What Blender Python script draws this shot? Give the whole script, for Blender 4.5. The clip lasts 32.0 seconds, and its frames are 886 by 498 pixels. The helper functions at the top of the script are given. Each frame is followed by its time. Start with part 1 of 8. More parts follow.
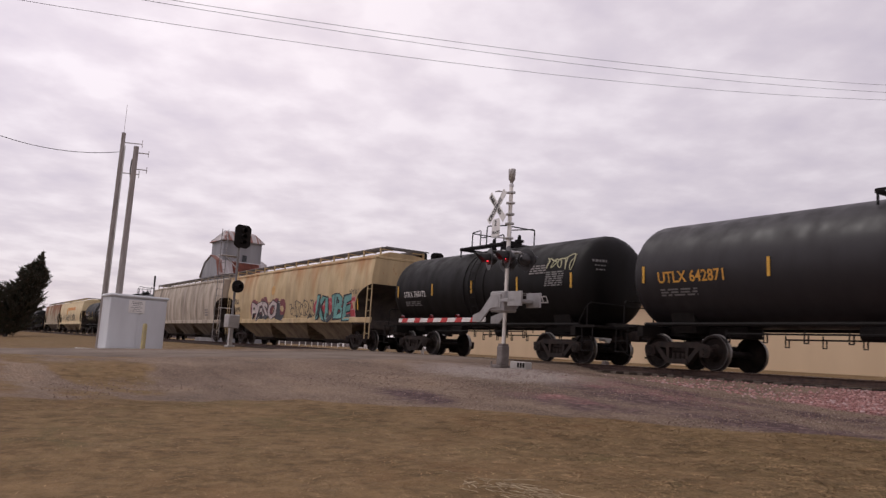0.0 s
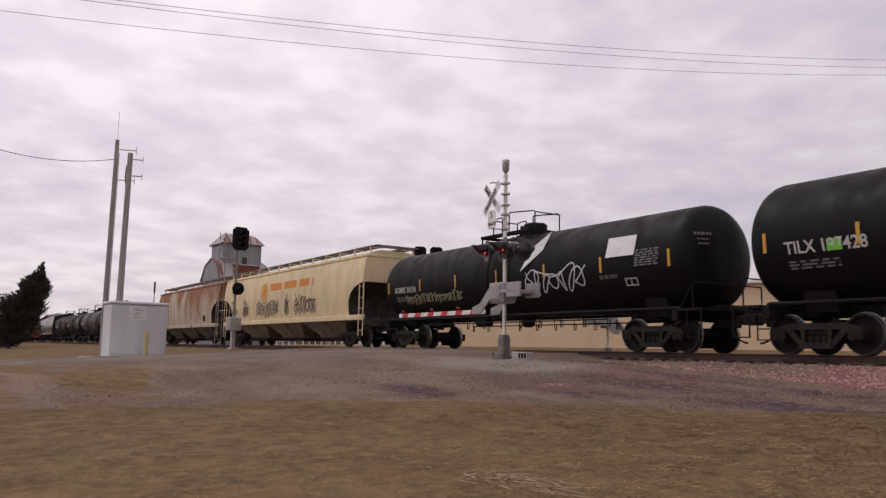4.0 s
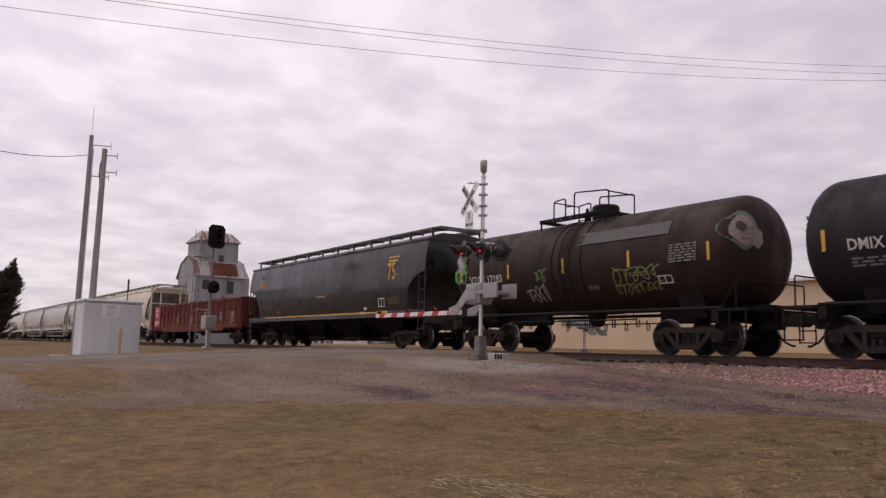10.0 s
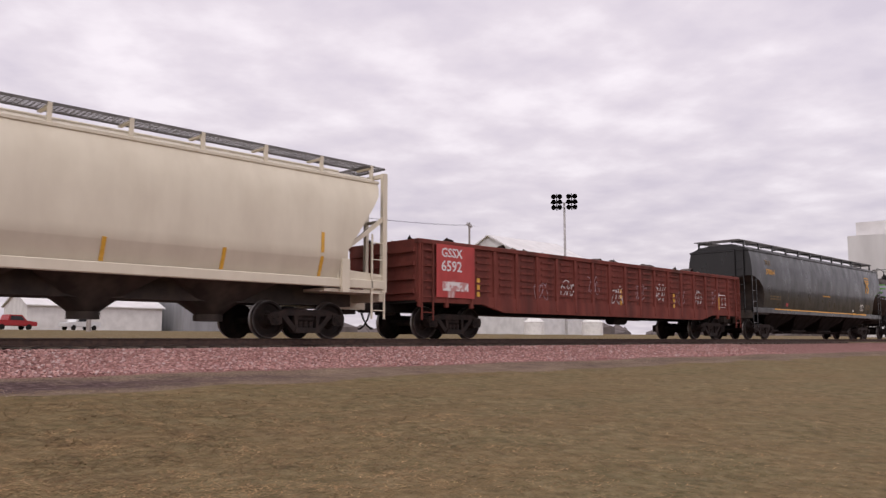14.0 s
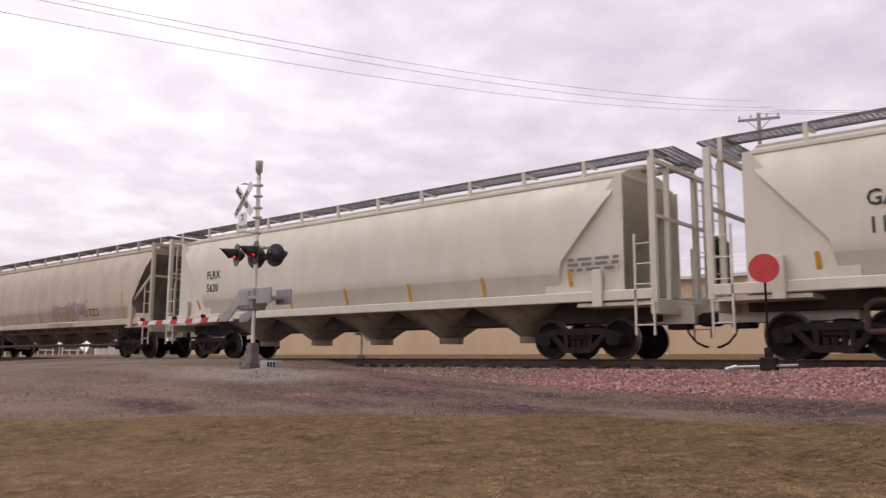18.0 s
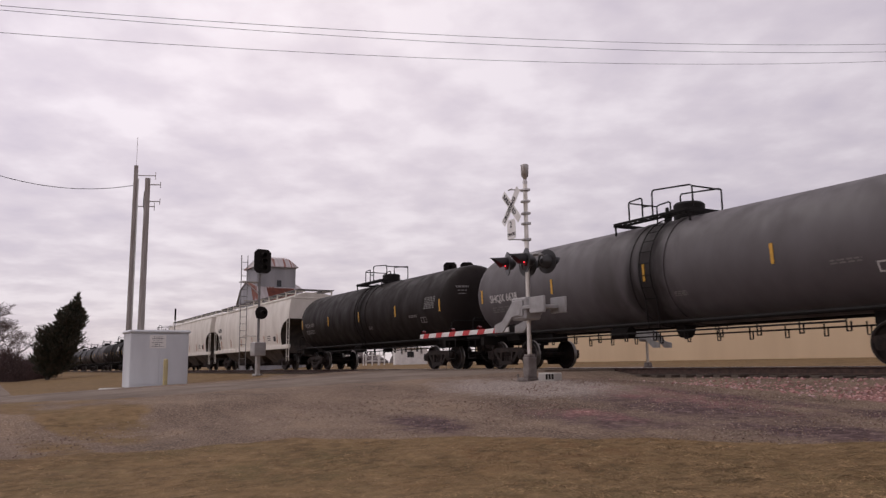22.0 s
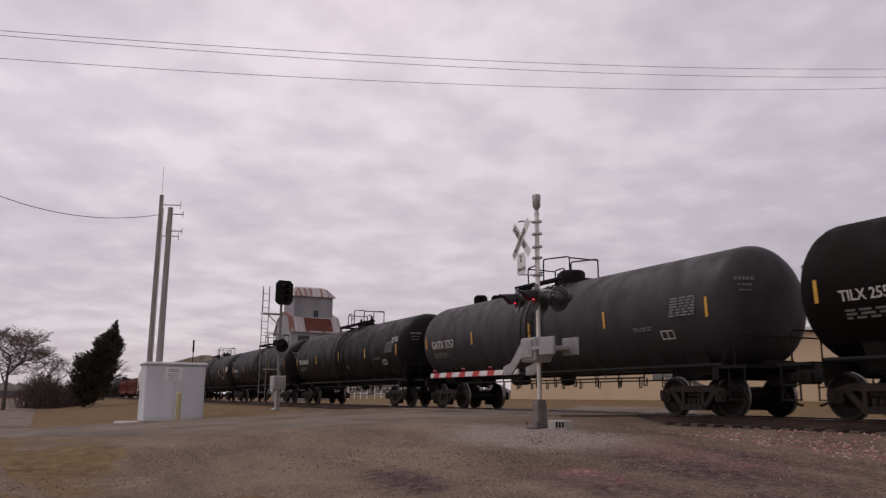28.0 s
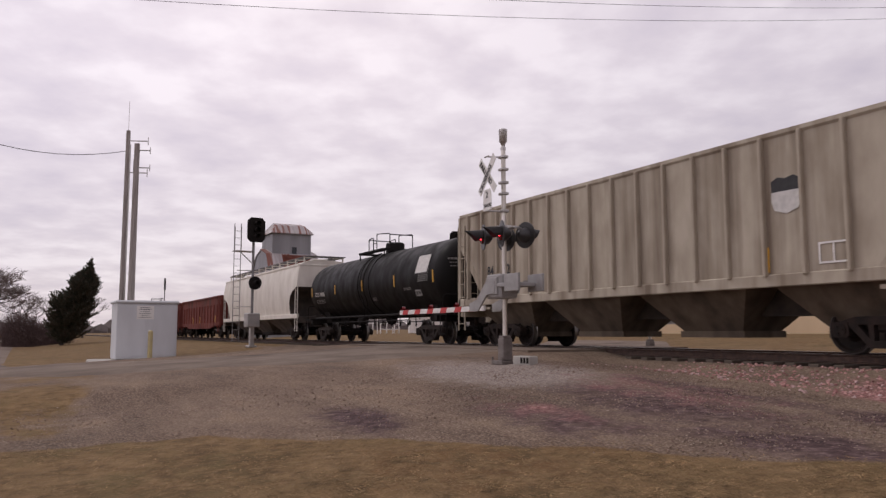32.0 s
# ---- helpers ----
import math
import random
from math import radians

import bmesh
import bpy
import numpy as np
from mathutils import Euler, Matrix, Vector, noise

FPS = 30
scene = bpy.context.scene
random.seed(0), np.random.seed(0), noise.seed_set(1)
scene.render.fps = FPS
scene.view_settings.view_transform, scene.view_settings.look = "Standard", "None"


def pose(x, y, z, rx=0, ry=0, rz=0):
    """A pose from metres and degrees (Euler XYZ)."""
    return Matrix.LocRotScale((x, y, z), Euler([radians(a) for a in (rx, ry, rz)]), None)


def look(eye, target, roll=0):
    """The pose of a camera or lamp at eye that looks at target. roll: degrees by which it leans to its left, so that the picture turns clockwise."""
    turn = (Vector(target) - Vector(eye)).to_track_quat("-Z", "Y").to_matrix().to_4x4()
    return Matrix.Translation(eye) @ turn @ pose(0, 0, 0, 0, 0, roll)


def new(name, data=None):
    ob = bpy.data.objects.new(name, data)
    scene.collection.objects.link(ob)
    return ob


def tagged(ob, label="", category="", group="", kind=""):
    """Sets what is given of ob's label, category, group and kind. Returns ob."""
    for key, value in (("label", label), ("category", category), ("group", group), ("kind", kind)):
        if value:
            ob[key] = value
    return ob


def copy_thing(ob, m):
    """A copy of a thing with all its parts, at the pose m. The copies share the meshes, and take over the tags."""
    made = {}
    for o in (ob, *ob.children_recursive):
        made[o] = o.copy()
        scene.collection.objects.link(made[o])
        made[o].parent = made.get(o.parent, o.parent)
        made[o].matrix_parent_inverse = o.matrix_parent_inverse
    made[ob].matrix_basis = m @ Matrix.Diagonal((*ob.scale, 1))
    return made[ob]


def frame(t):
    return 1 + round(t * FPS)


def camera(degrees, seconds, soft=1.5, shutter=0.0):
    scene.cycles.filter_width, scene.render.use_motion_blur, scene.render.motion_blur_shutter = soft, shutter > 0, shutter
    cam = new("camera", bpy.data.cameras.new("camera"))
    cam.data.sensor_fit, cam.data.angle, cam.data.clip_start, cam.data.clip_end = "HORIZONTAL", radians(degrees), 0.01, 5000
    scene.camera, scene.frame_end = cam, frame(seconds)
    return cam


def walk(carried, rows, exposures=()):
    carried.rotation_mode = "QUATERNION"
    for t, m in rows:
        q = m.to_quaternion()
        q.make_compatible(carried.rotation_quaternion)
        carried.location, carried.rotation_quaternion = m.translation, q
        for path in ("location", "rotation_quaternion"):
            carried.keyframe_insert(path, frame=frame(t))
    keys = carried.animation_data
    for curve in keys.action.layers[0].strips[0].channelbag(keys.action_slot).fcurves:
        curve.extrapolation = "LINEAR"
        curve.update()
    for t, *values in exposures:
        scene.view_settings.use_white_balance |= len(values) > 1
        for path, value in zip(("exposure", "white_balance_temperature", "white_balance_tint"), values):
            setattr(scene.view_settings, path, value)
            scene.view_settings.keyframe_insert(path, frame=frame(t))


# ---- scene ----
# seconds, eye x y z, yaw, pitch, roll
PATH = [
    (0, 0.000, -17.653, -0.070, 57.626, 7.738, 3.568),
    (0.5, 0.025, -17.689, -0.072, 58.397, 7.095, 3.730),
    (1, 0.024, -17.663, -0.075, 58.538, 6.890, 3.281),
    (1.5, 0.060, -17.691, -0.080, 58.445, 6.723, 3.102),
    (2, 0.058, -17.680, -0.086, 58.579, 6.048, 3.159),
    (2.5, 0.015, -17.634, -0.088, 59.108, 5.473, 2.422),
    (3, 0.030, -17.636, -0.086, 59.182, 6.448, 1.542),
    (3.5, 0.046, -17.613, -0.077, 57.600, 7.045, 1.062),
    (5.5, 0.038, -17.535, -0.023, 59.215, 7.912, 2.435),
    (6, 0.051, -17.539, -0.008, 59.727, 7.821, 3.368),
    (6.5, 0.048, -17.540, -0.000, 58.917, 8.150, 3.181),
    (7, 0.065, -17.548, 0.004, 59.660, 8.187, 2.920),
    (7.5, 0.046, -17.565, 0.001, 59.723, 8.234, 2.587),
    (8, 0.053, -17.531, -0.004, 60.157, 8.343, 2.451),
    (8.5, 0.043, -17.529, -0.006, 60.613, 8.251, 2.237),
    (9, 0.026, -17.517, -0.012, 60.387, 7.953, 2.380),
    (9.5, 0.029, -17.533, -0.018, 58.758, 7.535, 2.157),
    (10, 0.003, -17.496, -0.030, 56.083, 7.272, 1.457),
    (10.5, -0.039, -17.448, -0.031, 49.507, 7.309, 1.846),
    (11, 0.197, -17.341, -0.026, 32.123, 7.315, 0.843),
    (11.5, 0.313, -17.319, -0.015, 2.200, 8.775, -0.095),
    (12, 0.384, -17.373, -0.014, -21.014, 8.766, 0.059),
    (12.6, 0.256, -17.457, -0.017, -36.780, 7.753, 0.106),
    (13, 0.276, -17.376, -0.013, -42.063, 7.152, -0.023),
    (13.5, 0.421, -17.362, -0.019, -45.125, 6.491, 0.119),
    (15.5, 0.472, -17.242, -0.017, -32.073, 6.994, -0.249),
    (16, 0.253, -17.332, -0.026, -20.746, 7.746, 0.523),
    (16.5, 0.190, -17.330, -0.014, -6.485, 8.834, 1.627),
    (17, 0.078, -17.369, -0.018, 11.839, 8.574, 2.404),
    (17.5, -0.037, -17.305, -0.029, 26.843, 6.820, 2.044),
    (18, -0.105, -17.210, -0.030, 40.296, 7.955, 0.242),
    (18.5, -0.190, -17.138, -0.015, 48.213, 6.119, 1.467),
    (19, -0.320, -16.983, 0.005, 53.724, 5.043, 1.650),
    (19.5, -0.442, -16.900, 0.021, 57.132, 7.270, 0.845),
    (20, -0.546, -16.776, 0.032, 57.654, 6.116, 1.475),
    (20.5, -0.653, -16.592, 0.040, 59.007, 6.816, 0.910),
    (21, -0.714, -16.454, 0.049, 58.930, 5.061, -1.128),
    (21.5, -0.866, -16.342, 0.067, 59.065, 5.013, -1.361),
    (22, -0.974, -16.302, 0.101, 60.458, 8.432, -0.655),
    (22.5, -0.965, -16.192, 0.132, 61.161, 8.283, -0.272),
    (23, -0.983, -16.037, 0.148, 63.990, 6.577, 0.642),
    (23.5, -1.057, -15.913, 0.160, 63.920, 5.727, -0.955),
    (24, -1.158, -15.807, 0.179, 63.146, 5.808, -0.529),
    (24.5, -1.237, -15.751, 0.196, 62.009, 7.471, -0.762),
    (25, -1.283, -15.673, 0.221, 60.141, 6.643, -0.470),
    (25.5, -1.278, -15.542, 0.257, 60.587, 7.477, 0.721),
    (26, -1.321, -15.399, 0.290, 61.681, 7.648, 1.140),
    (26.5, -1.427, -15.345, 0.310, 63.602, 8.725, -0.263),
    (28.5, -1.594, -14.868, 0.395, 63.805, 10.919, 0.356),
    (29, -1.634, -14.879, 0.410, 64.150, 10.322, -0.127),
    (29.5, -1.664, -14.782, 0.413, 64.730, 10.048, 1.199),
    (30, -1.578, -14.718, 0.420, 63.816, 8.526, 1.409),
    (30.5, -1.587, -14.605, 0.428, 63.000, 8.109, 0.884),
    (31, -1.617, -14.553, 0.428, 62.133, 6.655, 0.382),
    (31.5, -1.580, -14.539, 0.426, 61.566, 6.364, 0.404),
    (32, -1.608, -14.515, 0.427, 62.357, 6.020, -0.113),
]


cam = camera(58.48, 32.0, soft=1.35, shutter=0.05)


def aim(x, y, z, yaw, pitch, roll):
    return pose(x, y, z, 90 + pitch, 0, yaw) @ pose(0, 0, 0, 0, 0, roll)


walk(cam, [(r[0], aim(*r[1:])) for r in PATH],
     exposures=[(0, -0.04, 6500, 10), (2, -0.08, 6500, 10), (3, -0.05, 6500, 10), (6, -0.12, 6500, 10), (9.6, -0.12, 6500, 10), (10.5, 0.2, 6500, 8), (11.0, 0.56, 6500, 5), (12.3, 0.81, 6500, 6), (13.0, 0.5, 6500, 5), (13.5, 0.3, 6500, 8), (15.5, 0.3, 6500, 8), (17, 0.3, 6500, 10), (18.5, 0.18, 6500, 10), (20, -0.08, 6500, 10), (22, -0.12, 6500, 10), (26.5, -0.15, 6500, 10), (28.5, -0.38, 6500, 10), (30, -0.36, 6500, 10), (31, -0.15, 6500, 10), (32, -0.05, 6500, 10)])

# ---- light: bright broken overcast ----
world = bpy.data.worlds.new("overcast_sky")
scene.world = world
world.use_nodes = True
wn, wl = world.node_tree.nodes, world.node_tree.links
wn.clear()
w_out = wn.new("ShaderNodeOutputWorld")
w_bg = wn.new("ShaderNodeBackground")
w_sky = wn.new("ShaderNodeTexSky")
w_sky.sky_type, w_sky.sun_disc = "NISHITA", False
w_sky.sun_elevation, w_sky.sun_rotation = radians(32), radians(-70)
w_skys = wn.new("ShaderNodeVectorMath")
w_skys.operation = "SCALE"
w_skys.inputs["Scale"].default_value = 0.10
wl.new(w_sky.outputs[0], w_skys.inputs[0])
w_tc = wn.new("ShaderNodeTexCoord")
w_sep = wn.new("ShaderNodeSeparateXYZ")
wl.new(w_tc.outputs["Generated"], w_sep.inputs[0])


def w_math(op, a, b=None, clamp=False):
    n = wn.new("ShaderNodeMath")
    n.operation, n.use_clamp = op, clamp
    for i, v in enumerate((a, b)):
        if v is None:
            continue
        if isinstance(v, (int, float)):
            n.inputs[i].default_value = v
        else:
            wl.new(v, n.inputs[i])
    return n.outputs[0]


# the cloud deck lies flat above: direction divided by height
w_up = w_math("ADD", w_math("MAXIMUM", w_sep.outputs["Z"], 0.0), 0.15)
w_cx = w_math("DIVIDE", w_sep.outputs["X"], w_up)
w_cy = w_math("DIVIDE", w_sep.outputs["Y"], w_up)
w_comb = wn.new("ShaderNodeCombineXYZ")
wl.new(w_cx, w_comb.inputs[0])
wl.new(w_cy, w_comb.inputs[1])
w_map = wn.new("ShaderNodeMapping")
w_map.vector_type = "TEXTURE"
w_map.inputs["Rotation"].default_value = (0, 0, radians(58))
w_map.inputs["Scale"].default_value = (0.95, 1.05, 1.0)
wl.new(w_comb.outputs[0], w_map.inputs[0])


def w_noise(scale, detail, rough, src):
    n = wn.new("ShaderNodeTexNoise")
    n.inputs["Scale"].default_value, n.inputs["Detail"].default_value, n.inputs["Roughness"].default_value = scale, detail, rough
    wl.new(src, n.inputs["Vector"])
    return n.outputs["Fac"]


w_big = w_noise(0.55, 3, 0.5, w_comb.outputs[0])
w_small = w_noise(4.4, 6, 0.5, w_map.outputs[0])
w_fac = w_math("ADD", w_math("MULTIPLY", w_big, 0.45), w_math("MULTIPLY", w_small, 0.55))
w_ramp = wn.new("ShaderNodeValToRGB")
w_ramp.color_ramp.elements[0].position, w_ramp.color_ramp.elements[0].color = 0.37, (0.63, 0.558, 0.645, 1)
w_ramp.color_ramp.elements[1].position, w_ramp.color_ramp.elements[1].color = 0.62, (0.865, 0.785, 0.845, 1)
e = w_ramp.color_ramp.elements.new(0.5)
e.color = (0.73, 0.65, 0.72, 1)
wl.new(w_fac, w_ramp.inputs[0])
# brighter towards the veiled sun on the west side
w_dot = wn.new("ShaderNodeVectorMath")
w_dot.operation = "DOT_PRODUCT"
wl.new(w_tc.outputs["Generated"], w_dot.inputs[0])
w_dot.inputs[1].default_value = (-0.80, -0.28, 0.53)
w_glow = w_math("ADD", 0.95, w_math("MULTIPLY", w_math("POWER", w_math("MAXIMUM", w_dot.outputs["Value"], 0.0), 2.0), 0.28))
# the low winter sun stands veiled in the south
w_dot2 = wn.new("ShaderNodeVectorMath")
w_dot2.operation = "DOT_PRODUCT"
wl.new(w_tc.outputs["Generated"], w_dot2.inputs[0])
w_dot2.inputs[1].default_value = (-0.10, -0.955, 0.28)
w_glow = w_math("ADD", w_glow, w_math("MULTIPLY", w_math("POWER", w_math("MAXIMUM", w_dot2.outputs["Value"], 0.0), 9.0), 0.85))
# an overcast deck dims towards the horizon
w_glow = w_math("MULTIPLY", w_glow, w_math("ADD", 0.84, w_math("MULTIPLY", w_math("MULTIPLY", w_sep.outputs["Z"], 3.2, True), 0.16)))
w_cl = wn.new("ShaderNodeVectorMath")
w_cl.operation = "SCALE"
wl.new(w_ramp.outputs[0], w_cl.inputs[0])
wl.new(w_glow, w_cl.inputs["Scale"])
w_mix = wn.new("ShaderNodeMix")
w_mix.data_type = "RGBA"
w_mix.inputs["Factor"].default_value = 0.94
wl.new(w_skys.outputs[0], w_mix.inputs["A"])
wl.new(w_cl.outputs[0], w_mix.inputs["B"])
wl.new(w_mix.outputs["Result"], w_bg.inputs["Color"])
w_bg.inputs["Strength"].default_value = 1.0
wl.new(w_bg.outputs[0], w_out.inputs[0])

sun = new("sun", bpy.data.lights.new("sun", "SUN"))
sun.data.energy, sun.data.angle, sun.data.color = 0.8, radians(20), (1.0, 0.96, 0.9)
sun.matrix_world = look((-34, -22, 60), (0, 0, 0))


# ---- materials ----
def nodes_of(name):
    m = bpy.data.materials.new(name)
    m.use_nodes = True
    return m, m.node_tree.nodes, m.node_tree.links, m.node_tree.nodes["Principled BSDF"]


def surface(name, base, other=None, scale=3.0, rough=0.7, metal=0.0, stretch=(1, 1, 1), bump=0.0, bump_scale=None,
            low=0.35, high=0.65, detail=6.0, spots=None, spot_scale=1.2, spot_at=(0.52, 0.62), coords="Object", per_piece=0.0, spec=0.5):
    """A procedural surface: two colours mixed by stretched noise, a third in larger patches, fine relief."""
    m, n, l, b = nodes_of(name)
    tc = n.new("ShaderNodeTexCoord")
    mp = n.new("ShaderNodeMapping")
    mp.inputs["Scale"].default_value = stretch
    l.new(tc.outputs[coords], mp.inputs[0])
    nz = n.new("ShaderNodeTexNoise")
    nz.inputs["Scale"].default_value, nz.inputs["Detail"].default_value = scale, detail
    l.new(mp.outputs[0], nz.inputs["Vector"])
    rp = n.new("ShaderNodeValToRGB")
    rp.color_ramp.elements[0].position, rp.color_ramp.elements[1].position = low, high
    rp.color_ramp.elements[0].color = (*base, 1)
    rp.color_ramp.elements[1].color = (*(other or [c * 0.75 for c in base]), 1)
    l.new(nz.outputs["Fac"], rp.inputs[0])
    col = rp.outputs[0]
    if spots:
        ns = n.new("ShaderNodeTexNoise")
        ns.inputs["Scale"].default_value, ns.inputs["Detail"].default_value = spot_scale, 8
        l.new(mp.outputs[0], ns.inputs["Vector"])
        mr = n.new("ShaderNodeMapRange")
        mr.inputs["From Min"].default_value, mr.inputs["From Max"].default_value = spot_at
        l.new(ns.outputs["Fac"], mr.inputs["Value"])
        mx = n.new("ShaderNodeMix")
        mx.data_type = "RGBA"
        mx.inputs["B"].default_value = (*spots, 1)
        l.new(mr.outputs[0], mx.inputs["Factor"])
        l.new(col, mx.inputs["A"])
        col = mx.outputs["Result"]
    if per_piece:
        oi = n.new("ShaderNodeObjectInfo")
        hs = n.new("ShaderNodeHueSaturation")
        mr2 = n.new("ShaderNodeMapRange")
        mr2.inputs["To Min"].default_value, mr2.inputs["To Max"].default_value = 1 - per_piece, 1 + per_piece
        l.new(oi.outputs["Random"], mr2.inputs["Value"])
        l.new(mr2.outputs[0], hs.inputs["Value"])
        l.new(col, hs.inputs["Color"])
        col = hs.outputs[0]
    l.new(col, b.inputs["Base Color"])
    b.inputs["Metallic"].default_value = metal
    b.inputs["Specular IOR Level"].default_value = spec
    rr = n.new("ShaderNodeMapRange")
    rr.inputs["To Min"].default_value, rr.inputs["To Max"].default_value = max(0.05, rough - 0.12), min(1, rough + 0.12)
    l.new(nz.outputs["Fac"], rr.inputs["Value"])
    l.new(rr.outputs[0], b.inputs["Roughness"])
    if bump:
        nb = n.new("ShaderNodeTexNoise")
        nb.inputs["Scale"].default_value, nb.inputs["Detail"].default_value = bump_scale or scale * 6, 4
        l.new(tc.outputs[coords], nb.inputs["Vector"])
        bp = n.new("ShaderNodeBump")
        bp.inputs["Strength"].default_value, bp.inputs["Distance"].default_value = bump, 0.02
        l.new(nb.outputs["Fac"], bp.inputs["Height"])
        l.new(bp.outputs[0], b.inputs["Normal"])
    return m


def car_paint(name, base, dirt, rust=None, rust_amount=0.0, rough=0.55, streak=0.5, spec=0.5, spills=(), coat=0.0):
    """Freight car paint in the car's own space: long vertical streaks, road dirt thrown up from the wheels, rust runs."""
    m, n, l, b = nodes_of(name)
    tc = n.new("ShaderNodeTexCoord")

    def noise_at(stretch, scale, detail=5):
        mp = n.new("ShaderNodeMapping")
        mp.inputs["Scale"].default_value = stretch
        l.new(tc.outputs["Object"], mp.inputs[0])
        t = n.new("ShaderNodeTexNoise")
        t.inputs["Scale"].default_value, t.inputs["Detail"].default_value = scale, detail
        l.new(mp.outputs[0], t.inputs["Vector"])
        return t.outputs["Fac"]

    def ranged(v, a, b_, lo=0.0, hi=1.0):
        r = n.new("ShaderNodeMapRange")
        for k, x in (("From Min", a), ("From Max", b_), ("To Min", lo), ("To Max", hi)):
            r.inputs[k].default_value = x
        l.new(v, r.inputs["Value"])
        return r.outputs[0]

    def mixed(f, a, c):
        x = n.new("ShaderNodeMix")
        x.data_type = "RGBA"
        l.new(f, x.inputs["Factor"])
        for k, v in (("A", a), ("B", c)):
            if isinstance(v, tuple):
                x.inputs[k].default_value = (*v, 1)
            else:
                l.new(v, x.inputs[k])
        return x.outputs["Result"]

    fine = noise_at((1, 1, 0.5), 2.2, 8)
    col = mixed(ranged(fine, 0.35, 0.7, 0, 0.35), base, dirt)
    runs = noise_at((1.25, 1, 0.10), 1.5, 7)
    col = mixed(ranged(runs, 0.44, 0.70, 0, streak), col, dirt)
    if rust:
        blot = noise_at((0.75, 1, 0.16), 1.0, 9)
        e0 = 0.62 - 0.22 * rust_amount
        # rust creeps down from the roof seam
        sz = n.new("ShaderNodeSeparateXYZ")
        l.new(tc.outputs["Object"], sz.inputs[0])
        drop = n.new("ShaderNodeMath")
        drop.operation = "MULTIPLY_ADD"
        drop.inputs[1].default_value = 0.09
        l.new(ranged(sz.outputs["Z"], 0.0, 6.0, -2.9, 3.1), drop.inputs[0])
        l.new(blot, drop.inputs[2])
        blot = drop.outputs[0]
        col = mixed(ranged(blot, e0 - 0.02, e0 + 0.14, 0, 0.92), col, rust)
        spots = noise_at((1, 1, 0.6), 7.0, 6)
        col = mixed(ranged(spots, 0.66, 0.72, 0, 0.7), col, rust)
    if spills:
        # cargo spilt from the loading hatch: ragged dark or pale curtains down the waist
        sx = n.new("ShaderNodeSeparateXYZ")
        l.new(tc.outputs["Object"], sx.inputs[0])
        rag = noise_at((1.4, 1, 0.35), 1.5, 8)
        for x0, wide, tone, amount in spills:
            away = n.new("ShaderNodeMath")
            away.operation = "SUBTRACT"
            away.inputs[1].default_value = x0
            l.new(sx.outputs["X"], away.inputs[0])
            flat = n.new("ShaderNodeMath")
            flat.operation = "ABSOLUTE"
            l.new(away.outputs[0], flat.inputs[0])
            ragged = n.new("ShaderNodeMath")
            ragged.operation = "MULTIPLY_ADD"
            ragged.inputs[1].default_value = -1.6 * wide
            l.new(rag, ragged.inputs[0])
            l.new(flat.outputs[0], ragged.inputs[2])
            col = mixed(ranged(ragged.outputs[0], -0.5 * wide, 0.15 * wide, amount, 0.0), col, tone)
    b.inputs["Coat Weight"].default_value = coat
    b.inputs["Coat Roughness"].default_value = 0.09
    l.new(col, b.inputs["Base Color"])
    l.new(ranged(fine, 0.3, 0.7, rough - 0.1, min(1, rough + 0.2)), b.inputs["Roughness"])
    b.inputs["Specular IOR Level"].default_value = spec
    bp = n.new("ShaderNodeBump")
    bp.inputs["Strength"].default_value, bp.inputs["Distance"].default_value = 0.12, 0.02
    l.new(noise_at((0.6, 1, 0.6), 1.3, 2), bp.inputs["Height"])
    l.new(bp.outputs[0], b.inputs["Normal"])
    return m


def plain(name, colour, rough=0.6, metal=0.0):
    return surface(name, colour, [c * 0.8 for c in colour], scale=8, rough=rough, metal=metal)


STEEL_DARK = surface("dark_running_gear", (0.012, 0.009, 0.008), (0.031, 0.021, 0.017), 6, 0.8, 0.0, bump=0.3, spec=0.25)
WHEEL = surface("wheel_steel", (0.011, 0.0085, 0.0075), (0.026, 0.018, 0.0145), 5, 0.75, 0.0, spec=0.2)
RIM = plain("worn_wheel_rim", (0.06, 0.052, 0.047), 0.55)
TREAD = plain("polished_tread", (0.24, 0.225, 0.21), 0.4, 0.9)
RAIL_SIDE = surface("rail_rust", (0.085, 0.05, 0.036), (0.05, 0.032, 0.026), 9, 0.8, 0.2, bump=0.3)
RAIL_HEAD = plain("rail_head", (0.42, 0.40, 0.38), 0.3, 0.9)
TIE = surface("tie_wood", (0.06, 0.045, 0.035), (0.11, 0.085, 0.065), 5, 0.9, stretch=(1, 0.2, 1), bump=0.5)
STONE = surface("ballast_quartzite", (0.46, 0.24, 0.21), (0.30, 0.15, 0.135), 1.1, 0.9, coords="Object", spots=(0.5, 0.36, 0.33), spot_scale=2.0, bump=0.4)
ASPHALT = surface("worn_asphalt", (0.14, 0.108, 0.085), (0.21, 0.165, 0.13), 0.9, 0.92, detail=10, spots=(0.095, 0.07, 0.055), spot_scale=0.35, spot_at=(0.5, 0.7), bump=0.7, bump_scale=30, spec=0.2)
CONCRETE = surface("concrete", (0.42, 0.40, 0.37), (0.32, 0.30, 0.27), 2, 0.85, bump=0.3, bump_scale=30)
GALV = surface("galvanised_steel", (0.52, 0.50, 0.48), (0.40, 0.385, 0.37), 3, 0.42, 0.75)
GATE_GREY = surface("gate_drive_grey", (0.36, 0.35, 0.34), (0.27, 0.26, 0.25), 2.5, 0.55, 0.2)
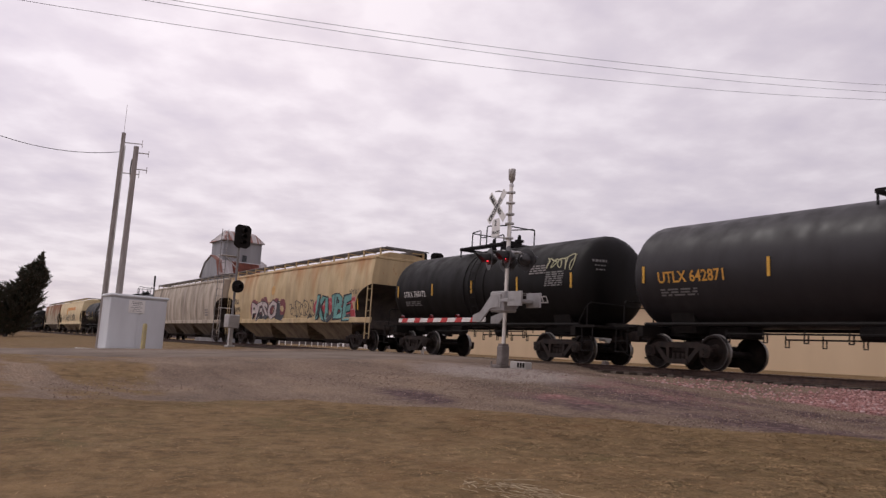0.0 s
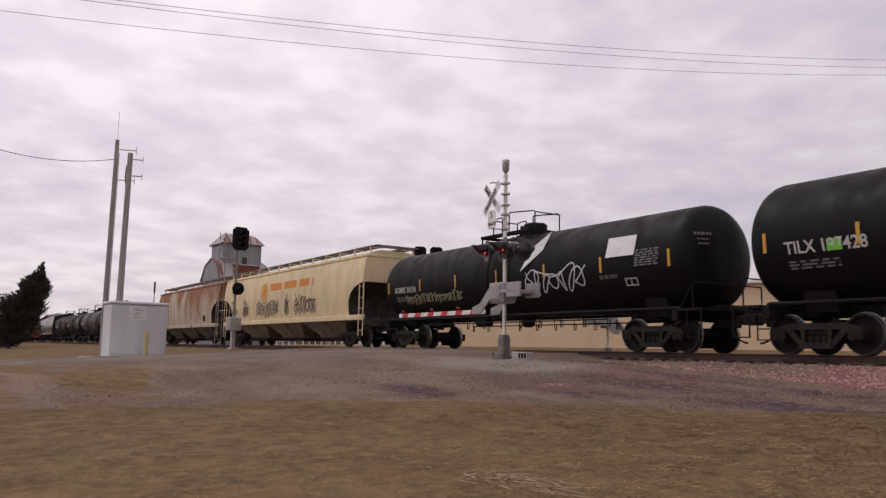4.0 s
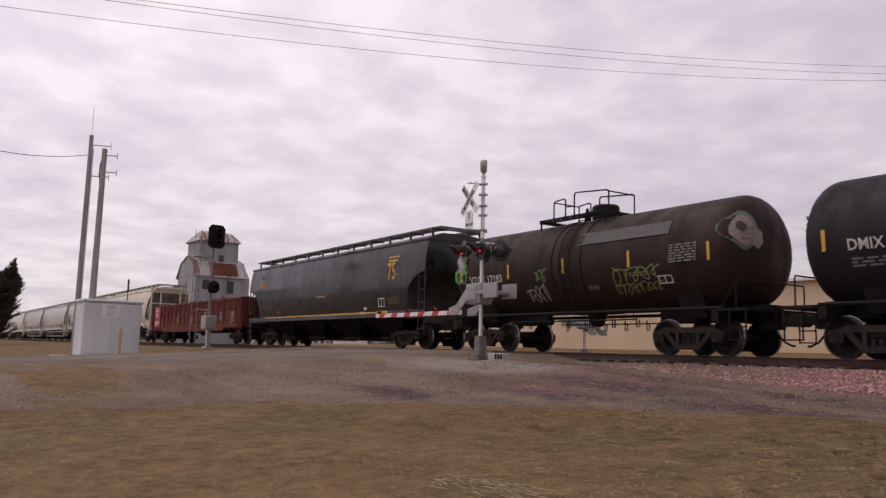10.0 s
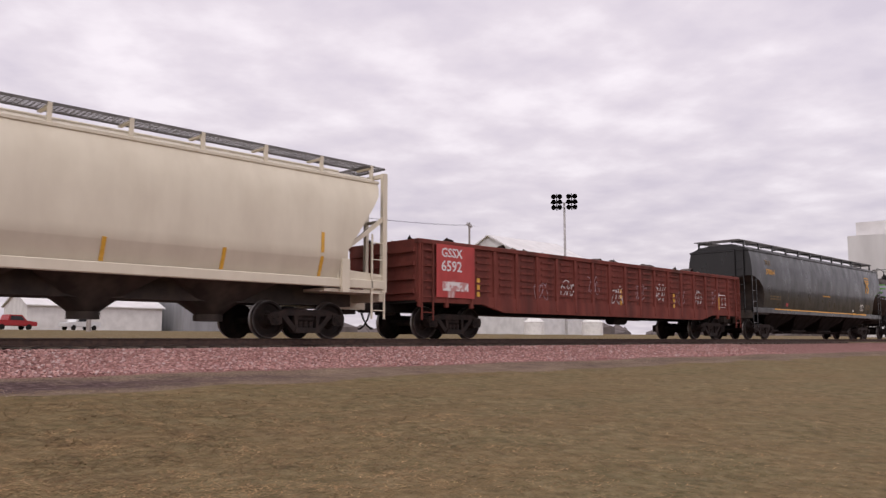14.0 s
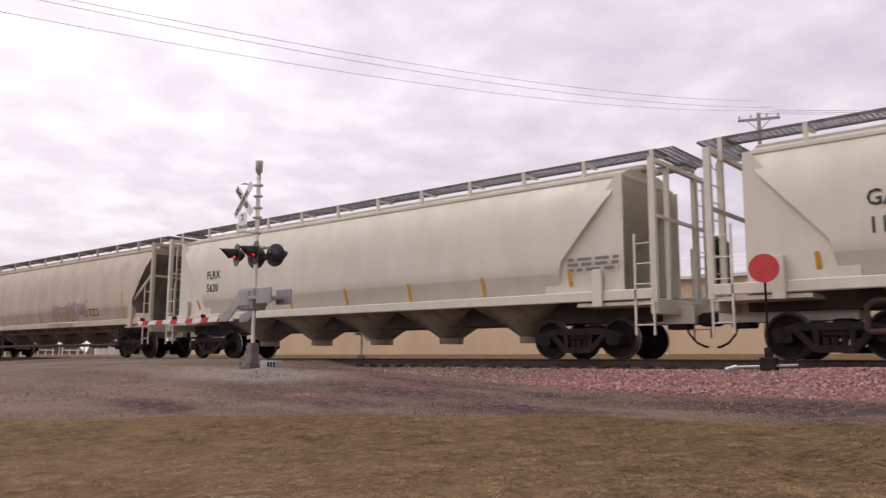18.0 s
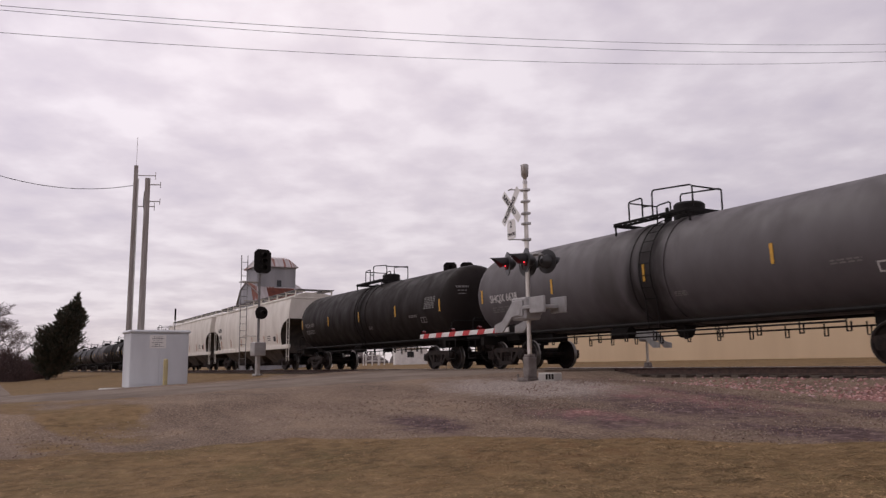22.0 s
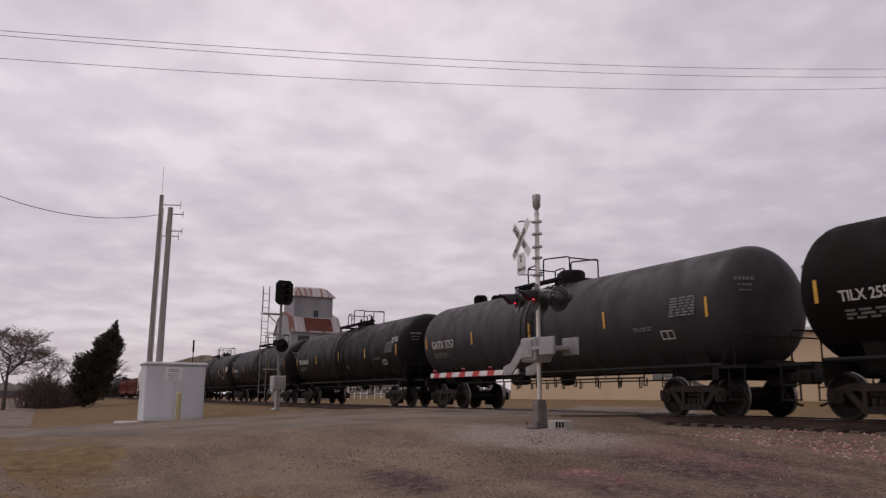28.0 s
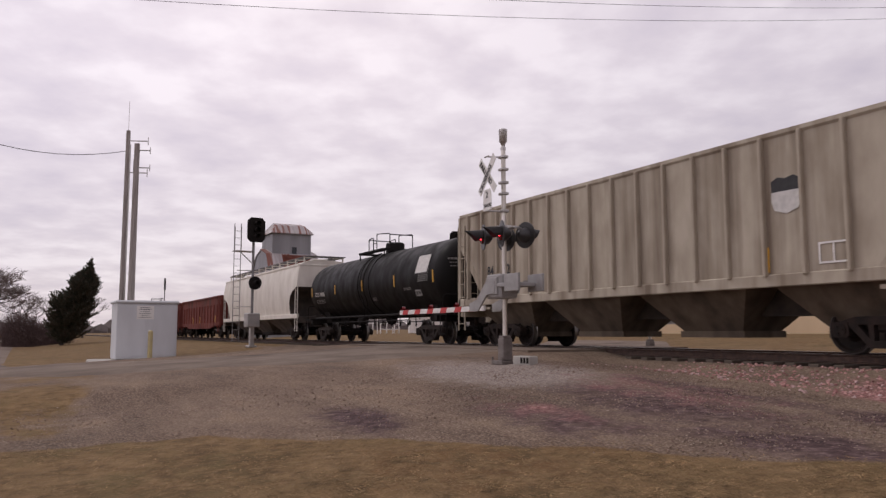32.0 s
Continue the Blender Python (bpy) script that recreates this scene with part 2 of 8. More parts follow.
ALU = surface("aluminium_mast", (0.72, 0.68, 0.62), (0.55, 0.51, 0.45), 2, 0.34, 0.7)
SIGNAL_GREY = surface("dull_signal_grey", (0.24, 0.23, 0.225), (0.16, 0.15, 0.145), 3, 0.6, 0.2)
PEDESTAL = surface("weathered_pedestal", (0.20, 0.175, 0.16), (0.12, 0.10, 0.09), 5, 0.75, 0.1, bump=0.3)
FLASHER = surface("flasher_enamel", (0.016, 0.015, 0.015), (0.028, 0.026, 0.025), 4, 0.42, spec=0.6)
BLACK = surface("black_enamel", (0.009, 0.008, 0.008), (0.014, 0.012, 0.011), 5, 0.65, spec=0.15)
SOFT_BLACK = surface("dull_black", (0.012, 0.0105, 0.010), (0.02, 0.017, 0.015), 6, 0.85, spec=0.12)
GRATING = surface("weathered_grating", (0.15, 0.14, 0.135), (0.09, 0.084, 0.08), 3, 0.7)
WHITE = surface("white_sheeting", (0.78, 0.76, 0.73), (0.66, 0.64, 0.61), 3, 0.5)
RED_SHEET = plain("red_sheeting", (0.55, 0.035, 0.035), 0.45)
YELLOW = plain("yellow_reflector", (0.66, 0.36, 0.04), 0.5)
CABINET = surface("cabinet_paint", (0.60, 0.615, 0.63), (0.52, 0.53, 0.545), 1.2, 0.55, stretch=(1, 1, 0.3))
POLE_WOOD = surface("weathered_pole", (0.38, 0.345, 0.325), (0.25, 0.222, 0.205), 3, 0.9, stretch=(6, 6, 0.3), bump=0.4)
TAN_WALL = surface("tan_metal_wall", (0.62, 0.47, 0.30), (0.55, 0.41, 0.26), 0.4, 0.7, stretch=(1, 1, 0.2))
WHITE_ROOF = surface("pale_metal_roof", (0.70, 0.68, 0.67), (0.60, 0.58, 0.57), 0.5, 0.55)
GREY_SIDING = surface("grey_tin_siding", (0.31, 0.31, 0.325), (0.23, 0.23, 0.24), 0.7, 0.6, 0.2, stretch=(1, 1, 0.15))
TIN_RUST = surface("rusty_tin_roof", (0.45, 0.42, 0.42), (0.33, 0.29, 0.28), 0.8, 0.6, 0.2, stretch=(3.2, 0.3, 0.22), spots=(0.21, 0.085, 0.062), spot_scale=0.55, spot_at=(0.52, 0.58))
RUST_PANEL = surface("red_rust_roof", (0.28, 0.085, 0.055), (0.2, 0.07, 0.05), 2, 0.8)
GLASS_DARK = plain("dark_window", (0.02, 0.022, 0.026), 0.15)
BARK = surface("bark", (0.10, 0.082, 0.072), (0.055, 0.045, 0.04), 8, 0.95, stretch=(3, 3, 0.5), bump=0.5)
TWIG = surface("twig_bark", (0.21, 0.165, 0.155), (0.14, 0.11, 0.105), 4, 0.95)
BRUSHWOOD = surface("brush_stems", (0.13, 0.085, 0.08), (0.08, 0.055, 0.052), 3, 0.95)
NEEDLE = surface("cedar_foliage", (0.035, 0.042, 0.026), (0.085, 0.066, 0.045), 2.5, 0.9)
DRY_WEED = surface("dry_straw", (0.50, 0.38, 0.24), (0.34, 0.25, 0.15), 3, 0.95)
CAR_RED = plain("red_car_paint", (0.35, 0.02, 0.025), 0.3)
CAR_WHITE = plain("white_car_paint", (0.7, 0.7, 0.7), 0.35)


def lamp_glow(name, colour, power):
    m, n, l, b = nodes_of(name)
    b.inputs["Base Color"].default_value = (*colour, 1)
    b.inputs["Emission Color"].default_value = (*colour, 1)
    b.inputs["Emission Strength"].default_value = power
    return m


RED_LIT = lamp_glow("lit_red_lens", (1.0, 0.03, 0.05), 5.0)


# ---- mesh helpers ----
def mesh_of(bm, name, mats, smooth=False):
    me = bpy.data.meshes.new(name)
    bmesh.ops.recalc_face_normals(bm, faces=bm.faces)
    bm.to_mesh(me)
    bm.free()
    for m in (mats if isinstance(mats, (list, tuple)) else [mats]):
        me.materials.append(m)
    if smooth:
        for p in me.polygons:
            p.use_smooth = True
        me.set_sharp_from_angle(angle=radians(40))
    return me


def part(name, bm, material, parent=None, label="", smooth=False, at=None):
    ob = new(name, mesh_of(bm, name, material, smooth))
    if parent is not None:
        ob.parent = parent
    if at is not None:
        ob.matrix_basis = at
    if label:
        tagged(ob, label)
    return ob


def share(ob, parent, at, name=None):
    """Another piece on the same mesh."""
    o = new(name or ob.name.split(".")[0], ob.data)
    o.parent = parent
    o.matrix_basis = at
    return o


def thing(name, label, category, at=None, group="", kind=""):
    ob = new(name)
    ob.empty_display_size = 0.3
    if at is not None:
        ob.matrix_basis = at
    return tagged(ob, label, category, group, kind)


def box(bm, x0, x1, y0, y1, z0, z1, mi=0, bevel=0.0):
    vs = [bm.verts.new((x, y, z)) for x in (x0, x1) for y in (y0, y1) for z in (z0, z1)]
    fs = []
    for q in ((0, 1, 3, 2), (4, 6, 7, 5), (0, 4, 5, 1), (2, 3, 7, 6), (0, 2, 6, 4), (1, 5, 7, 3)):
        f = bm.faces.new([vs[i] for i in q])
        f.material_index = mi
        fs.append(f)
    if bevel:
        es = list({e for f in fs for e in f.edges})
        bmesh.ops.bevel(bm, geom=es, offset=bevel, segments=1, affect="EDGES")
    return bm


def rod(bm, p, q, r, seg=6, r2=None, mi=0, caps=True):
    p, q = Vector(p), Vector(q)
    d = (q - p).normalized()
    u = d.orthogonal().normalized()
    w = d.cross(u)
    a, b = [], []
    for i in range(seg):
        c = math.cos(2 * math.pi * i / seg) * u + math.sin(2 * math.pi * i / seg) * w
        a.append(bm.verts.new(p + c * r))
        b.append(bm.verts.new(q + c * (r if r2 is None else r2)))
    for i in range(seg):
        f = bm.faces.new((a[i], a[(i + 1) % seg], b[(i + 1) % seg], b[i]))
        f.material_index = mi
    if caps:
        for ring in (a[::-1], b):
            f = bm.faces.new(ring)
            f.material_index = mi
    return bm


def pipe(bm, pts, r, seg=6):
    """A bent tube in one skin."""
    pts = [Vector(p) for p in pts]
    rings, u = [], None
    for k, p in enumerate(pts):
        d = ((pts[k] - pts[k - 1]).normalized() if k else Vector()) + ((pts[k + 1] - p).normalized() if k + 1 < len(pts) else Vector())
        d.normalize()
        u = d.orthogonal().normalized() if u is None else (u - d * u.dot(d)).normalized()
        w = d.cross(u)
        rings.append([bm.verts.new(p + (math.cos(2 * math.pi * i / seg) * u + math.sin(2 * math.pi * i / seg) * w) * r) for i in range(seg)])
    for a, b in zip(rings, rings[1:]):
        for i in range(seg):
            bm.faces.new((a[i], a[(i + 1) % seg], b[(i + 1) % seg], b[i]))
    bm.faces.new(rings[0][::-1])
    bm.faces.new(rings[-1])
    return bm


def turned(bm, prof, axis="x", seg=32, mi=None):
    """A solid of revolution: profile of (along, radius)."""
    rings = []
    for s, r in prof:
        if r < 1e-6:
            v = {"x": (s, 0, 0), "y": (0, s, 0), "z": (0, 0, s)}[axis]
            rings.append([bm.verts.new(v)])
            continue
        ring = []
        for i in range(seg):
            c, d = r * math.cos(2 * math.pi * i / seg), r * math.sin(2 * math.pi * i / seg)
            ring.append(bm.verts.new({"x": (s, c, d), "y": (d, s, c), "z": (c, d, s)}[axis]))
        rings.append(ring)
    for k, (a, b) in enumerate(zip(rings, rings[1:])):
        for i in range(seg):
            j = (i + 1) % seg
            if len(a) == 1 and len(b) == 1:
                continue
            vs = (a[0], b[i], b[j]) if len(a) == 1 else (a[i], a[j], b[0]) if len(b) == 1 else (a[i], a[j], b[j], b[i])
            f = bm.faces.new(vs)
            if mi:
                f.material_index = mi[k]
    return bm


def prism(bm, poly, y0, y1, mi=0):
    """A flat outline in x and z, thick from y0 to y1."""
    a = [bm.verts.new((x, y0, z)) for x, z in poly]
    b = [bm.verts.new((x, y1, z)) for x, z in poly]
    for i in range(len(poly)):
        j = (i + 1) % len(poly)
        bm.faces.new((a[i], a[j], b[j], b[i])).material_index = mi
    bm.faces.new(a[::-1]).material_index = mi
    bm.faces.new(b).material_index = mi
    return bm


def stacked(bm, rows):
    """Rings of (z, half length, half width) skinned one over the other."""
    rings = [[bm.verts.new((sx * X, sy * Y, z)) for sx, sy in ((-1, -1), (1, -1), (1, 1), (-1, 1))] for z, X, Y in rows]
    for a, b in zip(rings, rings[1:]):
        for i in range(4):
            j = (i + 1) % 4
            bm.faces.new((a[i], a[j], b[j], b[i]))
    bm.faces.new(rings[0][::-1])
    bm.faces.new(rings[-1])
    return bm


def lettering(text, size, material, name="lettering", squeeze=1.0, bold=0.014):
    """A flat mesh of built-in type, 4 mm thick, in the x-z plane, facing -y, starting at x = 0."""
    cu = bpy.data.curves.new(name, "FONT")
    cu.body, cu.size, cu.extrude, cu.offset = text, size, 0.002, bold * size
    cu.resolution_u = 2
    ob = bpy.data.objects.new(name, cu)
    me = bpy.data.meshes.new_from_object(ob)
    bpy.data.objects.remove(ob)
    bpy.data.curves.remove(cu)
    me.transform(Matrix.Rotation(radians(90), 4, "X") @ Matrix.Diagonal((squeeze, 1, 1, 1)))
    me.materials.clear()
    me.materials.append(material)
    return me


# ---- ground ----
def ease(a, b, x):
    u = min(1.0, max(0.0, (x - a) / (b - a)))
    return u * u * (3 - 2 * u)


def ground_z(x, y):
    """Height of the ground; the rail head is at 0."""
    if y > -1.7:
        z = -0.24 if y < 1.7 else -0.24 - 0.22 * ease(1.7, 4.5, y) + 0.78 * ease(5.0, 25.0, y) + 0.012 * min(150.0, max(0.0, y - 24))
    elif y > -3.3:
        z = -0.24 - 0.32 * (-1.7 - y) / 1.6
    elif y > -5:
        z = -0.56 - 0.16 * (-3.3 - y) / 1.7
    else:
        z = -0.72 - 0.05 * (-5 - y)
    z = max(z, -1.45)
    if y < -1.7:
        t = max(-0.24 - 0.085 * max(0.0, -5 - y), -1.0)
        z += (t - z) * ease(-6, -16, x) * ease(-1.5, -4, y)
    if y < -0.9:
        up = ease(-16.4, -18.8, x) * ease(-34.5, -31.8, x)
        z += (max(z, -0.05 - 0.055 * max(0.0, -3.0 - y)) - z) * up
    pile = math.exp(-(((x + 3.4) / 2.3) ** 2)) * math.exp(-(((y + 2.6) / 0.8) ** 2))
    return z + 0.24 * pile


def grass_edge(x, y):
    """Metres inside the lawn (negative: outside)."""
    xs = (-60, -13.6, -12.9, -12.3, -10.7, -8.7, -6.6, -5, 0, 5, 15, 60)
    ys = (-17.5, -17.3, -14.6, -12.3, -10.6, -9.0, -7.2, -6.8, -6.1, -5.9, -5.5, -5.3)
    return float(np.interp(x, xs, ys)) - y


def grid_axis(*spans):
    out = []
    for a, b, n in spans:
        out += list(np.linspace(a, b, n, endpoint=False))
    return out + [spans[-1][1]]


def build_ground():
    xs = grid_axis((-3000, -400, 8), (-400, -80, 20), (-80, -45, 35), (-45, 30, 220), (30, 70, 60), (70, 300, 20), (300, 3000, 8))
    ys = grid_axis((-2500, -100, 8), (-100, -30, 14), (-30, -20, 14), (-20, 3.2, 110), (3.2, 10, 14), (10, 60, 25), (60, 400, 20), (400, 3000, 8))
    nx, ny = len(xs), len(ys)
    verts, cols = [], []
    for y in ys:
        for x in xs:
            near = 1 if -45 < x < 40 and -20 < y < 3 else 0
            bumpy = 0.035 * (noise.noise(Vector((x * 0.35, y * 0.35, 0))) + 0.5 * noise.noise(Vector((x * 1.3, y * 1.3, 4)))) * near
            if -3.4 < y < 1.7:
                bumpy *= 0.5
            verts.append((x, y, ground_z(x, y) + bumpy))
            g = grass_edge(x, y) + 0.7 * noise.noise(Vector((x * 0.5, y * 0.5, 9)))
            lawn = ease(-0.35, 0.5, g) if x > -45 else 1.0
            # tuft of lawn between the street and the gravel, and round the cabinet
            if -26 < x < -11.5 and y < -12.5:
                patch = 0.62 + 0.5 * noise.noise(Vector((x * 0.35, y * 0.9, 31))) - 0.5 * math.exp(-((y + 14.6 - 0.25 * (x + 13)) / 0.3) ** 2)
                lawn = max(lawn, patch * ease(-13.2, -14.6, y + 0.12 * (x + 14)))
            lawn = max(lawn, 0.62 * math.exp(-(((x + 14.6) / 1.2) ** 2 + ((y + 14.2) / 0.5) ** 2)))
            if x < -30 and y < -3:
                lawn = max(lawn, 0.9 * ease(-33.5, -38, x) * ease(-3.5, -6, y))
            if y > 6:
                lawn = 0.7
            pink = (0.35 * ease(-16, -12, x) + 0.65 * ease(-10.4, -8.0, x)) * ease(-4.3, -3.6, y) * (1 - ease(3.0, 4.2, y))
            worn = 0.0
            if -7 < y < -3.6:
                worn = ease(-9, -4, x) * (1 - ease(1, 12, x) * 0.6) * (1 - abs(y + 4.9) / 1.7)
            if x < -5:
                worn = max(worn, 0.75 * math.exp(-(((x + 10.5) / 2.6) ** 2 + ((y + 8.2) / 1.0) ** 2)), 0.85 * math.exp(-(((x + 7.4) / 2.4) ** 2 + ((y + 7.0) / 1.0) ** 2)))
            worn = max(worn, 0.95 * math.exp(-(((x + 12.2 + 0.4 * (y + 10.3)) / 1.7) ** 2 + ((y + 10.3) / 0.65) ** 2)))
            worn = max(worn, 0.8 * math.exp(-(((x + 10.5) / 3.4) ** 2 + ((y + 6.3) / 1.5) ** 2)))
            pink = max(pink, 0.5 * math.exp(-(((x + 11.2) / 2.2) ** 2 + ((y + 8.0) / 0.9) ** 2)))
            pink = max(pink, 0.46 * math.exp(-(((x + 11.5) / 4.5) ** 2 + ((y + 5.6) / 1.5) ** 2)))
            worn = max(worn, ease(-15, -12, x) * (1 - ease(-2, 4, x)) * math.exp(-((y + 5.2) / 1.5) ** 2) * (0.5 + 0.55 * noise.noise(Vector((x * 0.45, y * 1.1, 17)))))
            pale = math.exp(-(((x + 15.2) / 3.4) ** 2 + ((y + 6.2) / 1.7) ** 2))
            cols.append((lawn, pink, max(0.0, worn), pale))
    faces = [(j * nx + i, j * nx + i + 1, (j + 1) * nx + i + 1, (j + 1) * nx + i) for j in range(ny - 1) for i in range(nx - 1)]
    me = bpy.data.meshes.new("ground")
    me.from_pydata(verts, [], faces)
    at = me.color_attributes.new("cover", "FLOAT_COLOR", "POINT")
    at.data.foreach_set("color", np.array(cols, dtype=np.float32).ravel())
    for p in me.polygons:
        p.use_smooth = True
    m, n, l, b = nodes_of("lawn_gravel_and_ballast")
    tc = n.new("ShaderNodeTexCoord")
    ca = n.new("ShaderNodeVertexColor")
    ca.layer_name = "cover"
    sp = n.new("ShaderNodeSeparateColor")
    l.new(ca.outputs[0], sp.inputs[0])

    def nz(scale, detail=6, stretch=(1, 1, 1), rough=0.55):
        mp = n.new("ShaderNodeMapping")
        mp.inputs["Scale"].default_value = stretch
        l.new(tc.outputs["Object"], mp.inputs[0])
        t = n.new("ShaderNodeTexNoise")
        t.inputs["Scale"].default_value, t.inputs["Detail"].default_value, t.inputs["Roughness"].default_value = scale, detail, rough
        l.new(mp.outputs[0], t.inputs["Vector"])
        return t.outputs["Fac"]

    def ramp(v, *stops):
        r = n.new("ShaderNodeValToRGB")
        el = r.color_ramp.elements
        while len(el) < len(stops):
            el.new(0.5)
        for k, (p_, c) in enumerate(stops):
            el[k].position, el[k].color = p_, (*c, 1)
        l.new(v, r.inputs[0])
        return r.outputs[0]

    def mix(f, a, c):
        x = n.new("ShaderNodeMix")
        x.data_type = "RGBA"
        if isinstance(f, float):
            x.inputs["Factor"].default_value = f
        else:
            l.new(f, x.inputs["Factor"])
        l.new(a, x.inputs["A"])
        l.new(c, x.inputs["B"])
        return x.outputs["Result"]

    def edge(v, amount, lo, hi):
        a = n.new("ShaderNodeMath")
        a.operation = "ADD"
        l.new(v, a.inputs[0])
        s = n.new("ShaderNodeMath")
        s.operation = "MULTIPLY_ADD"
        s.inputs[1].default_value, s.inputs[2].default_value = amount, -amount / 2
        l.new(nz(2.2, 8), s.inputs[0])
        l.new(s.outputs[0], a.inputs[1])
        r = n.new("ShaderNodeMapRange")
        r.inputs["From Min"].default_value, r.inputs["From Max"].default_value = lo, hi
        l.new(a.outputs[0], r.inputs["Value"])
        return r.outputs[0]

    straw = ramp(nz(0.9, 10, (1, 1, 1), 0.72), (0.3, (0.062, 0.052, 0.023)), (0.45, (0.145, 0.093, 0.044)), (0.55, (0.20, 0.13, 0.065)), (0.68, (0.31, 0.212, 0.117)))
    fine = ramp(nz(5.5, 9, (1, 0.8, 1), 0.7), (0.35, (0.055, 0.037, 0.017)), (0.5, (0.14, 0.09, 0.042)), (0.65, (0.26, 0.172, 0.088)))
    lawn = mix(0.62, straw, fine)
    blotch = n.new("ShaderNodeMapRange")
    blotch.inputs["From Min"].default_value, blotch.inputs["From Max"].default_value, blotch.inputs["To Max"].default_value = 0.44, 0.64, 0.7
    l.new(nz(2.6, 7, (0.7, 1.0, 1), 0.62), blotch.inputs["Value"])
    lawn = mix(blotch.outputs[0], lawn, ramp(nz(0.5, 5), (0.35, (0.155, 0.086, 0.039)), (0.5, (0.225, 0.145, 0.071)), (0.65, (0.11, 0.087, 0.038))))
    # greener sward towards the east end of the lawn
    sx = n.new("ShaderNodeSeparateXYZ")
    l.new(tc.outputs["Object"], sx.inputs[0])
    east = n.new("ShaderNodeMapRange")
    east.inputs["From Min"].default_value, east.inputs["From Max"].default_value, east.inputs["To Max"].default_value = -6.0, 4.0, 0.95
    l.new(sx.outputs["X"], east.inputs["Value"])
    patchy = n.new("ShaderNodeMath")
    patchy.operation = "MULTIPLY"
    l.new(east.outputs[0], patchy.inputs[0])
    l.new(nz(0.8, 6, (0.6, 1.2, 1)), patchy.inputs[1])
    lawn = mix(patchy.outputs[0], lawn, ramp(nz(6, 8, (1, 1, 1), 0.68), (0.35, (0.075, 0.069, 0.031)), (0.5, (0.15, 0.126, 0.064)), (0.66, (0.255, 0.212, 0.12))))
    grav = mix(0.55, ramp(nz(0.7, 10, (0.5, 1, 1), 0.68), (0.36, (0.07, 0.046, 0.034)), (0.48, (0.15, 0.099, 0.07)), (0.56, (0.215, 0.152, 0.109)), (0.66, (0.285, 0.197, 0.13))),
               ramp(nz(30, 6), (0.32, (0.042, 0.03, 0.023)), (0.5, (0.158, 0.115, 0.084)), (0.68, (0.40, 0.32, 0.25))))
    rock = ramp(nz(16, 5), (0.3, (0.08, 0.035, 0.032)), (0.5, (0.24, 0.12, 0.108)), (0.7, (0.42, 0.26, 0.24)))
    dark = ramp(nz(7, 9, (1, 1, 1), 0.7), (0.34, (0.036, 0.023, 0.024)), (0.52, (0.092, 0.058, 0.056)), (0.68, (0.21, 0.15, 0.14)))
    chips = ramp(nz(22, 6, (1, 1, 1), 0.7), (0.32, (0.10, 0.082, 0.072)), (0.5, (0.25, 0.207, 0.18)), (0.68, (0.47, 0.40, 0.355)))
    col = mix(edge(ca.outputs["Alpha"], 0.7, 0.35, 0.7), grav, chips)
    col = mix(edge(sp.outputs[2], 0.9, 0.35, 0.75), col, dark)
    col = mix(edge(sp.outputs[1], 0.8, 0.35, 0.65), col, rock)
    col = mix(edge(sp.outputs[0], 0.9, 0.38, 0.62), col, lawn)
    l.new(col, b.inputs["Base Color"])
    b.inputs["Roughness"].default_value = 0.95
    b.inputs["Specular IOR Level"].default_value = 0.15
    bp = n.new("ShaderNodeBump")
    bp.inputs["Strength"].default_value, bp.inputs["Distance"].default_value = 0.7, 0.04
    rough_h = n.new("ShaderNodeMath")
    rough_h.operation = "MULTIPLY_ADD"
    rough_h.inputs[1].default_value = 2.5
    l.new(nz(4.5, 5), rough_h.inputs[0])
    l.new(nz(26, 5), rough_h.inputs[2])
    l.new(rough_h.outputs[0], bp.inputs["Height"])
    l.new(bp.outputs[0], b.inputs["Normal"])
    me.materials.append(m)
    return tagged(new("ground", me), "dry mown winter lawn, gravel apron and pink ballast shoulder", "ground", kind="structure")


ground = build_ground()


def strip(name, left, right, lift, material, label, category="road"):
    """A road surface skinned between two edge lines, laid on the ground."""
    bm = bmesh.new()
    rows = []
    n = 60
    def along(pts, u):
        s = u * (len(pts) - 1)
        i = min(int(s), len(pts) - 2)
        a, c = pts[i], pts[i + 1]
        return a[0] + (c[0] - a[0]) * (s - i), a[1] + (c[1] - a[1]) * (s - i)
    for k in range(n + 1):
        a, c = along(left, k / n), along(right, k / n)
        row = []
        for j in range(9):
            x, y = a[0] + (c[0] - a[0]) * j / 8, a[1] + (c[1] - a[1]) * j / 8
            row.append(bm.verts.new((x, y, ground_z(x, y) + (lift if 0 < j < 8 else -0.05))))
        rows.append(row)
    for a, c in zip(rows, rows[1:]):
        for j in range(8):
            bm.faces.new((a[j], a[j + 1], c[j + 1], c[j]))
    return tagged(part(name, bm, material, smooth=True), label, category, kind="structure")


strip("road_side_street", [(-300, -15.5), (-120, -15.2), (-60, -15.0), (-44, -15.0), (-37, -14.6), (-32.5, -13.0), (-29.5, -10.4), (-28.6, -7.6), (-28.8, -5.2), (-29.5, -3.2)],
      [(-300, -24), (-120, -23), (-60, -21.5), (-44, -20), (-34, -18.4), (-27, -16.6), (-23.4, -14.0), (-21.4, -10.8), (-19.6, -7.2), (-18.6, -3.2)], 0.03, ASPHALT, "worn grey asphalt side street curving up to the crossing")
strip("road_beyond", [(-32, 3.0), (-38, 9), (-44, 15)], [(-20.5, 3.0), (-25, 9), (-32, 15)], 0.03, ASPHALT, "worn asphalt street beyond the tracks")
bm = bmesh.new()
box(bm, -31, -18.4, -3.3, -0.86, -0.3, -0.02)
box(bm, -31.3, -18.9, -0.62, 0.62, -0.3, -0.02)
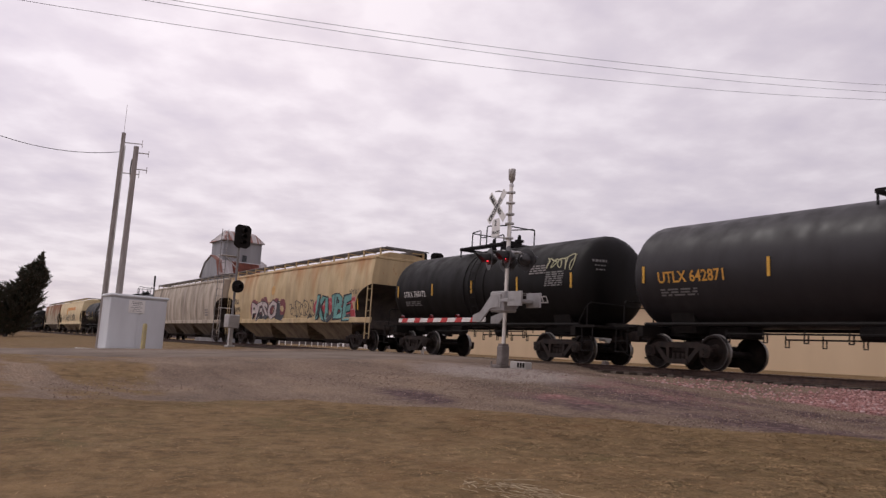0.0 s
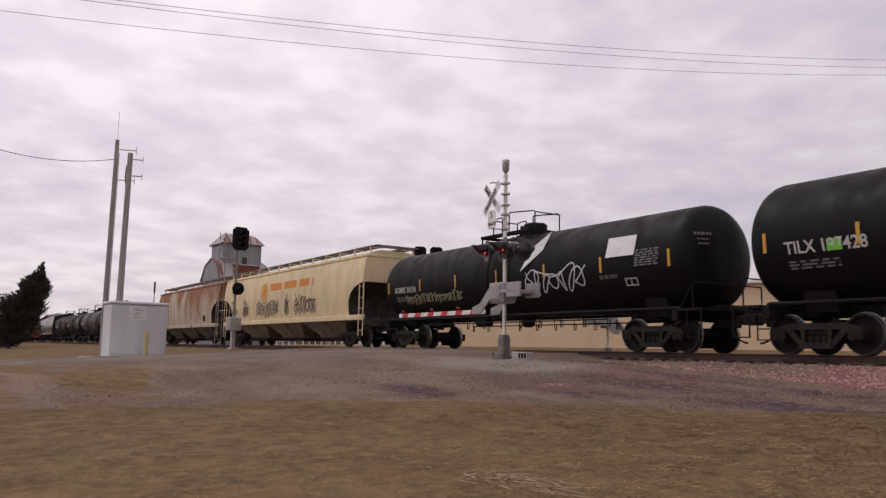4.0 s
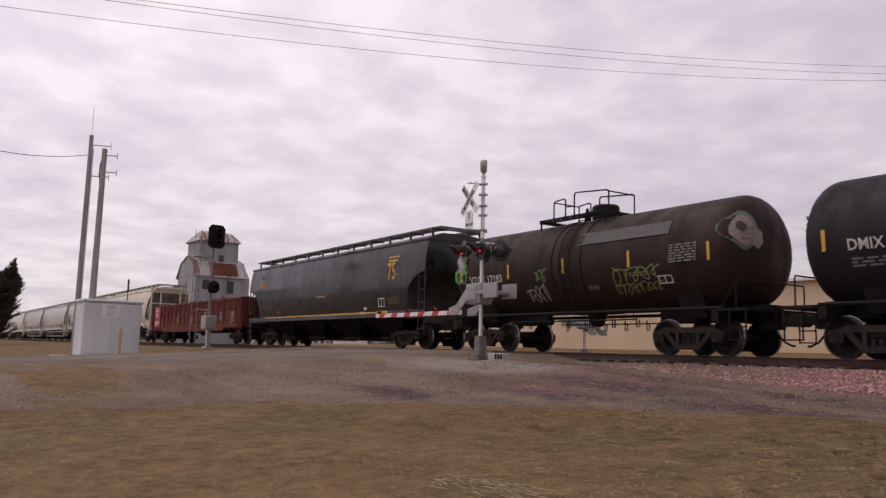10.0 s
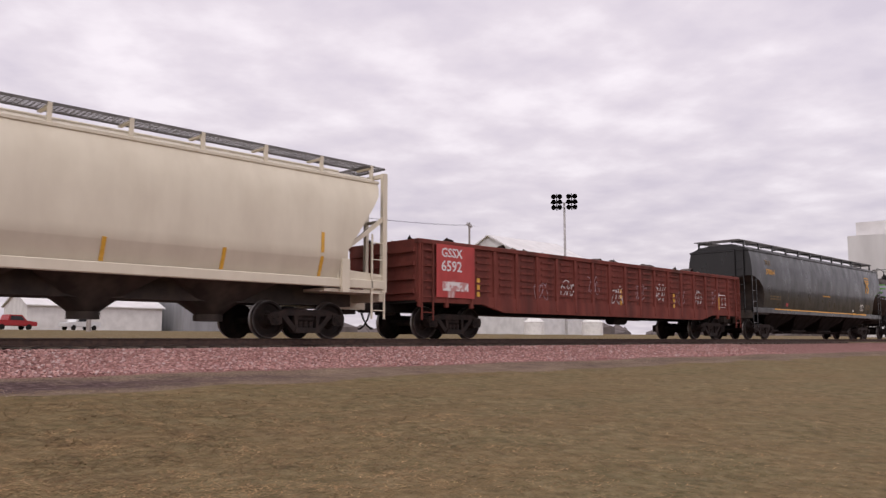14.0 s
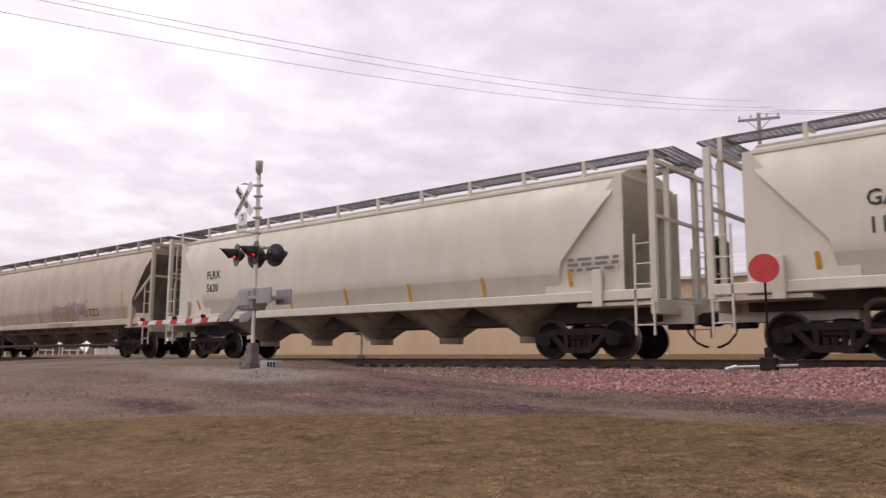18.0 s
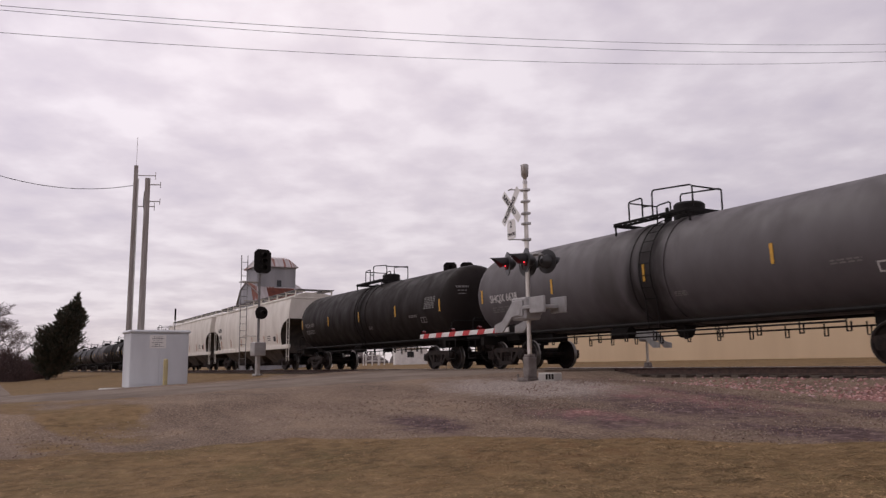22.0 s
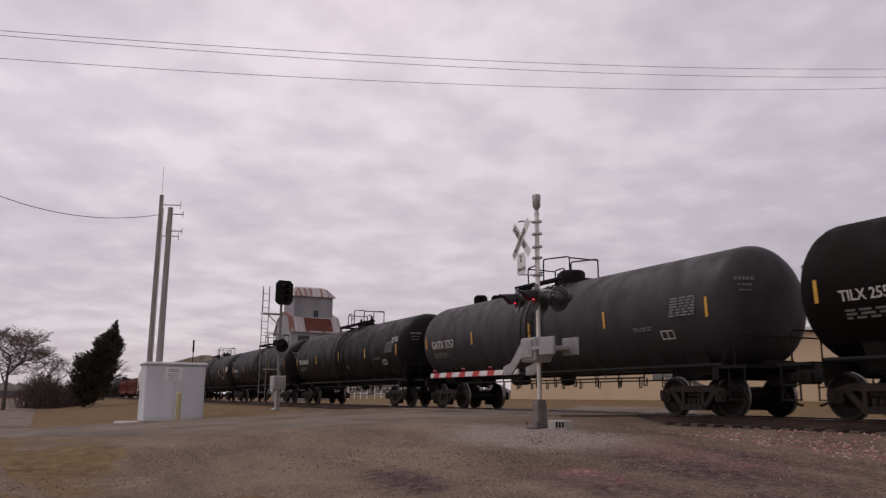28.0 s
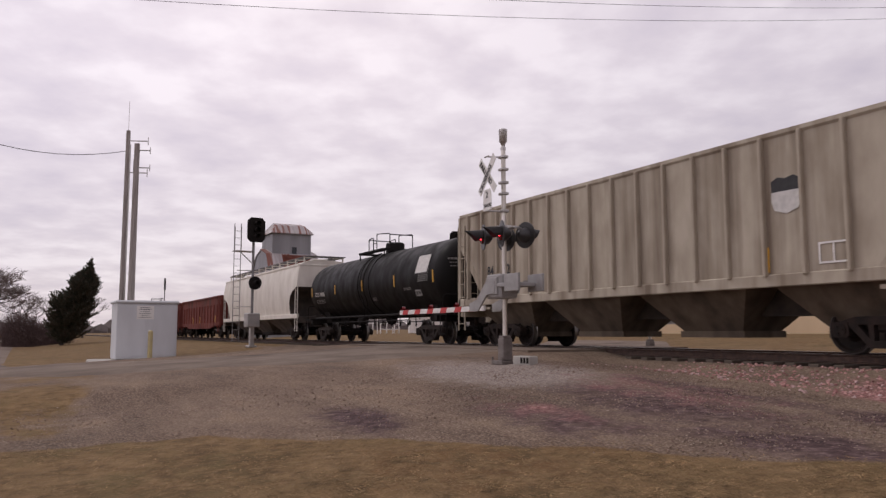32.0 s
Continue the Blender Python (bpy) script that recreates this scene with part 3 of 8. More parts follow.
box(bm, -31.6, -19.4, 0.86, 3.1, -0.3, -0.02)
tagged(part("crossing_panel", bm, ASPHALT), "asphalt and timber grade crossing surface between the rails", "road", kind="structure")

# ---- track ----
track = thing("railway_track", "single railway track of worn steel rails on dark timber ties", "railway track", kind="structure")
RAILPROF = [(-0.072, -0.17), (0.072, -0.17), (0.072, -0.155), (0.014, -0.135), (0.012, -0.045), (0.036, -0.03), (0.036, -0.004), (0.028, 0.0), (-0.028, 0.0), (-0.036, -0.004), (-0.036, -0.03), (-0.012, -0.045), (-0.014, -0.135), (-0.072, -0.155)]
for y in (-0.755, 0.755):
    bm = bmesh.new()
    a = [bm.verts.new((-600, y + p, q)) for p, q in RAILPROF]
    c = [bm.verts.new((600, y + p, q)) for p, q in RAILPROF]
    for i in range(len(a)):
        j = (i + 1) % len(a)
        bm.faces.new((a[i], a[j], c[j], c[i])).material_index = 1 if i in (6, 7, 8) else 0
    part("rail", bm, [RAIL_SIDE, RAIL_HEAD], track)
bm = bmesh.new()
box(bm, -0.115, 0.115, -1.3, 1.3, -0.35, -0.175, bevel=0.012)
tie = part("tie", bm, TIE, track, at=pose(-18, 0, 0))
for k in range(1, 130):
    share(tie, track, pose(-18 + 0.52 * k, random.uniform(-0.03, 0.03), random.uniform(-0.012, 0.004), 0, 0, random.uniform(-0.6, 0.6)))
bm = bmesh.new()
for k in range(1, 400):
    box(bm, -18 - 0.52 * k - 0.115, -18 - 0.52 * k + 0.115, -1.3, 1.3, -0.35, -0.175)
tagged(part("tie", bm, TIE, track), kind="stuff")


def rubble(name, places, label, category, material, lo, hi, seed):
    """Loose broken stones, each a crumpled octahedron."""
    rng = random.Random(seed)
    verts, faces = [], []
    base = [(1, 0, 0), (-1, 0, 0), (0, 1, 0), (0, -1, 0), (0, 0, 1), (0, 0, -1)]
    tris = [(0, 2, 4), (2, 1, 4), (1, 3, 4), (3, 0, 4), (2, 0, 5), (1, 2, 5), (3, 1, 5), (0, 3, 5)]
    for x, y, z in places:
        s = rng.uniform(lo, hi)
        q = Euler((rng.uniform(0, 6), rng.uniform(0, 6), rng.uniform(0, 6))).to_matrix()
        k = len(verts)
        for v in base:
            p = q @ (Vector(v) * s * rng.uniform(0.6, 1.2))
            verts.append((x + p.x, y + p.y, z + p.z * 0.8))
        faces += [(a + k, b_ + k, c + k) for a, b_, c in tris]
    me = bpy.data.meshes.new(name)
    me.from_pydata(verts, [], faces)
    me.materials.append(material)
    return tagged(new(name, me), label, category, kind="stuff")


def stone_mat(name, *cols):
    m, n, l, b = nodes_of(name)
    g = n.new("ShaderNodeNewGeometry")
    r = n.new("ShaderNodeValToRGB")
    el = r.color_ramp.elements
    while len(el) < len(cols):
        el.new(0.5)
    for k, c in enumerate(cols):
        el[k].position, el[k].color = k / (len(cols) - 1), (*c, 1)
    l.new(g.outputs["Random Per Island"], r.inputs[0])
    l.new(r.outputs[0], b.inputs["Base Color"])
    b.inputs["Roughness"].default_value = 0.92
    b.inputs["Specular IOR Level"].default_value = 0.2
    return m


PINK_STONE = stone_mat("pink_quartzite", (0.22, 0.105, 0.10), (0.36, 0.19, 0.17), (0.48, 0.29, 0.26), (0.30, 0.16, 0.15), (0.5, 0.38, 0.36))
GREY_STONE = stone_mat("grey_gravel", (0.16, 0.115, 0.092), (0.23, 0.172, 0.135), (0.36, 0.29, 0.235), (0.19, 0.132, 0.105), (0.26, 0.18, 0.145), (0.17, 0.122, 0.096))
rng = random.Random(3)
places = []
while len(places) < 17000:
    x, y = rng.uniform(-17, 34), rng.uniform(-4.0, -1.05)
    if rng.random() < (0.2 * ease(-16, -12, x) + 0.8 * ease(-10.2, -7.8, x)) * (1 - 0.55 * ease(6, 20, x)) and rng.random() < ease(-4.05, -3.5, y):
        places.append((x, y, ground_z(x, y) + 0.005))
rubble("ballast_stones", places, "loose pink quartzite ballast beside the rail", "ballast", PINK_STONE, 0.022, 0.05, 5)
places = []
while len(places) < 13000:
    x, y = rng.uniform(-18, 4), rng.uniform(-16, -3.4)
    if -grass_edge(x, y) > rng.uniform(-0.3, 1.0) and x > -17.5 + rng.random() and (y < -3.9 or x < -12) and rng.random() < 1 - 0.7 * ease(-7.5, -9.5, y):
        places.append((x, y, ground_z(x, y) + 0.004))
rubble("gravel", places, "grey crushed gravel scattered over the apron", "gravel", GREY_STONE, 0.006, 0.021, 6)


def build_grass():
    """Short dead mown grass, one leaning blade at a time, thickest where the lawn lies nearest."""
    rs = np.random.RandomState(11)
    px = [rs.normal(-0.8, 5.2, 170000), rs.uniform(-16.0, 16.0, 60000), rs.uniform(-21.5, -12.0, 16000)]
    py = [rs.normal(-9.6, 2.4, 170000), rs.uniform(-17.0, -5.2, 60000), rs.uniform(-17.0, -14.0, 16000)]
    x, y = np.concatenate(px), np.concatenate(py)
    xs = (-60, -13.6, -12.9, -12.3, -10.7, -8.7, -6.6, -5, 0, 5, 15, 60)
    ys = (-17.5, -17.3, -14.6, -12.3, -10.6, -9.0, -7.2, -6.8, -6.1, -5.9, -5.5, -5.3)
    wave = 0.3 * np.sin(x * 1.7 + y) + 0.25 * np.sin(x * 0.6 - y * 2.3)
    inside = np.interp(x, xs, ys) - y + wave > rs.uniform(-0.3, 0.6, len(x))
    keep = inside
    x, y = x[keep], y[keep]
    n = len(x)
    z = np.array([ground_z(a, b) for a, b in zip(x, y)])
    z += 0.035 * np.array([noise.noise(Vector((a * 0.35, b * 0.35, 0))) + 0.5 * noise.noise(Vector((a * 1.3, b * 1.3, 4))) for a, b in zip(x, y)])
    clump = 0.5 + 0.5 * np.sin(x * 5.1 + 3 * np.sin(y * 2.7)) * np.sin(y * 4.3 + 2 * np.sin(x * 3.1))
    h = rs.uniform(0.003, 0.011, n) * (0.5 + 0.9 * clump)
    a = rs.uniform(0, 6.28, n)
    w = rs.uniform(0.004, 0.0085, n)
    co = np.empty((n, 3, 3))
    co[:, 0] = np.stack((x - w * np.cos(a), y - w * np.sin(a), z - 0.001), 1)
    co[:, 1] = np.stack((x + w * np.cos(a), y + w * np.sin(a), z - 0.001), 1)
    reach = rs.uniform(0.04, 0.10, n)
    co[:, 2] = np.stack((x - reach * np.sin(a), y + reach * np.cos(a), z + h), 1)
    me = bpy.data.meshes.new("grass")
    me.vertices.add(3 * n)
    me.vertices.foreach_set("co", co.ravel())
    me.loops.add(3 * n)
    me.loops.foreach_set("vertex_index", np.arange(3 * n, dtype=np.int32))
    me.polygons.add(n)
    me.polygons.foreach_set("loop_start", np.arange(0, 3 * n, 3, dtype=np.int32))
    me.update()
    m = stone_mat("dead_grass_blades", (0.27, 0.163, 0.08), (0.225, 0.138, 0.067), (0.34, 0.227, 0.122), (0.205, 0.15, 0.07), (0.30, 0.19, 0.096), (0.235, 0.172, 0.084))
    n_, l_ = m.node_tree.nodes, m.node_tree.links
    tc_, ns_, hs_ = n_.new("ShaderNodeTexCoord"), n_.new("ShaderNodeTexNoise"), n_.new("ShaderNodeHueSaturation")
    ns_.inputs["Scale"].default_value, ns_.inputs["Detail"].default_value, ns_.inputs["Roughness"].default_value = 3.4, 9, 0.72
    mr_ = n_.new("ShaderNodeMapRange")
    for k_, v_ in (("From Min", 0.37), ("From Max", 0.63), ("To Min", 0.42), ("To Max", 1.5)):
        mr_.inputs[k_].default_value = v_
    l_.new(tc_.outputs["Object"], ns_.inputs["Vector"])
    l_.new(ns_.outputs["Fac"], mr_.inputs["Value"])
    l_.new(mr_.outputs[0], hs_.inputs["Value"])
    b_ = n_["Principled BSDF"]
    l_.new(b_.inputs["Base Color"].links[0].from_socket, hs_.inputs["Color"])
    l_.new(hs_.outputs[0], b_.inputs["Base Color"])
    me.materials.append(m)
    tagged(new("grass", me), "short dry straw-coloured mown grass", "grass", kind="stuff")


build_grass()


# ---- freight cars ----
def make_wheelset():
    bm = bmesh.new()
    for s in (-1, 1):
        prof = [(0.60, 0.10), (0.62, 0.20), (0.71, 0.36), (0.69, 0.40), (0.69, 0.484), (0.705, 0.484), (0.72, 0.457), (0.83, 0.452), (0.835, 0.435), (0.83, 0.39), (0.77, 0.36), (0.72, 0.22), (0.80, 0.16), (0.80, 0.09)]
        turned(bm, [(s * a, r) for a, r in prof], "y", 28, mi=[0, 0, 0, 0, 1, 1, 1, 2, 0, 0, 0, 0, 0])
    rod(bm, (0, -1.16, 0), (0, 1.16, 0), 0.085, 10)
    for s in (-1, 1):
        rod(bm, (0, s * 0.94, 0), (0, s * 1.17, 0), 0.125, 12)
        for k in range(3):
            a = 2.1 * k
            rod(bm, (0.07 * math.cos(a), s * 1.16, 0.07 * math.sin(a)), (0.07 * math.cos(a), s * 1.20, 0.07 * math.sin(a)), 0.022, 6)
    ob = part("wheelset", bm, [WHEEL, TREAD, RIM], smooth=True)
    return ob


def make_truck():
    bm = bmesh.new()
    box(bm, -0.28, 0.28, -1.05, 1.05, 0.42, 0.66, bevel=0.04)
    box(bm, -0.2, 0.2, -0.35, 0.35, 0.66, 0.8, bevel=0.03)
    truck = part("truck", bm, STEEL_DARK)
    bm = bmesh.new()
    y0, y1 = -0.09, 0.09
    prism(bm, [(-1.12, 0.56), (-0.62, 0.70), (0.62, 0.70), (1.12, 0.56), (1.12, 0.46), (0.66, 0.55), (-0.66, 0.55), (-1.12, 0.46)], y0, y1)
    for s in (-1, 1):
        prism(bm, [(s * 1.08, 0.60), (s * 0.76, 0.60), (s * 0.74, 0.36), (s * 0.80, 0.32), (s * 1.03, 0.32), (s * 1.08, 0.38)], y0 - 0.03, y1 + 0.03)
        prism(bm, [(s * 0.78, 0.56), (s * 0.62, 0.58), (s * 0.26, 0.20), (s * 0.36, 0.13)], y0, y1)
        prism(bm, [(s * 0.38, 0.58), (s * 0.27, 0.58), (s * 0.27, 0.2), (s * 0.34, 0.2)], y0, y1)
    prism(bm, [(-0.38, 0.13), (0.38, 0.13), (0.34, 0.26), (-0.34, 0.26)], y0 - 0.04, y1 + 0.04)
    side = part("side_frame", bm, STEEL_DARK, truck, at=pose(0, -1.03, 0))
    share(side, truck, pose(0, 1.03, 0))
    bm = bmesh.new()
    turned(bm, [(0.26 + 0.02 * k, 0.062 if k % 2 else 0.072) for k in range(9)], "z", 8)
    spring = part("spring", bm, STEEL_DARK, truck, at=pose(-0.16, -1.03, 0))
    for x, y in ((0.0, -1.03), (0.16, -1.03), (-0.16, 1.03), (0.0, 1.03), (0.16, 1.03)):
        share(spring, truck, pose(x, y, 0))
    bm = bmesh.new()
    for s in (-1, 1):
        box(bm, s * 0.42 - 0.05, s * 0.42 + 0.05, -0.8, 0.8, 0.30, 0.40)
        box(bm, s * 0.46 - 0.03, s * 0.46 + 0.03, -0.86, -0.66, 0.28, 0.5)
        box(bm, s * 0.46 - 0.03, s * 0.46 + 0.03, 0.66, 0.86, 0.28, 0.5)
    part("brake_beam", bm, STEEL_DARK, truck)
    return truck


SPEED = 19.8
# dark end-sheet colours with the recess shade painted in; the second is also grime
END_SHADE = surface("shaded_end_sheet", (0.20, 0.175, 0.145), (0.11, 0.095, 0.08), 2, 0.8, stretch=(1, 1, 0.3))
GRIME_SHADE = surface("grimy_end_sheet", (0.03, 0.024, 0.02), (0.065, 0.05, 0.04), 3, 0.85)
WHEELSET = make_wheelset()
walk(WHEELSET, [(k / 30, pose(0, 0, 0, 0, math.degrees(SPEED / 0.457 * k / 30) % 360, 0)) for k in range(961)])
TRUCK = make_truck()
WHEELSET.parent = TRUCK
WHEELSET.matrix_parent_inverse = Matrix.Translation((-0.915, 0, 0.457))
w2 = WHEELSET.copy()
scene.collection.objects.link(w2)
w2.matrix_parent_inverse = Matrix.Translation((0.915, 0, 0.457))
TRUCK_USED = []


def add_truck(car, x):
    t = TRUCK if not TRUCK_USED else copy_thing(TRUCK, pose(0, 0, 0))
    TRUCK_USED.append(t)
    t.parent = car
    t.matrix_basis = pose(x, 0, 0, 0, 0, 0)
    return t


SHARED = {}


def shared(key, make, car, at=None, name=None):
    """A part on a mesh that is built once and used again by later cars."""
    if key not in SHARED:
        SHARED[key] = make()
    ob = new(name or key.split("/")[0], SHARED[key])
    ob.parent = car
    if at is not None:
        ob.matrix_basis = at
    return ob


def coupler_mesh():
    bm = bmesh.new()
    box(bm, -0.75, -0.18, -0.11, 0.11, 0.76, 0.98, bevel=0.02)
    box(bm, -0.2, 0.03, -0.19, 0.17, 0.72, 1.02, bevel=0.04)
    box(bm, -0.95, -0.5, -0.22, 0.22, 0.66, 1.1, bevel=0.03)
    return mesh_of(bm, "coupler", STEEL_DARK)


def hose_mesh():
    bm = bmesh.new()
    pipe(bm, [(-0.45, -0.35, 0.78), (-0.38, -0.36, 0.55), (-0.22, -0.34, 0.36), (-0.05, -0.3, 0.27), (0.02, -0.28, 0.27)], 0.028, 6)
    return mesh_of(bm, "air_hose", SOFT_BLACK)


def add_running_gear(car, L, tc):
    for s in (-1, 1):
        add_truck(car, s * tc)
        r = pose(s * L / 2, 0, 0, 0, 0, 0 if s > 0 else 180)
        shared("coupler", coupler_mesh, car, r)
        shared("air_hose", hose_mesh, car, r)


def ladder_mesh(h, w, n, material, name="ladder"):
    bm = bmesh.new()
    for s in (0, w):
        box(bm, s - 0.02, s + 0.02, -0.02, 0.02, 0, h)
    for k in range(n):
        rod(bm, (0, 0, (k + 0.5) * h / n), (w, 0, (k + 0.5) * h / n), 0.014, 5)
    return mesh_of(bm, name, material)


def tank_shell_mesh(half, R, material):
    bm = bmesh.new()
    d = 0.62
    prof = [(-half, 0.0)]
    for k in range(1, 9):
        a = k / 8 * math.pi / 2
        prof.append((-half + d * (1 - math.cos(a)), R * math.sin(a) ** 0.62))
    prof.append((-half + d + 0.04, R))
    for k in range(1, 8):
        prof.append((-half + d + (2 * half - 2 * d) * k / 8, R))
    prof.append((half - d - 0.04, R))
    for k in range(8, 0, -1):
        a = k / 8 * math.pi / 2
        prof.append((half - d * (1 - math.cos(a)), R * math.sin(a) ** 0.62))
    prof.append((half, 0.0))
    turned(bm, prof, "x", 40)
    return mesh_of(bm, "shell", material, True)


def rail_set_mesh(w, h):
    """The pipe railing round a tank car's loading platform."""
    bm = bmesh.new()
    for sy in (-1, 1):
        y = sy * 0.55
        pipe(bm, [(-w, y, 0), (-w, y, h * 0.76), (-w * 0.95, y, h * 0.8), (-w * 0.6, y, h * 0.84), (-w * 0.55, y, h * 0.78), (-w * 0.55, y, 0)], 0.024)
        pipe(bm, [(-w * 0.22, y, 0), (-w * 0.22, y, h * 0.93), (-w * 0.17, y, h), (w * 0.93, y, h * 0.86), (w, y, h * 0.8), (w, y, 0)], 0.024)
        rod(bm, (-w * 0.55, y, h * 0.5), (-w * 0.22, y, h * 0.47), 0.02)
    rod(bm, (-w, -0.55, h * 0.76), (-w, 0.55, h * 0.76), 0.024)
    rod(bm, (w, -0.55, h * 0.8), (w, 0.55, h * 0.8), 0.024)
    return mesh_of(bm, "platform_railing", BLACK)


def tank_car(L, label, paint, R=1.45, zc=2.56, band=None, reflect=5, domes="one", fittings=BLACK, yellow=YELLOW):
    car = thing("tank_car", label, "tank car", group="freight train")
    half = L / 2 - 0.72
    key = f"/{L:.1f}/{R:.2f}"
    sh = new("shell", tank_shell_mesh(half, R, paint))
    sh.parent = car
    sh.matrix_basis = pose(0, 0, zc)
    tc = L / 2 - 2.4

    def saddle():
        bm = bmesh.new()
        pts = [(-0.8, 0.95), (0.8, 0.95), (1.0, 1.6), (0.75, 1.42), (0, 1.2), (-0.75, 1.42), (-1.0, 1.6)]
        a = [bm.verts.new((-0.38, y, z)) for y, z in pts]
        b = [bm.verts.new((0.38, y, z)) for y, z in pts]
        for i in range(len(pts)):
            j = (i + 1) % len(pts)
            bm.faces.new((a[i], a[j], b[j], b[i]))
        bm.faces.new(a[::-1]), bm.faces.new(b)
        return mesh_of(bm, "saddle", SOFT_BLACK)

    def stub():
        bm = bmesh.new()
        box(bm, -2.6, 0.75, -0.32, 0.32, 0.86, 1.26, bevel=0.02)
        box(bm, 0.1, 0.95, -1.45, 1.45, 1.06, 1.13)
        box(bm, -0.1, 0.1, -1.4, 1.4, 0.82, 1.1)
        return mesh_of(bm, "end_sill", SOFT_BLACK)

    def end_rail():
        bm = bmesh.new()
        pipe(bm, [(0.0, -1.4, 1.12), (0.0, -1.4, 1.72), (0.05, -1.3, 1.8), (0.05, 1.3, 1.8), (0.0, 1.4, 1.72), (0.0, 1.4, 1.12)], 0.02)
        rod(bm, (-0.45, -1.35, 1.12), (-0.1, -1.35, 1.7), 0.018)
        return mesh_of(bm, "end_handrail", BLACK)

    def step():
        bm = bmesh.new()
        for s in (-0.22, 0.22):
            rod(bm, (s, 0, 0.36), (s, 0, 1.1), 0.02)
        for z in (0.38, 0.68):
            box(bm, -0.22, 0.22, -0.05, 0.05, z - 0.015, z + 0.015)
        return mesh_of(bm, "step_ladder", BLACK)

    for s in (-1, 1):
        shared("saddle", saddle, car, pose(s * tc, 0, 0))
        turn = 0 if s > 0 else 180
        shared("end_sill", stub, car, pose(s * (L / 2 - 1.35), 0, 0, 0, 0, turn))
        shared("end_handrail", end_rail, car, pose(s * (L / 2 - 0.75), 0, 0, 0, 0, turn))
        shared("step_ladder", step, car, pose(s * (L / 2 - 0.7), -1.42, 0))
        shared("step_ladder", step, car, pose(s * (L / 2 - 0.7), 1.42, 0))

    def bands():
        bm = bmesh.new()
        for x in (-0.62, 0.62):
            turned(bm, [(x - 0.12, R - 0.01), (x - 0.12, R + 0.025), (x + 0.12, R + 0.025), (x + 0.12, R - 0.01)], "x", 40)
        return mesh_of(bm, "band", paint, True)

    def platform():
        bm = bmesh.new()
        for y in (-0.95, -0.6, 0.6, 0.95):
            box(bm, -1.4, 1.4, y - 0.02, y + 0.02, -0.06, 0.0)
        for k in range(15):
            x = -1.4 + 0.2 * k
            for y0, y1 in ((-0.95, -0.6), (0.6, 0.95)):
                box(bm, x - 0.03, x + 0.03, y0, y1, -0.025, 0.0)
        for x in (-1.4, 1.4):
            box(bm, x - 0.04, x + 0.04, -0.95, 0.95, -0.1, 0.0)
            for y in (-0.9, 0.9):
                rod(bm, (x, y, -0.35), (x, y, 0), 0.03)
        return mesh_of(bm, "platform", BLACK)

    def dome():
        bm = bmesh.new()
        turned(bm, [(-0.2, 0.42), (0.36, 0.42), (0.42, 0.36), (0.44, 0.0)], "z", 20)
        return mesh_of(bm, "manway", BLACK, True)

    def valve():
        bm = bmesh.new()
        turned(bm, [(-0.1, 0.1), (0.2, 0.1), (0.2, 0.17), (0.28, 0.17), (0.3, 0.07), (0.46, 0.05), (0.48, 0)], "z", 12)
        return mesh_of(bm, "relief_valve", BLACK)

    top = zc + R
    if band:
        shared(f"band/{paint.name}" + key, bands, car, pose(0, 0, zc))
    shared("platform", platform, car, pose(-0.2, 0, top + 0.08))
    shared("platform_railing", lambda: rail_set_mesh(1.2, 0.8), car, pose(-0.2, 0, top + 0.08))
    if domes == "one":
        shared("manway", dome, car, pose(0.35, 0, top))
        shared("relief_valve", valve, car, pose(-0.55, 0.1, top))
    else:
        shared("manway", dome, car, Matrix.Translation((0.2, 0, top)) @ Matrix.Scale(0.72, 4))
        for x in (-0.6, 0.95):
            shared("relief_valve", valve, car, pose(x, -0.1, top))

    def lad():
        # bent to the shell from the platform down to the sill
        bm = bmesh.new()
        arc = [((R + 0.07) * math.cos(radians(a)), (R + 0.07) * math.sin(radians(a))) for a in range(66, -31, -12)] + [(1.25, -1.55)]
        for s in (-0.2, 0.2):
            pipe(bm, [(s, -y, z) for y, z in arc], 0.018, 5)
        for y, z in arc[:-1]:
            rod(bm, (-0.2, -y, z), (0.2, -y, z), 0.014, 5)
        return mesh_of(bm, "ladder", BLACK)
    shared("ladder" + key, lad, car, pose(0.1, 0, zc))
    shared("ladder" + key, lad, car, pose(0.1, 0, zc, 0, 0, 180))

    def safety():
        bm = bmesh.new()
        n = 5 if L > 16 else 3
        x1 = tc - 1.6
        rod(bm, (-x1, 0, 0.92), (x1, 0, 0.92), 0.022)
        rod(bm, (-L / 2 + 1.3, 0.06, 1.16), (L / 2 - 1.3, 0.06, 1.16), 0.05, 8)
        for k in range(2 * n + 1):
            x = -x1 + k * x1 / n
            pipe(bm, [(x, 0.0, 1.02), (x, 0, 0.72), (x + 0.1, 0, 0.72), (x + 0.1, 0, 0.92)], 0.02)
        return mesh_of(bm, "side_rail", BLACK)
    for y in (-1.2, 1.2):
        shared("side_rail" + key, safety, car, pose(0, y, 0))

    def outlet():
        bm = bmesh.new()
        turned(bm, [(0.78, 0.0), (0.8, 0.16), (0.9, 0.22), (1.15, 0.3), (1.4, 0.4)], "z", 14)
        return mesh_of(bm, "bottom_outlet", SOFT_BLACK)
    shared("bottom_outlet", outlet, car, pose(0, 0, 0))

    def brake():
        bm = bmesh.new()
        turned(bm, [(-0.35, 0), (-0.35, 0.17), (0.35, 0.17), (0.35, 0)], "x", 14)
        return mesh_of(bm, "air_reservoir", SOFT_BLACK)
    shared("air_reservoir", brake, car, pose(-1.7, -0.7, 0.98))
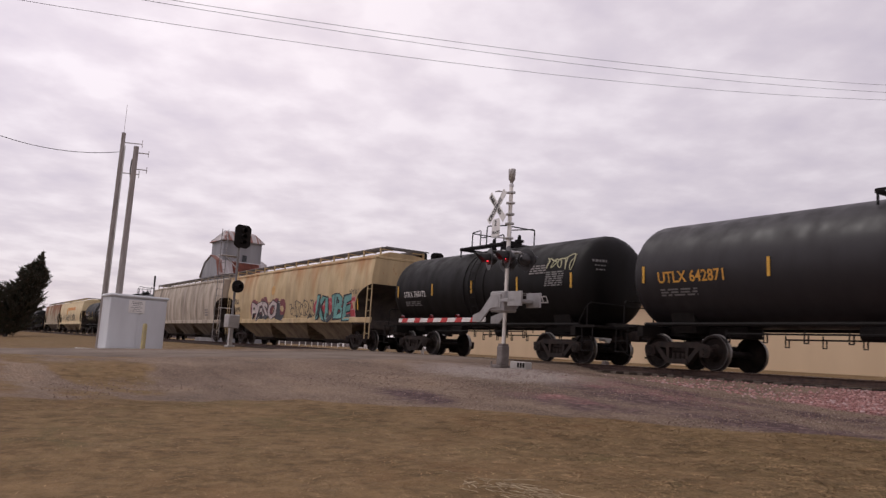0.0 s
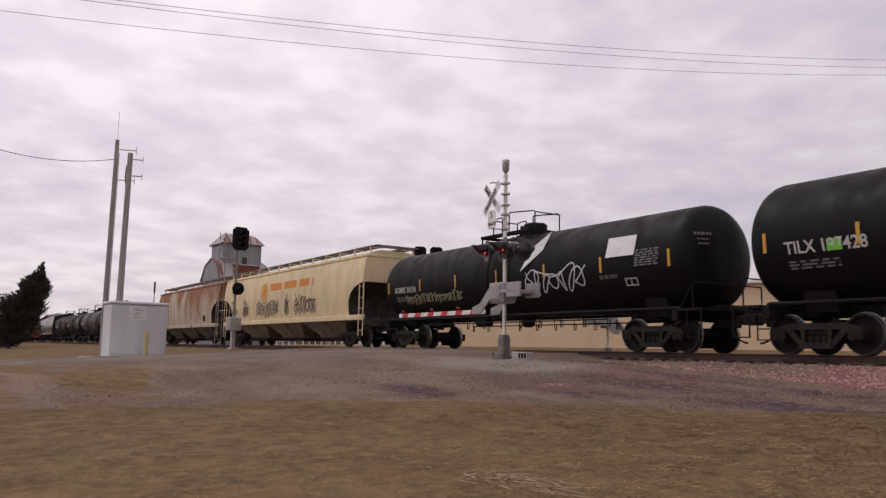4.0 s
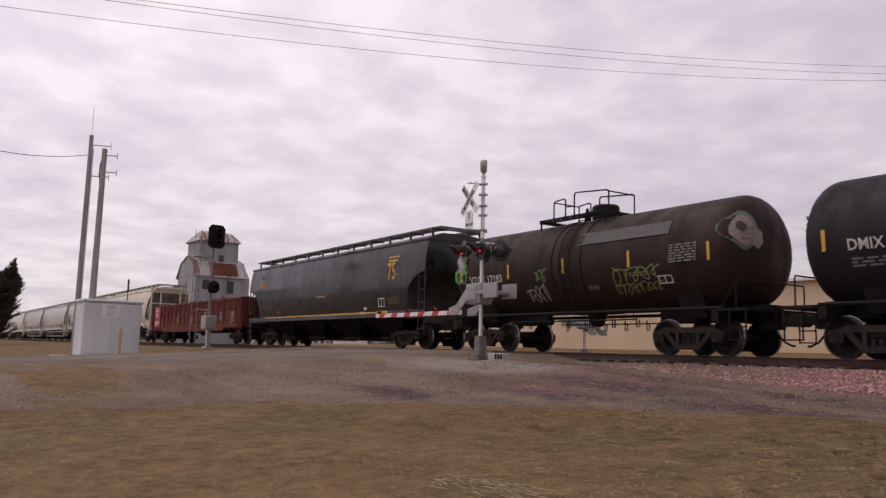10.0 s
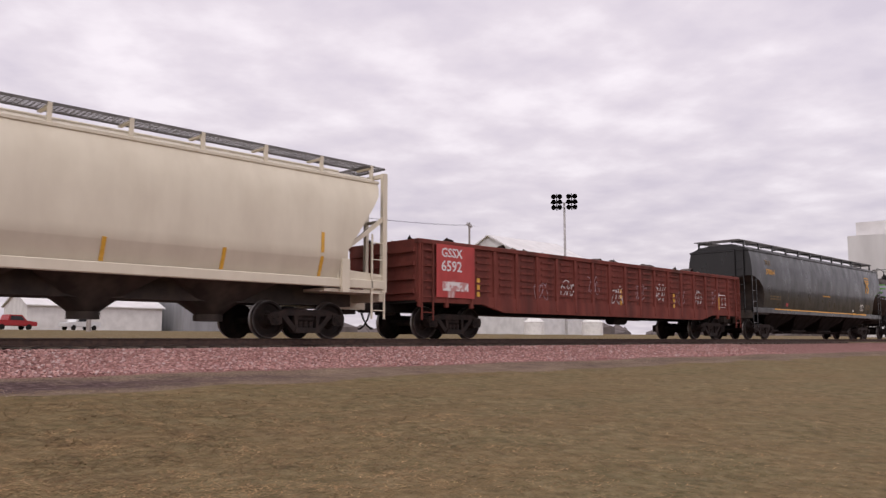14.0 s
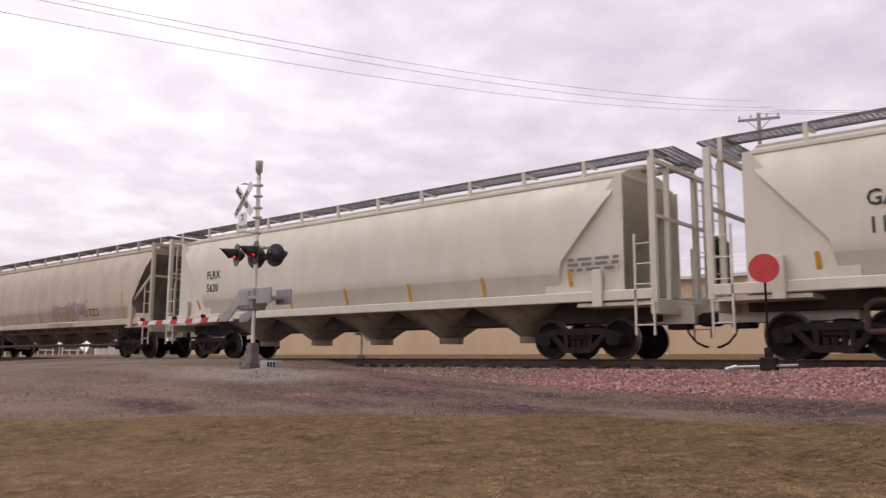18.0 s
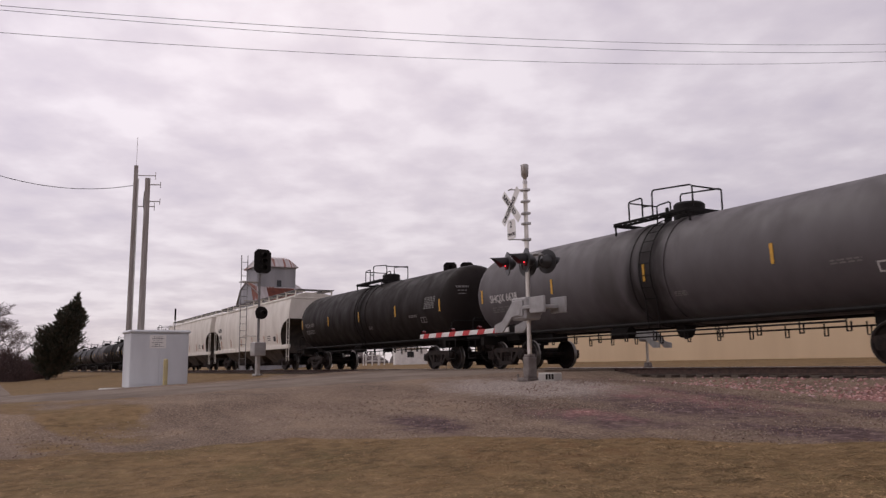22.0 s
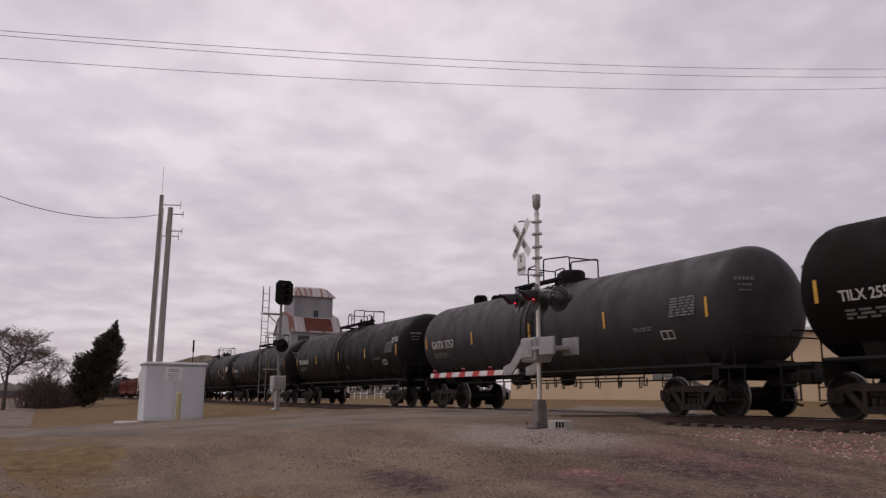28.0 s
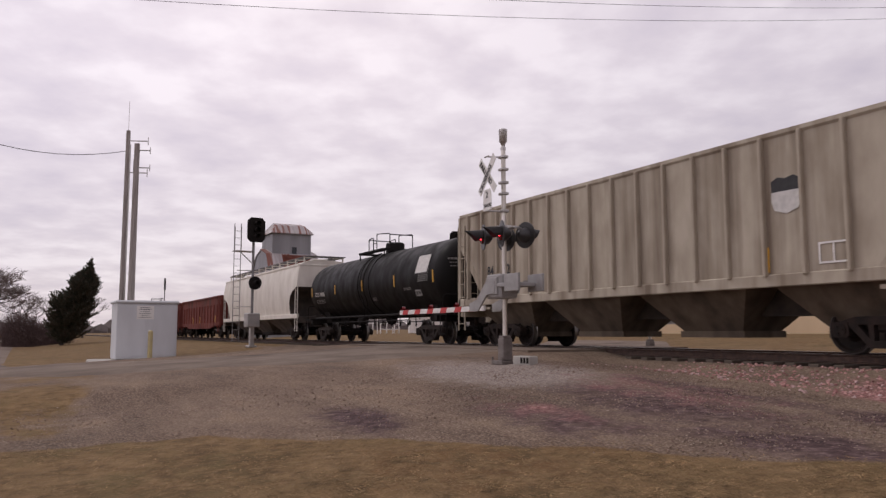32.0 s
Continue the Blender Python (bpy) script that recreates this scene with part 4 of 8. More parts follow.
    if reflect:
        def strip_mesh():
            bm = bmesh.new()
            box(bm, -0.042, 0.042, -0.006, 0.006, -0.23, 0.23)
            return mesh_of(bm, "reflector", yellow)
        ph = radians(-3)
        for k in range(reflect):
            x = -half + 0.75 + k * (2 * half - 1.5) / (reflect - 1)
            shared("reflector", strip_mesh, car, Matrix.Translation((x, -(R + 0.006) * math.cos(ph), zc + R * math.sin(ph))) @ Matrix.Rotation(-ph, 4, "X"))
    add_running_gear(car, L, tc)
    car["side"] = "tank"
    SIDES[car.name] = lambda z: (R * math.sqrt(max(0.01, 1 - ((z - zc) / R) ** 2)), math.asin(max(-1, min(1, (z - zc) / R))))
    return car


SIDES = {}


def side_of(rows, sill):
    """Depth and lean of a car's side at a height; below its top the side sill stands proud."""
    zs, ys = [r[0] for r in rows], [r[2] for r in rows]

    def at(z):
        if z < sill:
            return 1.552, 0.0
        y = float(np.interp(z, zs, ys))
        dy = float(np.interp(z + 0.1, zs, ys)) - float(np.interp(z - 0.1, zs, ys))
        return y, math.atan2(-dy, 0.2)
    return at


def walkway_mesh(n):
    """Open steel grating in an angle frame, seen from below."""
    bm = bmesh.new()
    for y in (-0.31, 0.31):
        box(bm, -n, n, y - 0.006, y + 0.006, -0.045, 0.01)
    for k in range(1, 7):
        y = -0.31 + 0.62 * k / 7
        box(bm, -n, n, y - 0.004, y + 0.004, -0.008, 0.008)
    m = int(2 * n / 0.11)
    for k in range(m + 1):
        x = -n + 2 * n * k / m
        box(bm, x - 0.007, x + 0.007, -0.31, 0.31, -0.012, 0.004)
    return mesh_of(bm, "running_board", GRATING)


def add_walkways(car, half, z, paint, y=0.82, gap=1.6, roof=4.1):
    key = f"/{half:.1f}"
    for s in (-1, 1):
        shared("running_board" + key, lambda: walkway_mesh(half), car, pose(0, s * y, z))

    def post():
        bm = bmesh.new()
        box(bm, -0.045, 0.045, -0.03, 0.03, roof - z - 0.1, 0.0)
        box(bm, -0.045, 0.045, -0.03, 0.6, -0.09, -0.05)
        return mesh_of(bm, "bracket", paint)
    n = int(2 * half / gap)
    for k in range(n + 1):
        x = -half + 0.1 + k * (2 * half - 0.2) / n
        shared(f"bracket/{paint.name}/{roof:.1f}", post, car, pose(x, -y - 0.3, z))
        shared(f"bracket/{paint.name}/{roof:.1f}", post, car, pose(x, y + 0.3, z, 0, 0, 180))

    def end_walk():
        bm = bmesh.new()
        for x in (-0.3, 0.3):
            box(bm, x - 0.008, x + 0.008, -1.1, 1.1, -0.045, 0.01)
        for k in range(21):
            box(bm, -0.3, 0.3, -1.1 + 0.11 * k - 0.008, -1.1 + 0.11 * k + 0.008, -0.014, 0.006)
        for x in (-0.15, 0.0, 0.15):
            box(bm, x - 0.006, x + 0.006, -1.1, 1.1, -0.01, 0.008)
        return mesh_of(bm, "end_walkway", GRATING)
    for s in (-1, 1):
        shared("end_walkway", end_walk, car, pose(s * (half + 0.1), 0, z))

    def hatch():
        bm = bmesh.new()
        box(bm, -half * 0.94, half * 0.94, -0.38, 0.38, 0, 0.14, bevel=0.03)
        return mesh_of(bm, "trough_hatch", paint)
    shared(f"trough_hatch/{paint.name}{key}", hatch, car, pose(0, 0, z - 0.22))


def add_end_ladders(car, half, paint, z0=0.55, z1=3.0, y=1.5):
    for s in (-1, 1):
        for sy in (-1, 1):
            shared(f"ladder/{paint.name}/{z0}/{z1}", lambda: ladder_mesh(z1 - z0, 0.42, int((z1 - z0) / 0.42), paint), car, pose(s * (half - 0.22) - 0.21, sy * (y + 0.05), z0))
        # end ladder and brake stand
        shared(f"end_ladder/{paint.name}", lambda: ladder_mesh(3.0, 0.42, 8, paint, "end_ladder"), car, pose(s * (half + 0.06), -1.2 if s < 0 else 0.8, 1.2, 0, 0, 90))

    def wheel():
        bm = bmesh.new()
        turned(bm, [(0.0, 0.0), (-0.01, 0.05), (0.01, 0.24), (-0.02, 0.25), (-0.02, 0.29), (0.02, 0.29), (0.02, 0.25), (0.03, 0.05), (0.03, 0.0)], "x", 16)
        return mesh_of(bm, "brake_wheel", SOFT_BLACK)
    shared("brake_wheel", wheel, car, pose(-half - 0.24, -0.55, 2.35))
    shared("brake_stand", lambda: mesh_of(box(bmesh.new(), -0.12, 0.12, -0.12, 0.12, 1.1, 2.5, bevel=0.02), "brake_stand", STEEL_DARK), car, pose(-half - 0.12, -0.55, 0))


def end_platform(car, half, L, paint):
    def make():
        bm = bmesh.new()
        box(bm, -1.9, 0.0, -1.48, 1.48, 1.16, 1.24)
        box(bm, -0.12, 0.05, -1.48, 1.48, 0.95, 1.3, bevel=0.02)
        box(bm, -2.4, 0.35, -0.3, 0.3, 0.78, 1.18)
        return mesh_of(bm, "end_sill", paint)
    for s in (-1, 1):
        shared(f"end_sill/hopper/{paint.name}", make, car, pose(s * half, 0, 0, 0, 0, 0 if s > 0 else 180))


def centre_sill(car, hx, z0=0.76, y=0.36):
    """The dark box girder that runs the length of the car between the bays."""
    part("centre_sill", box(bmesh.new(), -hx + 0.4, hx - 0.4, -y, y, z0, 1.4), GRIME_SHADE, car)


def hopper_smooth(L, label, paint, under, bays=3, bite=1.6, stripe=None, sill_paint=None, reflect=None):
    """Covered hopper with flush curved sides, arched end cut-outs and wide gravity bays."""
    car = thing("covered_hopper", label, "hopper car", group="freight train")
    hx = L / 2 - 0.72
    rows = [(1.34, hx - bite, 1.43), (1.7, hx - bite, 1.495), (2.1, hx - bite * 0.97, 1.545), (2.45, hx - bite * 0.84, 1.572), (2.7, hx - bite * 0.58, 1.582),
            (2.86, hx - bite * 0.25, 1.585), (2.93, hx, 1.586), (3.15, hx, 1.582), (3.4, hx, 1.565), (3.8, hx, 1.51), (4.08, hx, 1.44), (4.1, hx + 0.03, 1.48), (4.17, hx + 0.03, 1.48),
            (4.19, hx, 1.38), (4.36, hx, 0.95), (4.42, hx, 0.4)]
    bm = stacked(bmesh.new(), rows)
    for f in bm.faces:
        # slope sheets inside the end cut-outs: grime, darkened for the recess shade
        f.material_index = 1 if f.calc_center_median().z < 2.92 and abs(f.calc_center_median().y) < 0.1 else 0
    part("body", bm, [paint, GRIME_SHADE], car, smooth=True)
    sp = sill_paint or paint
    for s in (-1, 1):
        bm = bmesh.new()
        box(bm, -hx, hx, -0.05, 0.05, 1.22, 1.46, bevel=0.015)
        part("side_sill", bm, sp, car, at=pose(0, s * 1.5, 0))
    if stripe:
        bm = bmesh.new()
        box(bm, -hx + 2.4, hx - 3.2, -0.004, 0.004, 1.40, 1.455)
        part("stripe", bm, stripe, car, "yellow conspicuity stripe", at=pose(0, -1.556, 0))
    zone = 2 * (hx - bite - 0.6)
    w = zone / bays

    def bay():
        bm = bmesh.new()
        foot = w * (0.3 if bays < 4 else 0.22)
        stacked(bm, [(0.42, foot, 0.6), (0.62, foot + 0.05, 0.78), (0.95, w * 0.42, 1.1), (1.14, w * 0.48, 1.28), (1.36, w * 0.495, 1.42)])
        for s in (-1, 1):
            box(bm, -0.12, 0.12, s * 0.88 - 0.02, s * 0.88 + 0.02, 0.72, 0.86)
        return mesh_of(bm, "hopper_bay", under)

    def gate():
        bm = bmesh.new()
        foot = w * (0.3 if bays < 4 else 0.22)
        box(bm, -foot - 0.04, foot + 0.04, -0.64, 0.64, 0.30, 0.42, bevel=0.02)
        box(bm, -foot - 0.1, foot + 0.1, -0.76, -0.62, 0.40, 0.46)
        rod(bm, (foot, -1.0, 0.33), (foot, 1.0, 0.33), 0.045, 8)
        return mesh_of(bm, "outlet_gate", STEEL_DARK)
    for k in range(bays):
        x = -zone / 2 + w * (k + 0.5)
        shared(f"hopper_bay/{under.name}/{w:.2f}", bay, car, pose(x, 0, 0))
        shared(f"outlet_gate/{w:.2f}", gate, car, pose(x, 0, 0))
    centre_sill(car, hx)
    end_platform(car, hx, L, GRIME_SHADE)
    add_end_ladders(car, hx, sp, 0.5, 2.95)
    add_walkways(car, hx - 0.15, 4.62, sp, roof=4.25)
    if reflect:
        for k in range(6):
            x = -hx + 2.2 + k * (2 * hx - 4.4) / 5
            shared(f"reflector/{reflect.name}", lambda: mesh_of(box(bmesh.new(), -0.045, 0.045, -0.006, 0.006, -0.26, 0.26), "reflector", reflect), car, pose(x, -1.55, 1.86, 5))
    add_running_gear(car, L, L / 2 - 2.75)
    SIDES[car.name] = side_of(rows, 1.46)
    return car


def hopper_pellet(L, label, paint, under, outlets=5, piped=True, pipe_mat=GALV, cut=1.25, sill_paint=None, dark_end=None, closed=False):
    """Covered hopper with bulging sides, raked ends, open corner posts and round outlets, some linked by unloading pipes."""
    car = thing("covered_hopper", label, "hopper car", group="freight train")
    hx = L / 2 - 0.62
    rows = [(1.46, hx - cut, 1.39), (1.6, hx - cut, 1.455), (1.94, hx - cut, 1.565), (1.97, hx - cut, 1.578), (2.22, hx - cut, 1.588), (2.9, hx - cut * 0.62, 1.60), (3.4, hx - cut * 0.34, 1.575), (3.72, hx - cut * 0.16, 1.50),
            (3.95, hx - 0.12, 1.40), (4.08, hx - 0.1, 1.33), (4.1, hx - 0.08, 1.36), (4.16, hx - 0.08, 1.36), (4.18, hx - 0.1, 1.25), (4.33, hx - 0.1, 0.9), (4.4, hx - 0.1, 0.4)]
    if closed:
        rows = [(z_, l_ - 0.7 - 0.45 * (4.0 - min(z_, 4.0)) / 2.5, w_) for z_, l_, w_ in rows]
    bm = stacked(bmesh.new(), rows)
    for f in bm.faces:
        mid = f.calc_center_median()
        # raked sheets of open ends take a darker colour for the shade inside
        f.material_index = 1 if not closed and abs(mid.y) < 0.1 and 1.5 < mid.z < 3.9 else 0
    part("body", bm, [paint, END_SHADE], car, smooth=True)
    sp = sill_paint or paint
    for s in (-1, 1):
        bm = bmesh.new()
        box(bm, -hx, hx, -0.05, 0.05, 1.27, 1.5, bevel=0.02)
        part("side_sill", bm, sp, car, at=pose(0, s * 1.5, 0))

    def corner():
        bm = bmesh.new()
        box(bm, -0.07, 0.07, -0.06, 0.06, 1.2, 4.36)
        return mesh_of(bm, "corner_post", sp)

    def shear():
        bm = bmesh.new()
        if closed:
            prism(bm, [(-2.75, 1.46), (-0.72, 1.46), (-0.72, 4.12), (-0.86, 4.12), (-2.75, 1.7)], -0.02, 0.03)
        else:
            prism(bm, [(-cut - 0.25, 1.48), (-0.05, 1.48), (-0.05, 1.66), (-cut + 0.1, 1.72), (-cut - 0.1, 2.1), (-cut - 0.25, 2.1)], -0.02, 0.02)
            prism(bm, [(-1.42, 2.2), (-1.36, 2.12), (0.0, 3.1), (0.0, 3.24)], -0.06, 0.0)
        return mesh_of(bm, "shear_panel", dark_end or sp)

    def end_frame():
        bm = bmesh.new()
        box(bm, -0.05, 0.05, -1.5, 1.5, 4.26, 4.36)
        for y in (-0.75, 0.75):
            box(bm, -0.05, 0.05, y - 0.05, y + 0.05, 1.2, 4.3)
        box(bm, -0.03, 0.03, -1.5, 1.5, 3.05, 3.13)
        return mesh_of(bm, "end_frame", sp)
    for s in (-1, 1):
        for sy in (-1, 1):
            shared(f"corner_post/{sp.name}", corner, car, pose(s * hx, sy * 1.48, 0))
            m = pose(s * hx, sy * 1.46, 0)
            if s < 0:
                m = m @ Matrix.Rotation(math.pi, 4, "Z")
            shared(f"shear_panel/{(dark_end or sp).name}/{closed}/{cut}", shear, car, m)
        shared(f"end_frame/{sp.name}", end_frame, car, pose(s * hx, 0, 0))
    zone = 2 * (hx - cut - 1.5)
    w = zone / outlets

    def cone():
        bm = bmesh.new()
        r0, r1 = w * 0.5, 0.30
        rings = []
        for k in range(5):
            u = k / 4
            ring = []
            for i in range(16):
                a = 2 * math.pi * i / 16
                c, d = math.cos(a), math.sin(a)
                sq = 1 / max(abs(c), abs(d))
                f = (1 - u) * sq + u
                ring.append(bm.verts.new(((r0 + (r1 - r0) * u) * c * f, (1.38 + (r1 - 1.38) * u) * d * f, 1.46 - 0.92 * u)))
            rings.append(ring)
        for a, b in zip(rings, rings[1:]):
            for i in range(16):
                bm.faces.new((a[i], a[(i + 1) % 16], b[(i + 1) % 16], b[i]))
        bm.faces.new(rings[0]), bm.faces.new(rings[-1][::-1])
        rod(bm, (0, 0, 0.56), (0, 0, 0.4), 0.34, 14)
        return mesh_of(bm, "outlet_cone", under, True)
    for k in range(outlets):
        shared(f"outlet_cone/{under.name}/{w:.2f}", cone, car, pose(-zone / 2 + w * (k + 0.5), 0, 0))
    if piped:
        def tube():
            bm = bmesh.new()
            e = zone / 2
            pipe(bm, [(-e, -1.25, 0.52), (-e, -1.25, 0.95), (-e + 0.12, -1.25, 1.06), (e - 0.12, -1.25, 1.06), (e, -1.25, 0.95), (e, -1.25, 0.52)], 0.06, 8)
            pipe(bm, [(-e, -1.25, 0.50), (e, -1.25, 0.50)], 0.06, 8)
            for k in range(2 * outlets):
                x = -e + (k + 0.5) * e / outlets
                rod(bm, (x, -1.25, 0.5), (x, -1.2, 1.25), 0.02, 5)
            return mesh_of(bm, "unloading_pipe", pipe_mat, True)
        shared(f"unloading_pipe/{pipe_mat.name}/{zone:.1f}", tube, car, pose(0, 0, 0))
    centre_sill(car, hx, 0.98 if piped else 0.84, 0.6)

    def corner_box():
        bm = bmesh.new()
        box(bm, -0.12, 0.12, -0.05, 0.05, 1.14, 1.98, bevel=0.01)
        return mesh_of(bm, "jacking_pad", sp)
    for s in (-1, 1):
        for sy in (-1, 1):
            shared(f"jacking_pad/{sp.name}", corner_box, car, pose(s * (hx - 1.33), sy * 1.57, 0))
    end_platform(car, hx, L, sp)
    add_end_ladders(car, hx, sp, 0.5, 2.7, 1.48)
    add_walkways(car, hx - 0.05, 4.62, sp, roof=4.22)
    for k in range(7):
        x = (k - 3) * (hx - 2.05) / 3
        for z in ((1.76, 2.34) if k in (0, 6) and not closed else (1.76,)):
            y, ph = side_of(rows, 1.5)(z)
            shared("reflector/pellet", lambda: mesh_of(box(bmesh.new(), -0.045, 0.045, -0.006, 0.006, -0.25, 0.25), "reflector", YELLOW), car, pose(x, -y - 0.01, z, math.degrees(-ph)))
    add_running_gear(car, L, L / 2 - 2.75)
    SIDES[car.name] = side_of(rows, 1.5)
    return car


def hopper_ribbed(L, label, paint, under, ribs=17):
    """Covered hopper with straight ribbed sides."""
    car = thing("covered_hopper", label, "hopper car", group="freight train")
    hx = L / 2 - 0.72
    rows = [(1.5, hx - 1.9, 1.50), (1.55, hx - 1.8, 1.54), (2.6, hx - 0.9, 1.54), (3.4, hx - 0.15, 1.54), (3.45, hx - 0.1, 1.54), (4.25, hx - 0.1, 1.54), (4.3, hx - 0.1, 1.58), (4.38, hx - 0.1, 1.58), (4.4, hx - 0.1, 1.4), (4.55, hx - 0.1, 0.5)]
    part("body", stacked(bmesh.new(), rows), paint, car)

    def rib():
        bm = bmesh.new()
        box(bm, -0.04, 0.04, -0.08, 0.08, 1.5, 4.3, bevel=0.02)
        return mesh_of(bm, "rib", paint)
    for k in range(ribs):
        x = (k - (ribs - 1) / 2) * 0.92 - 0.36
        for s in (-1, 1):
            shared(f"rib/{paint.name}", rib, car, pose(x, s * 1.57, 0))
    centre_sill(car, hx)

    def end_side():
        bm = bmesh.new()
        prism(bm, [(-0.12, 1.2), (0.0, 1.2), (0.0, 4.3), (-0.12, 4.3)], -0.05, 0.05)
        prism(bm, [(-1.9, 1.5), (-1.6, 1.5), (-0.05, 3.3), (-0.05, 3.6)], -0.03, 0.03)
        return mesh_of(bm, "end_post", paint)
    for s in (-1, 1):
        for sy in (-1, 1):
            m = pose(s * hx, sy * 1.52, 0)
            if s < 0:
                m = m @ Matrix.Rotation(math.pi, 4, "Z")
            shared(f"end_post/{paint.name}", end_side, car, m)
        bm = bmesh.new()
        box(bm, -hx, hx, -0.05, 0.05, 1.3, 1.55, bevel=0.02)
        part("side_sill", bm, paint, car, at=pose(0, s * 1.52, 0))
    w = 3.97
    for k in range(4):
        bm = bmesh.new()
        a = [(-w * 0.45, -1.48, 1.5), (w * 0.45, -1.48, 1.5), (w * 0.45, 1.48, 1.5), (-w * 0.45, 1.48, 1.5)]
        c = [(-w * 0.22, -0.62, 0.45), (w * 0.22, -0.62, 0.45), (w * 0.22, 0.62, 0.45), (-w * 0.22, 0.62, 0.45)]
        A, C = [bm.verts.new(p) for p in a], [bm.verts.new(p) for p in c]
        for i in range(4):
            bm.faces.new((A[i], A[(i + 1) % 4], C[(i + 1) % 4], C[i]))
        bm.faces.new(A), bm.faces.new(C[::-1])
        box(bm, -w * 0.24, w * 0.24, -0.66, 0.66, 0.3, 0.45)
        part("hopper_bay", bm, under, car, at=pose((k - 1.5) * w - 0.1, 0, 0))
    end_platform(car, hx, L, paint)
    add_end_ladders(car, hx, paint, 0.5, 4.0, 1.52)

    def hatchway():
        bm = bmesh.new()
        box(bm, -hx + 0.6, hx - 0.6, -0.5, 0.5, 4.5, 4.66, bevel=0.03)
        return mesh_of(bm, "roof_hatch", paint)
    shared("roof_hatch/ribbed", hatchway, car, pose(0, 0, 0))
    add_running_gear(car, L, L / 2 - 2.75)
    SIDES[car.name] = lambda z: (1.545, 0.0)
    return car


def gondola(L, label, paint, top, ribs, louvres=False, load=None, strips=True):
    car = thing("gondola_car", label, "gondola car", group="freight train")
    hx = L / 2 - 0.6
    z0 = 1.05
    for s in (-1, 1):
        bm = bmesh.new()
        box(bm, -hx, hx, -0.03, 0.03, z0, top - 0.1)
        part("side_panel", bm, paint, car, at=pose(0, s * 1.46, 0))
        bm = bmesh.new()
        box(bm, -hx - 0.03, hx + 0.03, -0.09, 0.09, top - 0.14, top, bevel=0.02)
        part("top_chord", bm, paint, car, at=pose(0, s * 1.47, 0))
        bm = bmesh.new()
        prism(bm, [(-hx, 1.0), (-hx + 2.6, 1.0), (-hx + 3.6, 0.78), (hx - 3.6, 0.78), (hx - 2.6, 1.0), (hx, 1.0), (hx, 1.22), (-hx, 1.22)], -0.06, 0.06)
        part("side_sill", bm, paint, car, at=pose(0, s * 1.48, 0))
        bm = bmesh.new()
        box(bm, -0.04, 0.04, -1.46, 1.46, z0, top, bevel=0.01)
        for z in np.linspace(z0 + 0.25, top - 0.3, 4):
            box(bm, 0.0 if s > 0 else -0.1, 0.1 if s > 0 else 0.0, -1.4, 1.4, z - 0.06, z + 0.06)
        part("end_panel", bm, paint, car, at=pose(s * (hx - 0.02), 0, 0))

    def rib():
        bm = bmesh.new()
        box(bm, -0.065, 0.065, -0.06, 0.06, 0.86, top - 0.12, bevel=0.02)
        return mesh_of(bm, "rib", paint)

    def louvre():
        bm = bmesh.new()
        prism(bm, [(-0.3, -0.03), (0.3, -0.03), (0.27, 0.035), (-0.27, 0.035)], -0.035, 0.0)
        return mesh_of(bm, "pressing", paint)
    for k in range(ribs):
        x = -hx + 0.08 + k * (2 * hx - 0.16) / (ribs - 1)
        for s in (-1, 1):
            shared(f"rib/{paint.name}", rib, car, pose(x, s * 1.5, 0))
        if louvres and k < ribs - 1:
            xm = x + (hx - 0.08) / (ribs - 1)
            for z in np.linspace(z0 + 0.35, top - 0.3, 6):
                shared(f"pressing/{paint.name}", louvre, car, pose(xm, -1.488, z))
    bm = bmesh.new()
    box(bm, -hx, hx, -1.44, 1.44, 0.98, 1.08)
    box(bm, -hx - 0.2, hx + 0.2, -0.3, 0.3, 0.75, 1.0)
    part("floor", bm, SOFT_BLACK, car)
    if load:
        rr = random.Random(8)
        bm = bmesh.new()
        nx_, ny_ = 70, 8
        g = [[bm.verts.new((-hx + 0.1 + i * (2 * hx - 0.2) / nx_, -1.4 + j * 2.8 / ny_, top - 0.25 + rr.random() ** 2 * 0.42)) for j in range(ny_ + 1)] for i in range(nx_ + 1)]
        for i in range(nx_):
            for j in range(ny_):
                bm.faces.new((g[i][j], g[i + 1][j], g[i + 1][j + 1], g[i][j + 1]))
        part("scrap_load", bm, load, car, "dark loose scrap heaped level with the rim")
    for s in (-1, 1):
        shared(f"ladder/gon/{paint.name}/{top}", lambda: ladder_mesh(top - 0.6, 0.42, 5, paint), car, pose(s * (hx - 0.3) - 0.21, -1.58, 0.5))
    for k in range(5 if strips else 0):
        shared("reflector/gon", lambda: mesh_of(box(bmesh.new(), -0.06, 0.06, -0.006, 0.006, -0.27, 0.27), "reflector", YELLOW), car, pose(-hx + 2.2 + k * (2 * hx - 4.4) / 4 + 0.25, -1.5, 1.5))
    shared("air_reservoir/gon", lambda: mesh_of(turned(bmesh.new(), [(-0.45, 0), (-0.45, 0.2), (0.45, 0.2), (0.45, 0)], "x", 14), "air_reservoir", SOFT_BLACK), car, pose(1.0, -0.8, 0.72))
    add_running_gear(car, L, L / 2 - 2.45)
    SIDES[car.name] = lambda z: (1.49, 0.0)
    return car


def on_side(car, x, z, lift=0.008):
    y, ph = SIDES[car.name](z)
    return Matrix.Translation((x, -y - lift * math.cos(ph), z + lift * math.sin(ph))) @ Matrix.Rotation(-ph, 4, "X")


def mark(car, text, x, z, size, material, squeeze=0.9):
    ob = new("lettering", lettering(text, size, material, squeeze=squeeze))
    ob.parent = car
    ob.matrix_basis = on_side(car, x, z)
    return ob


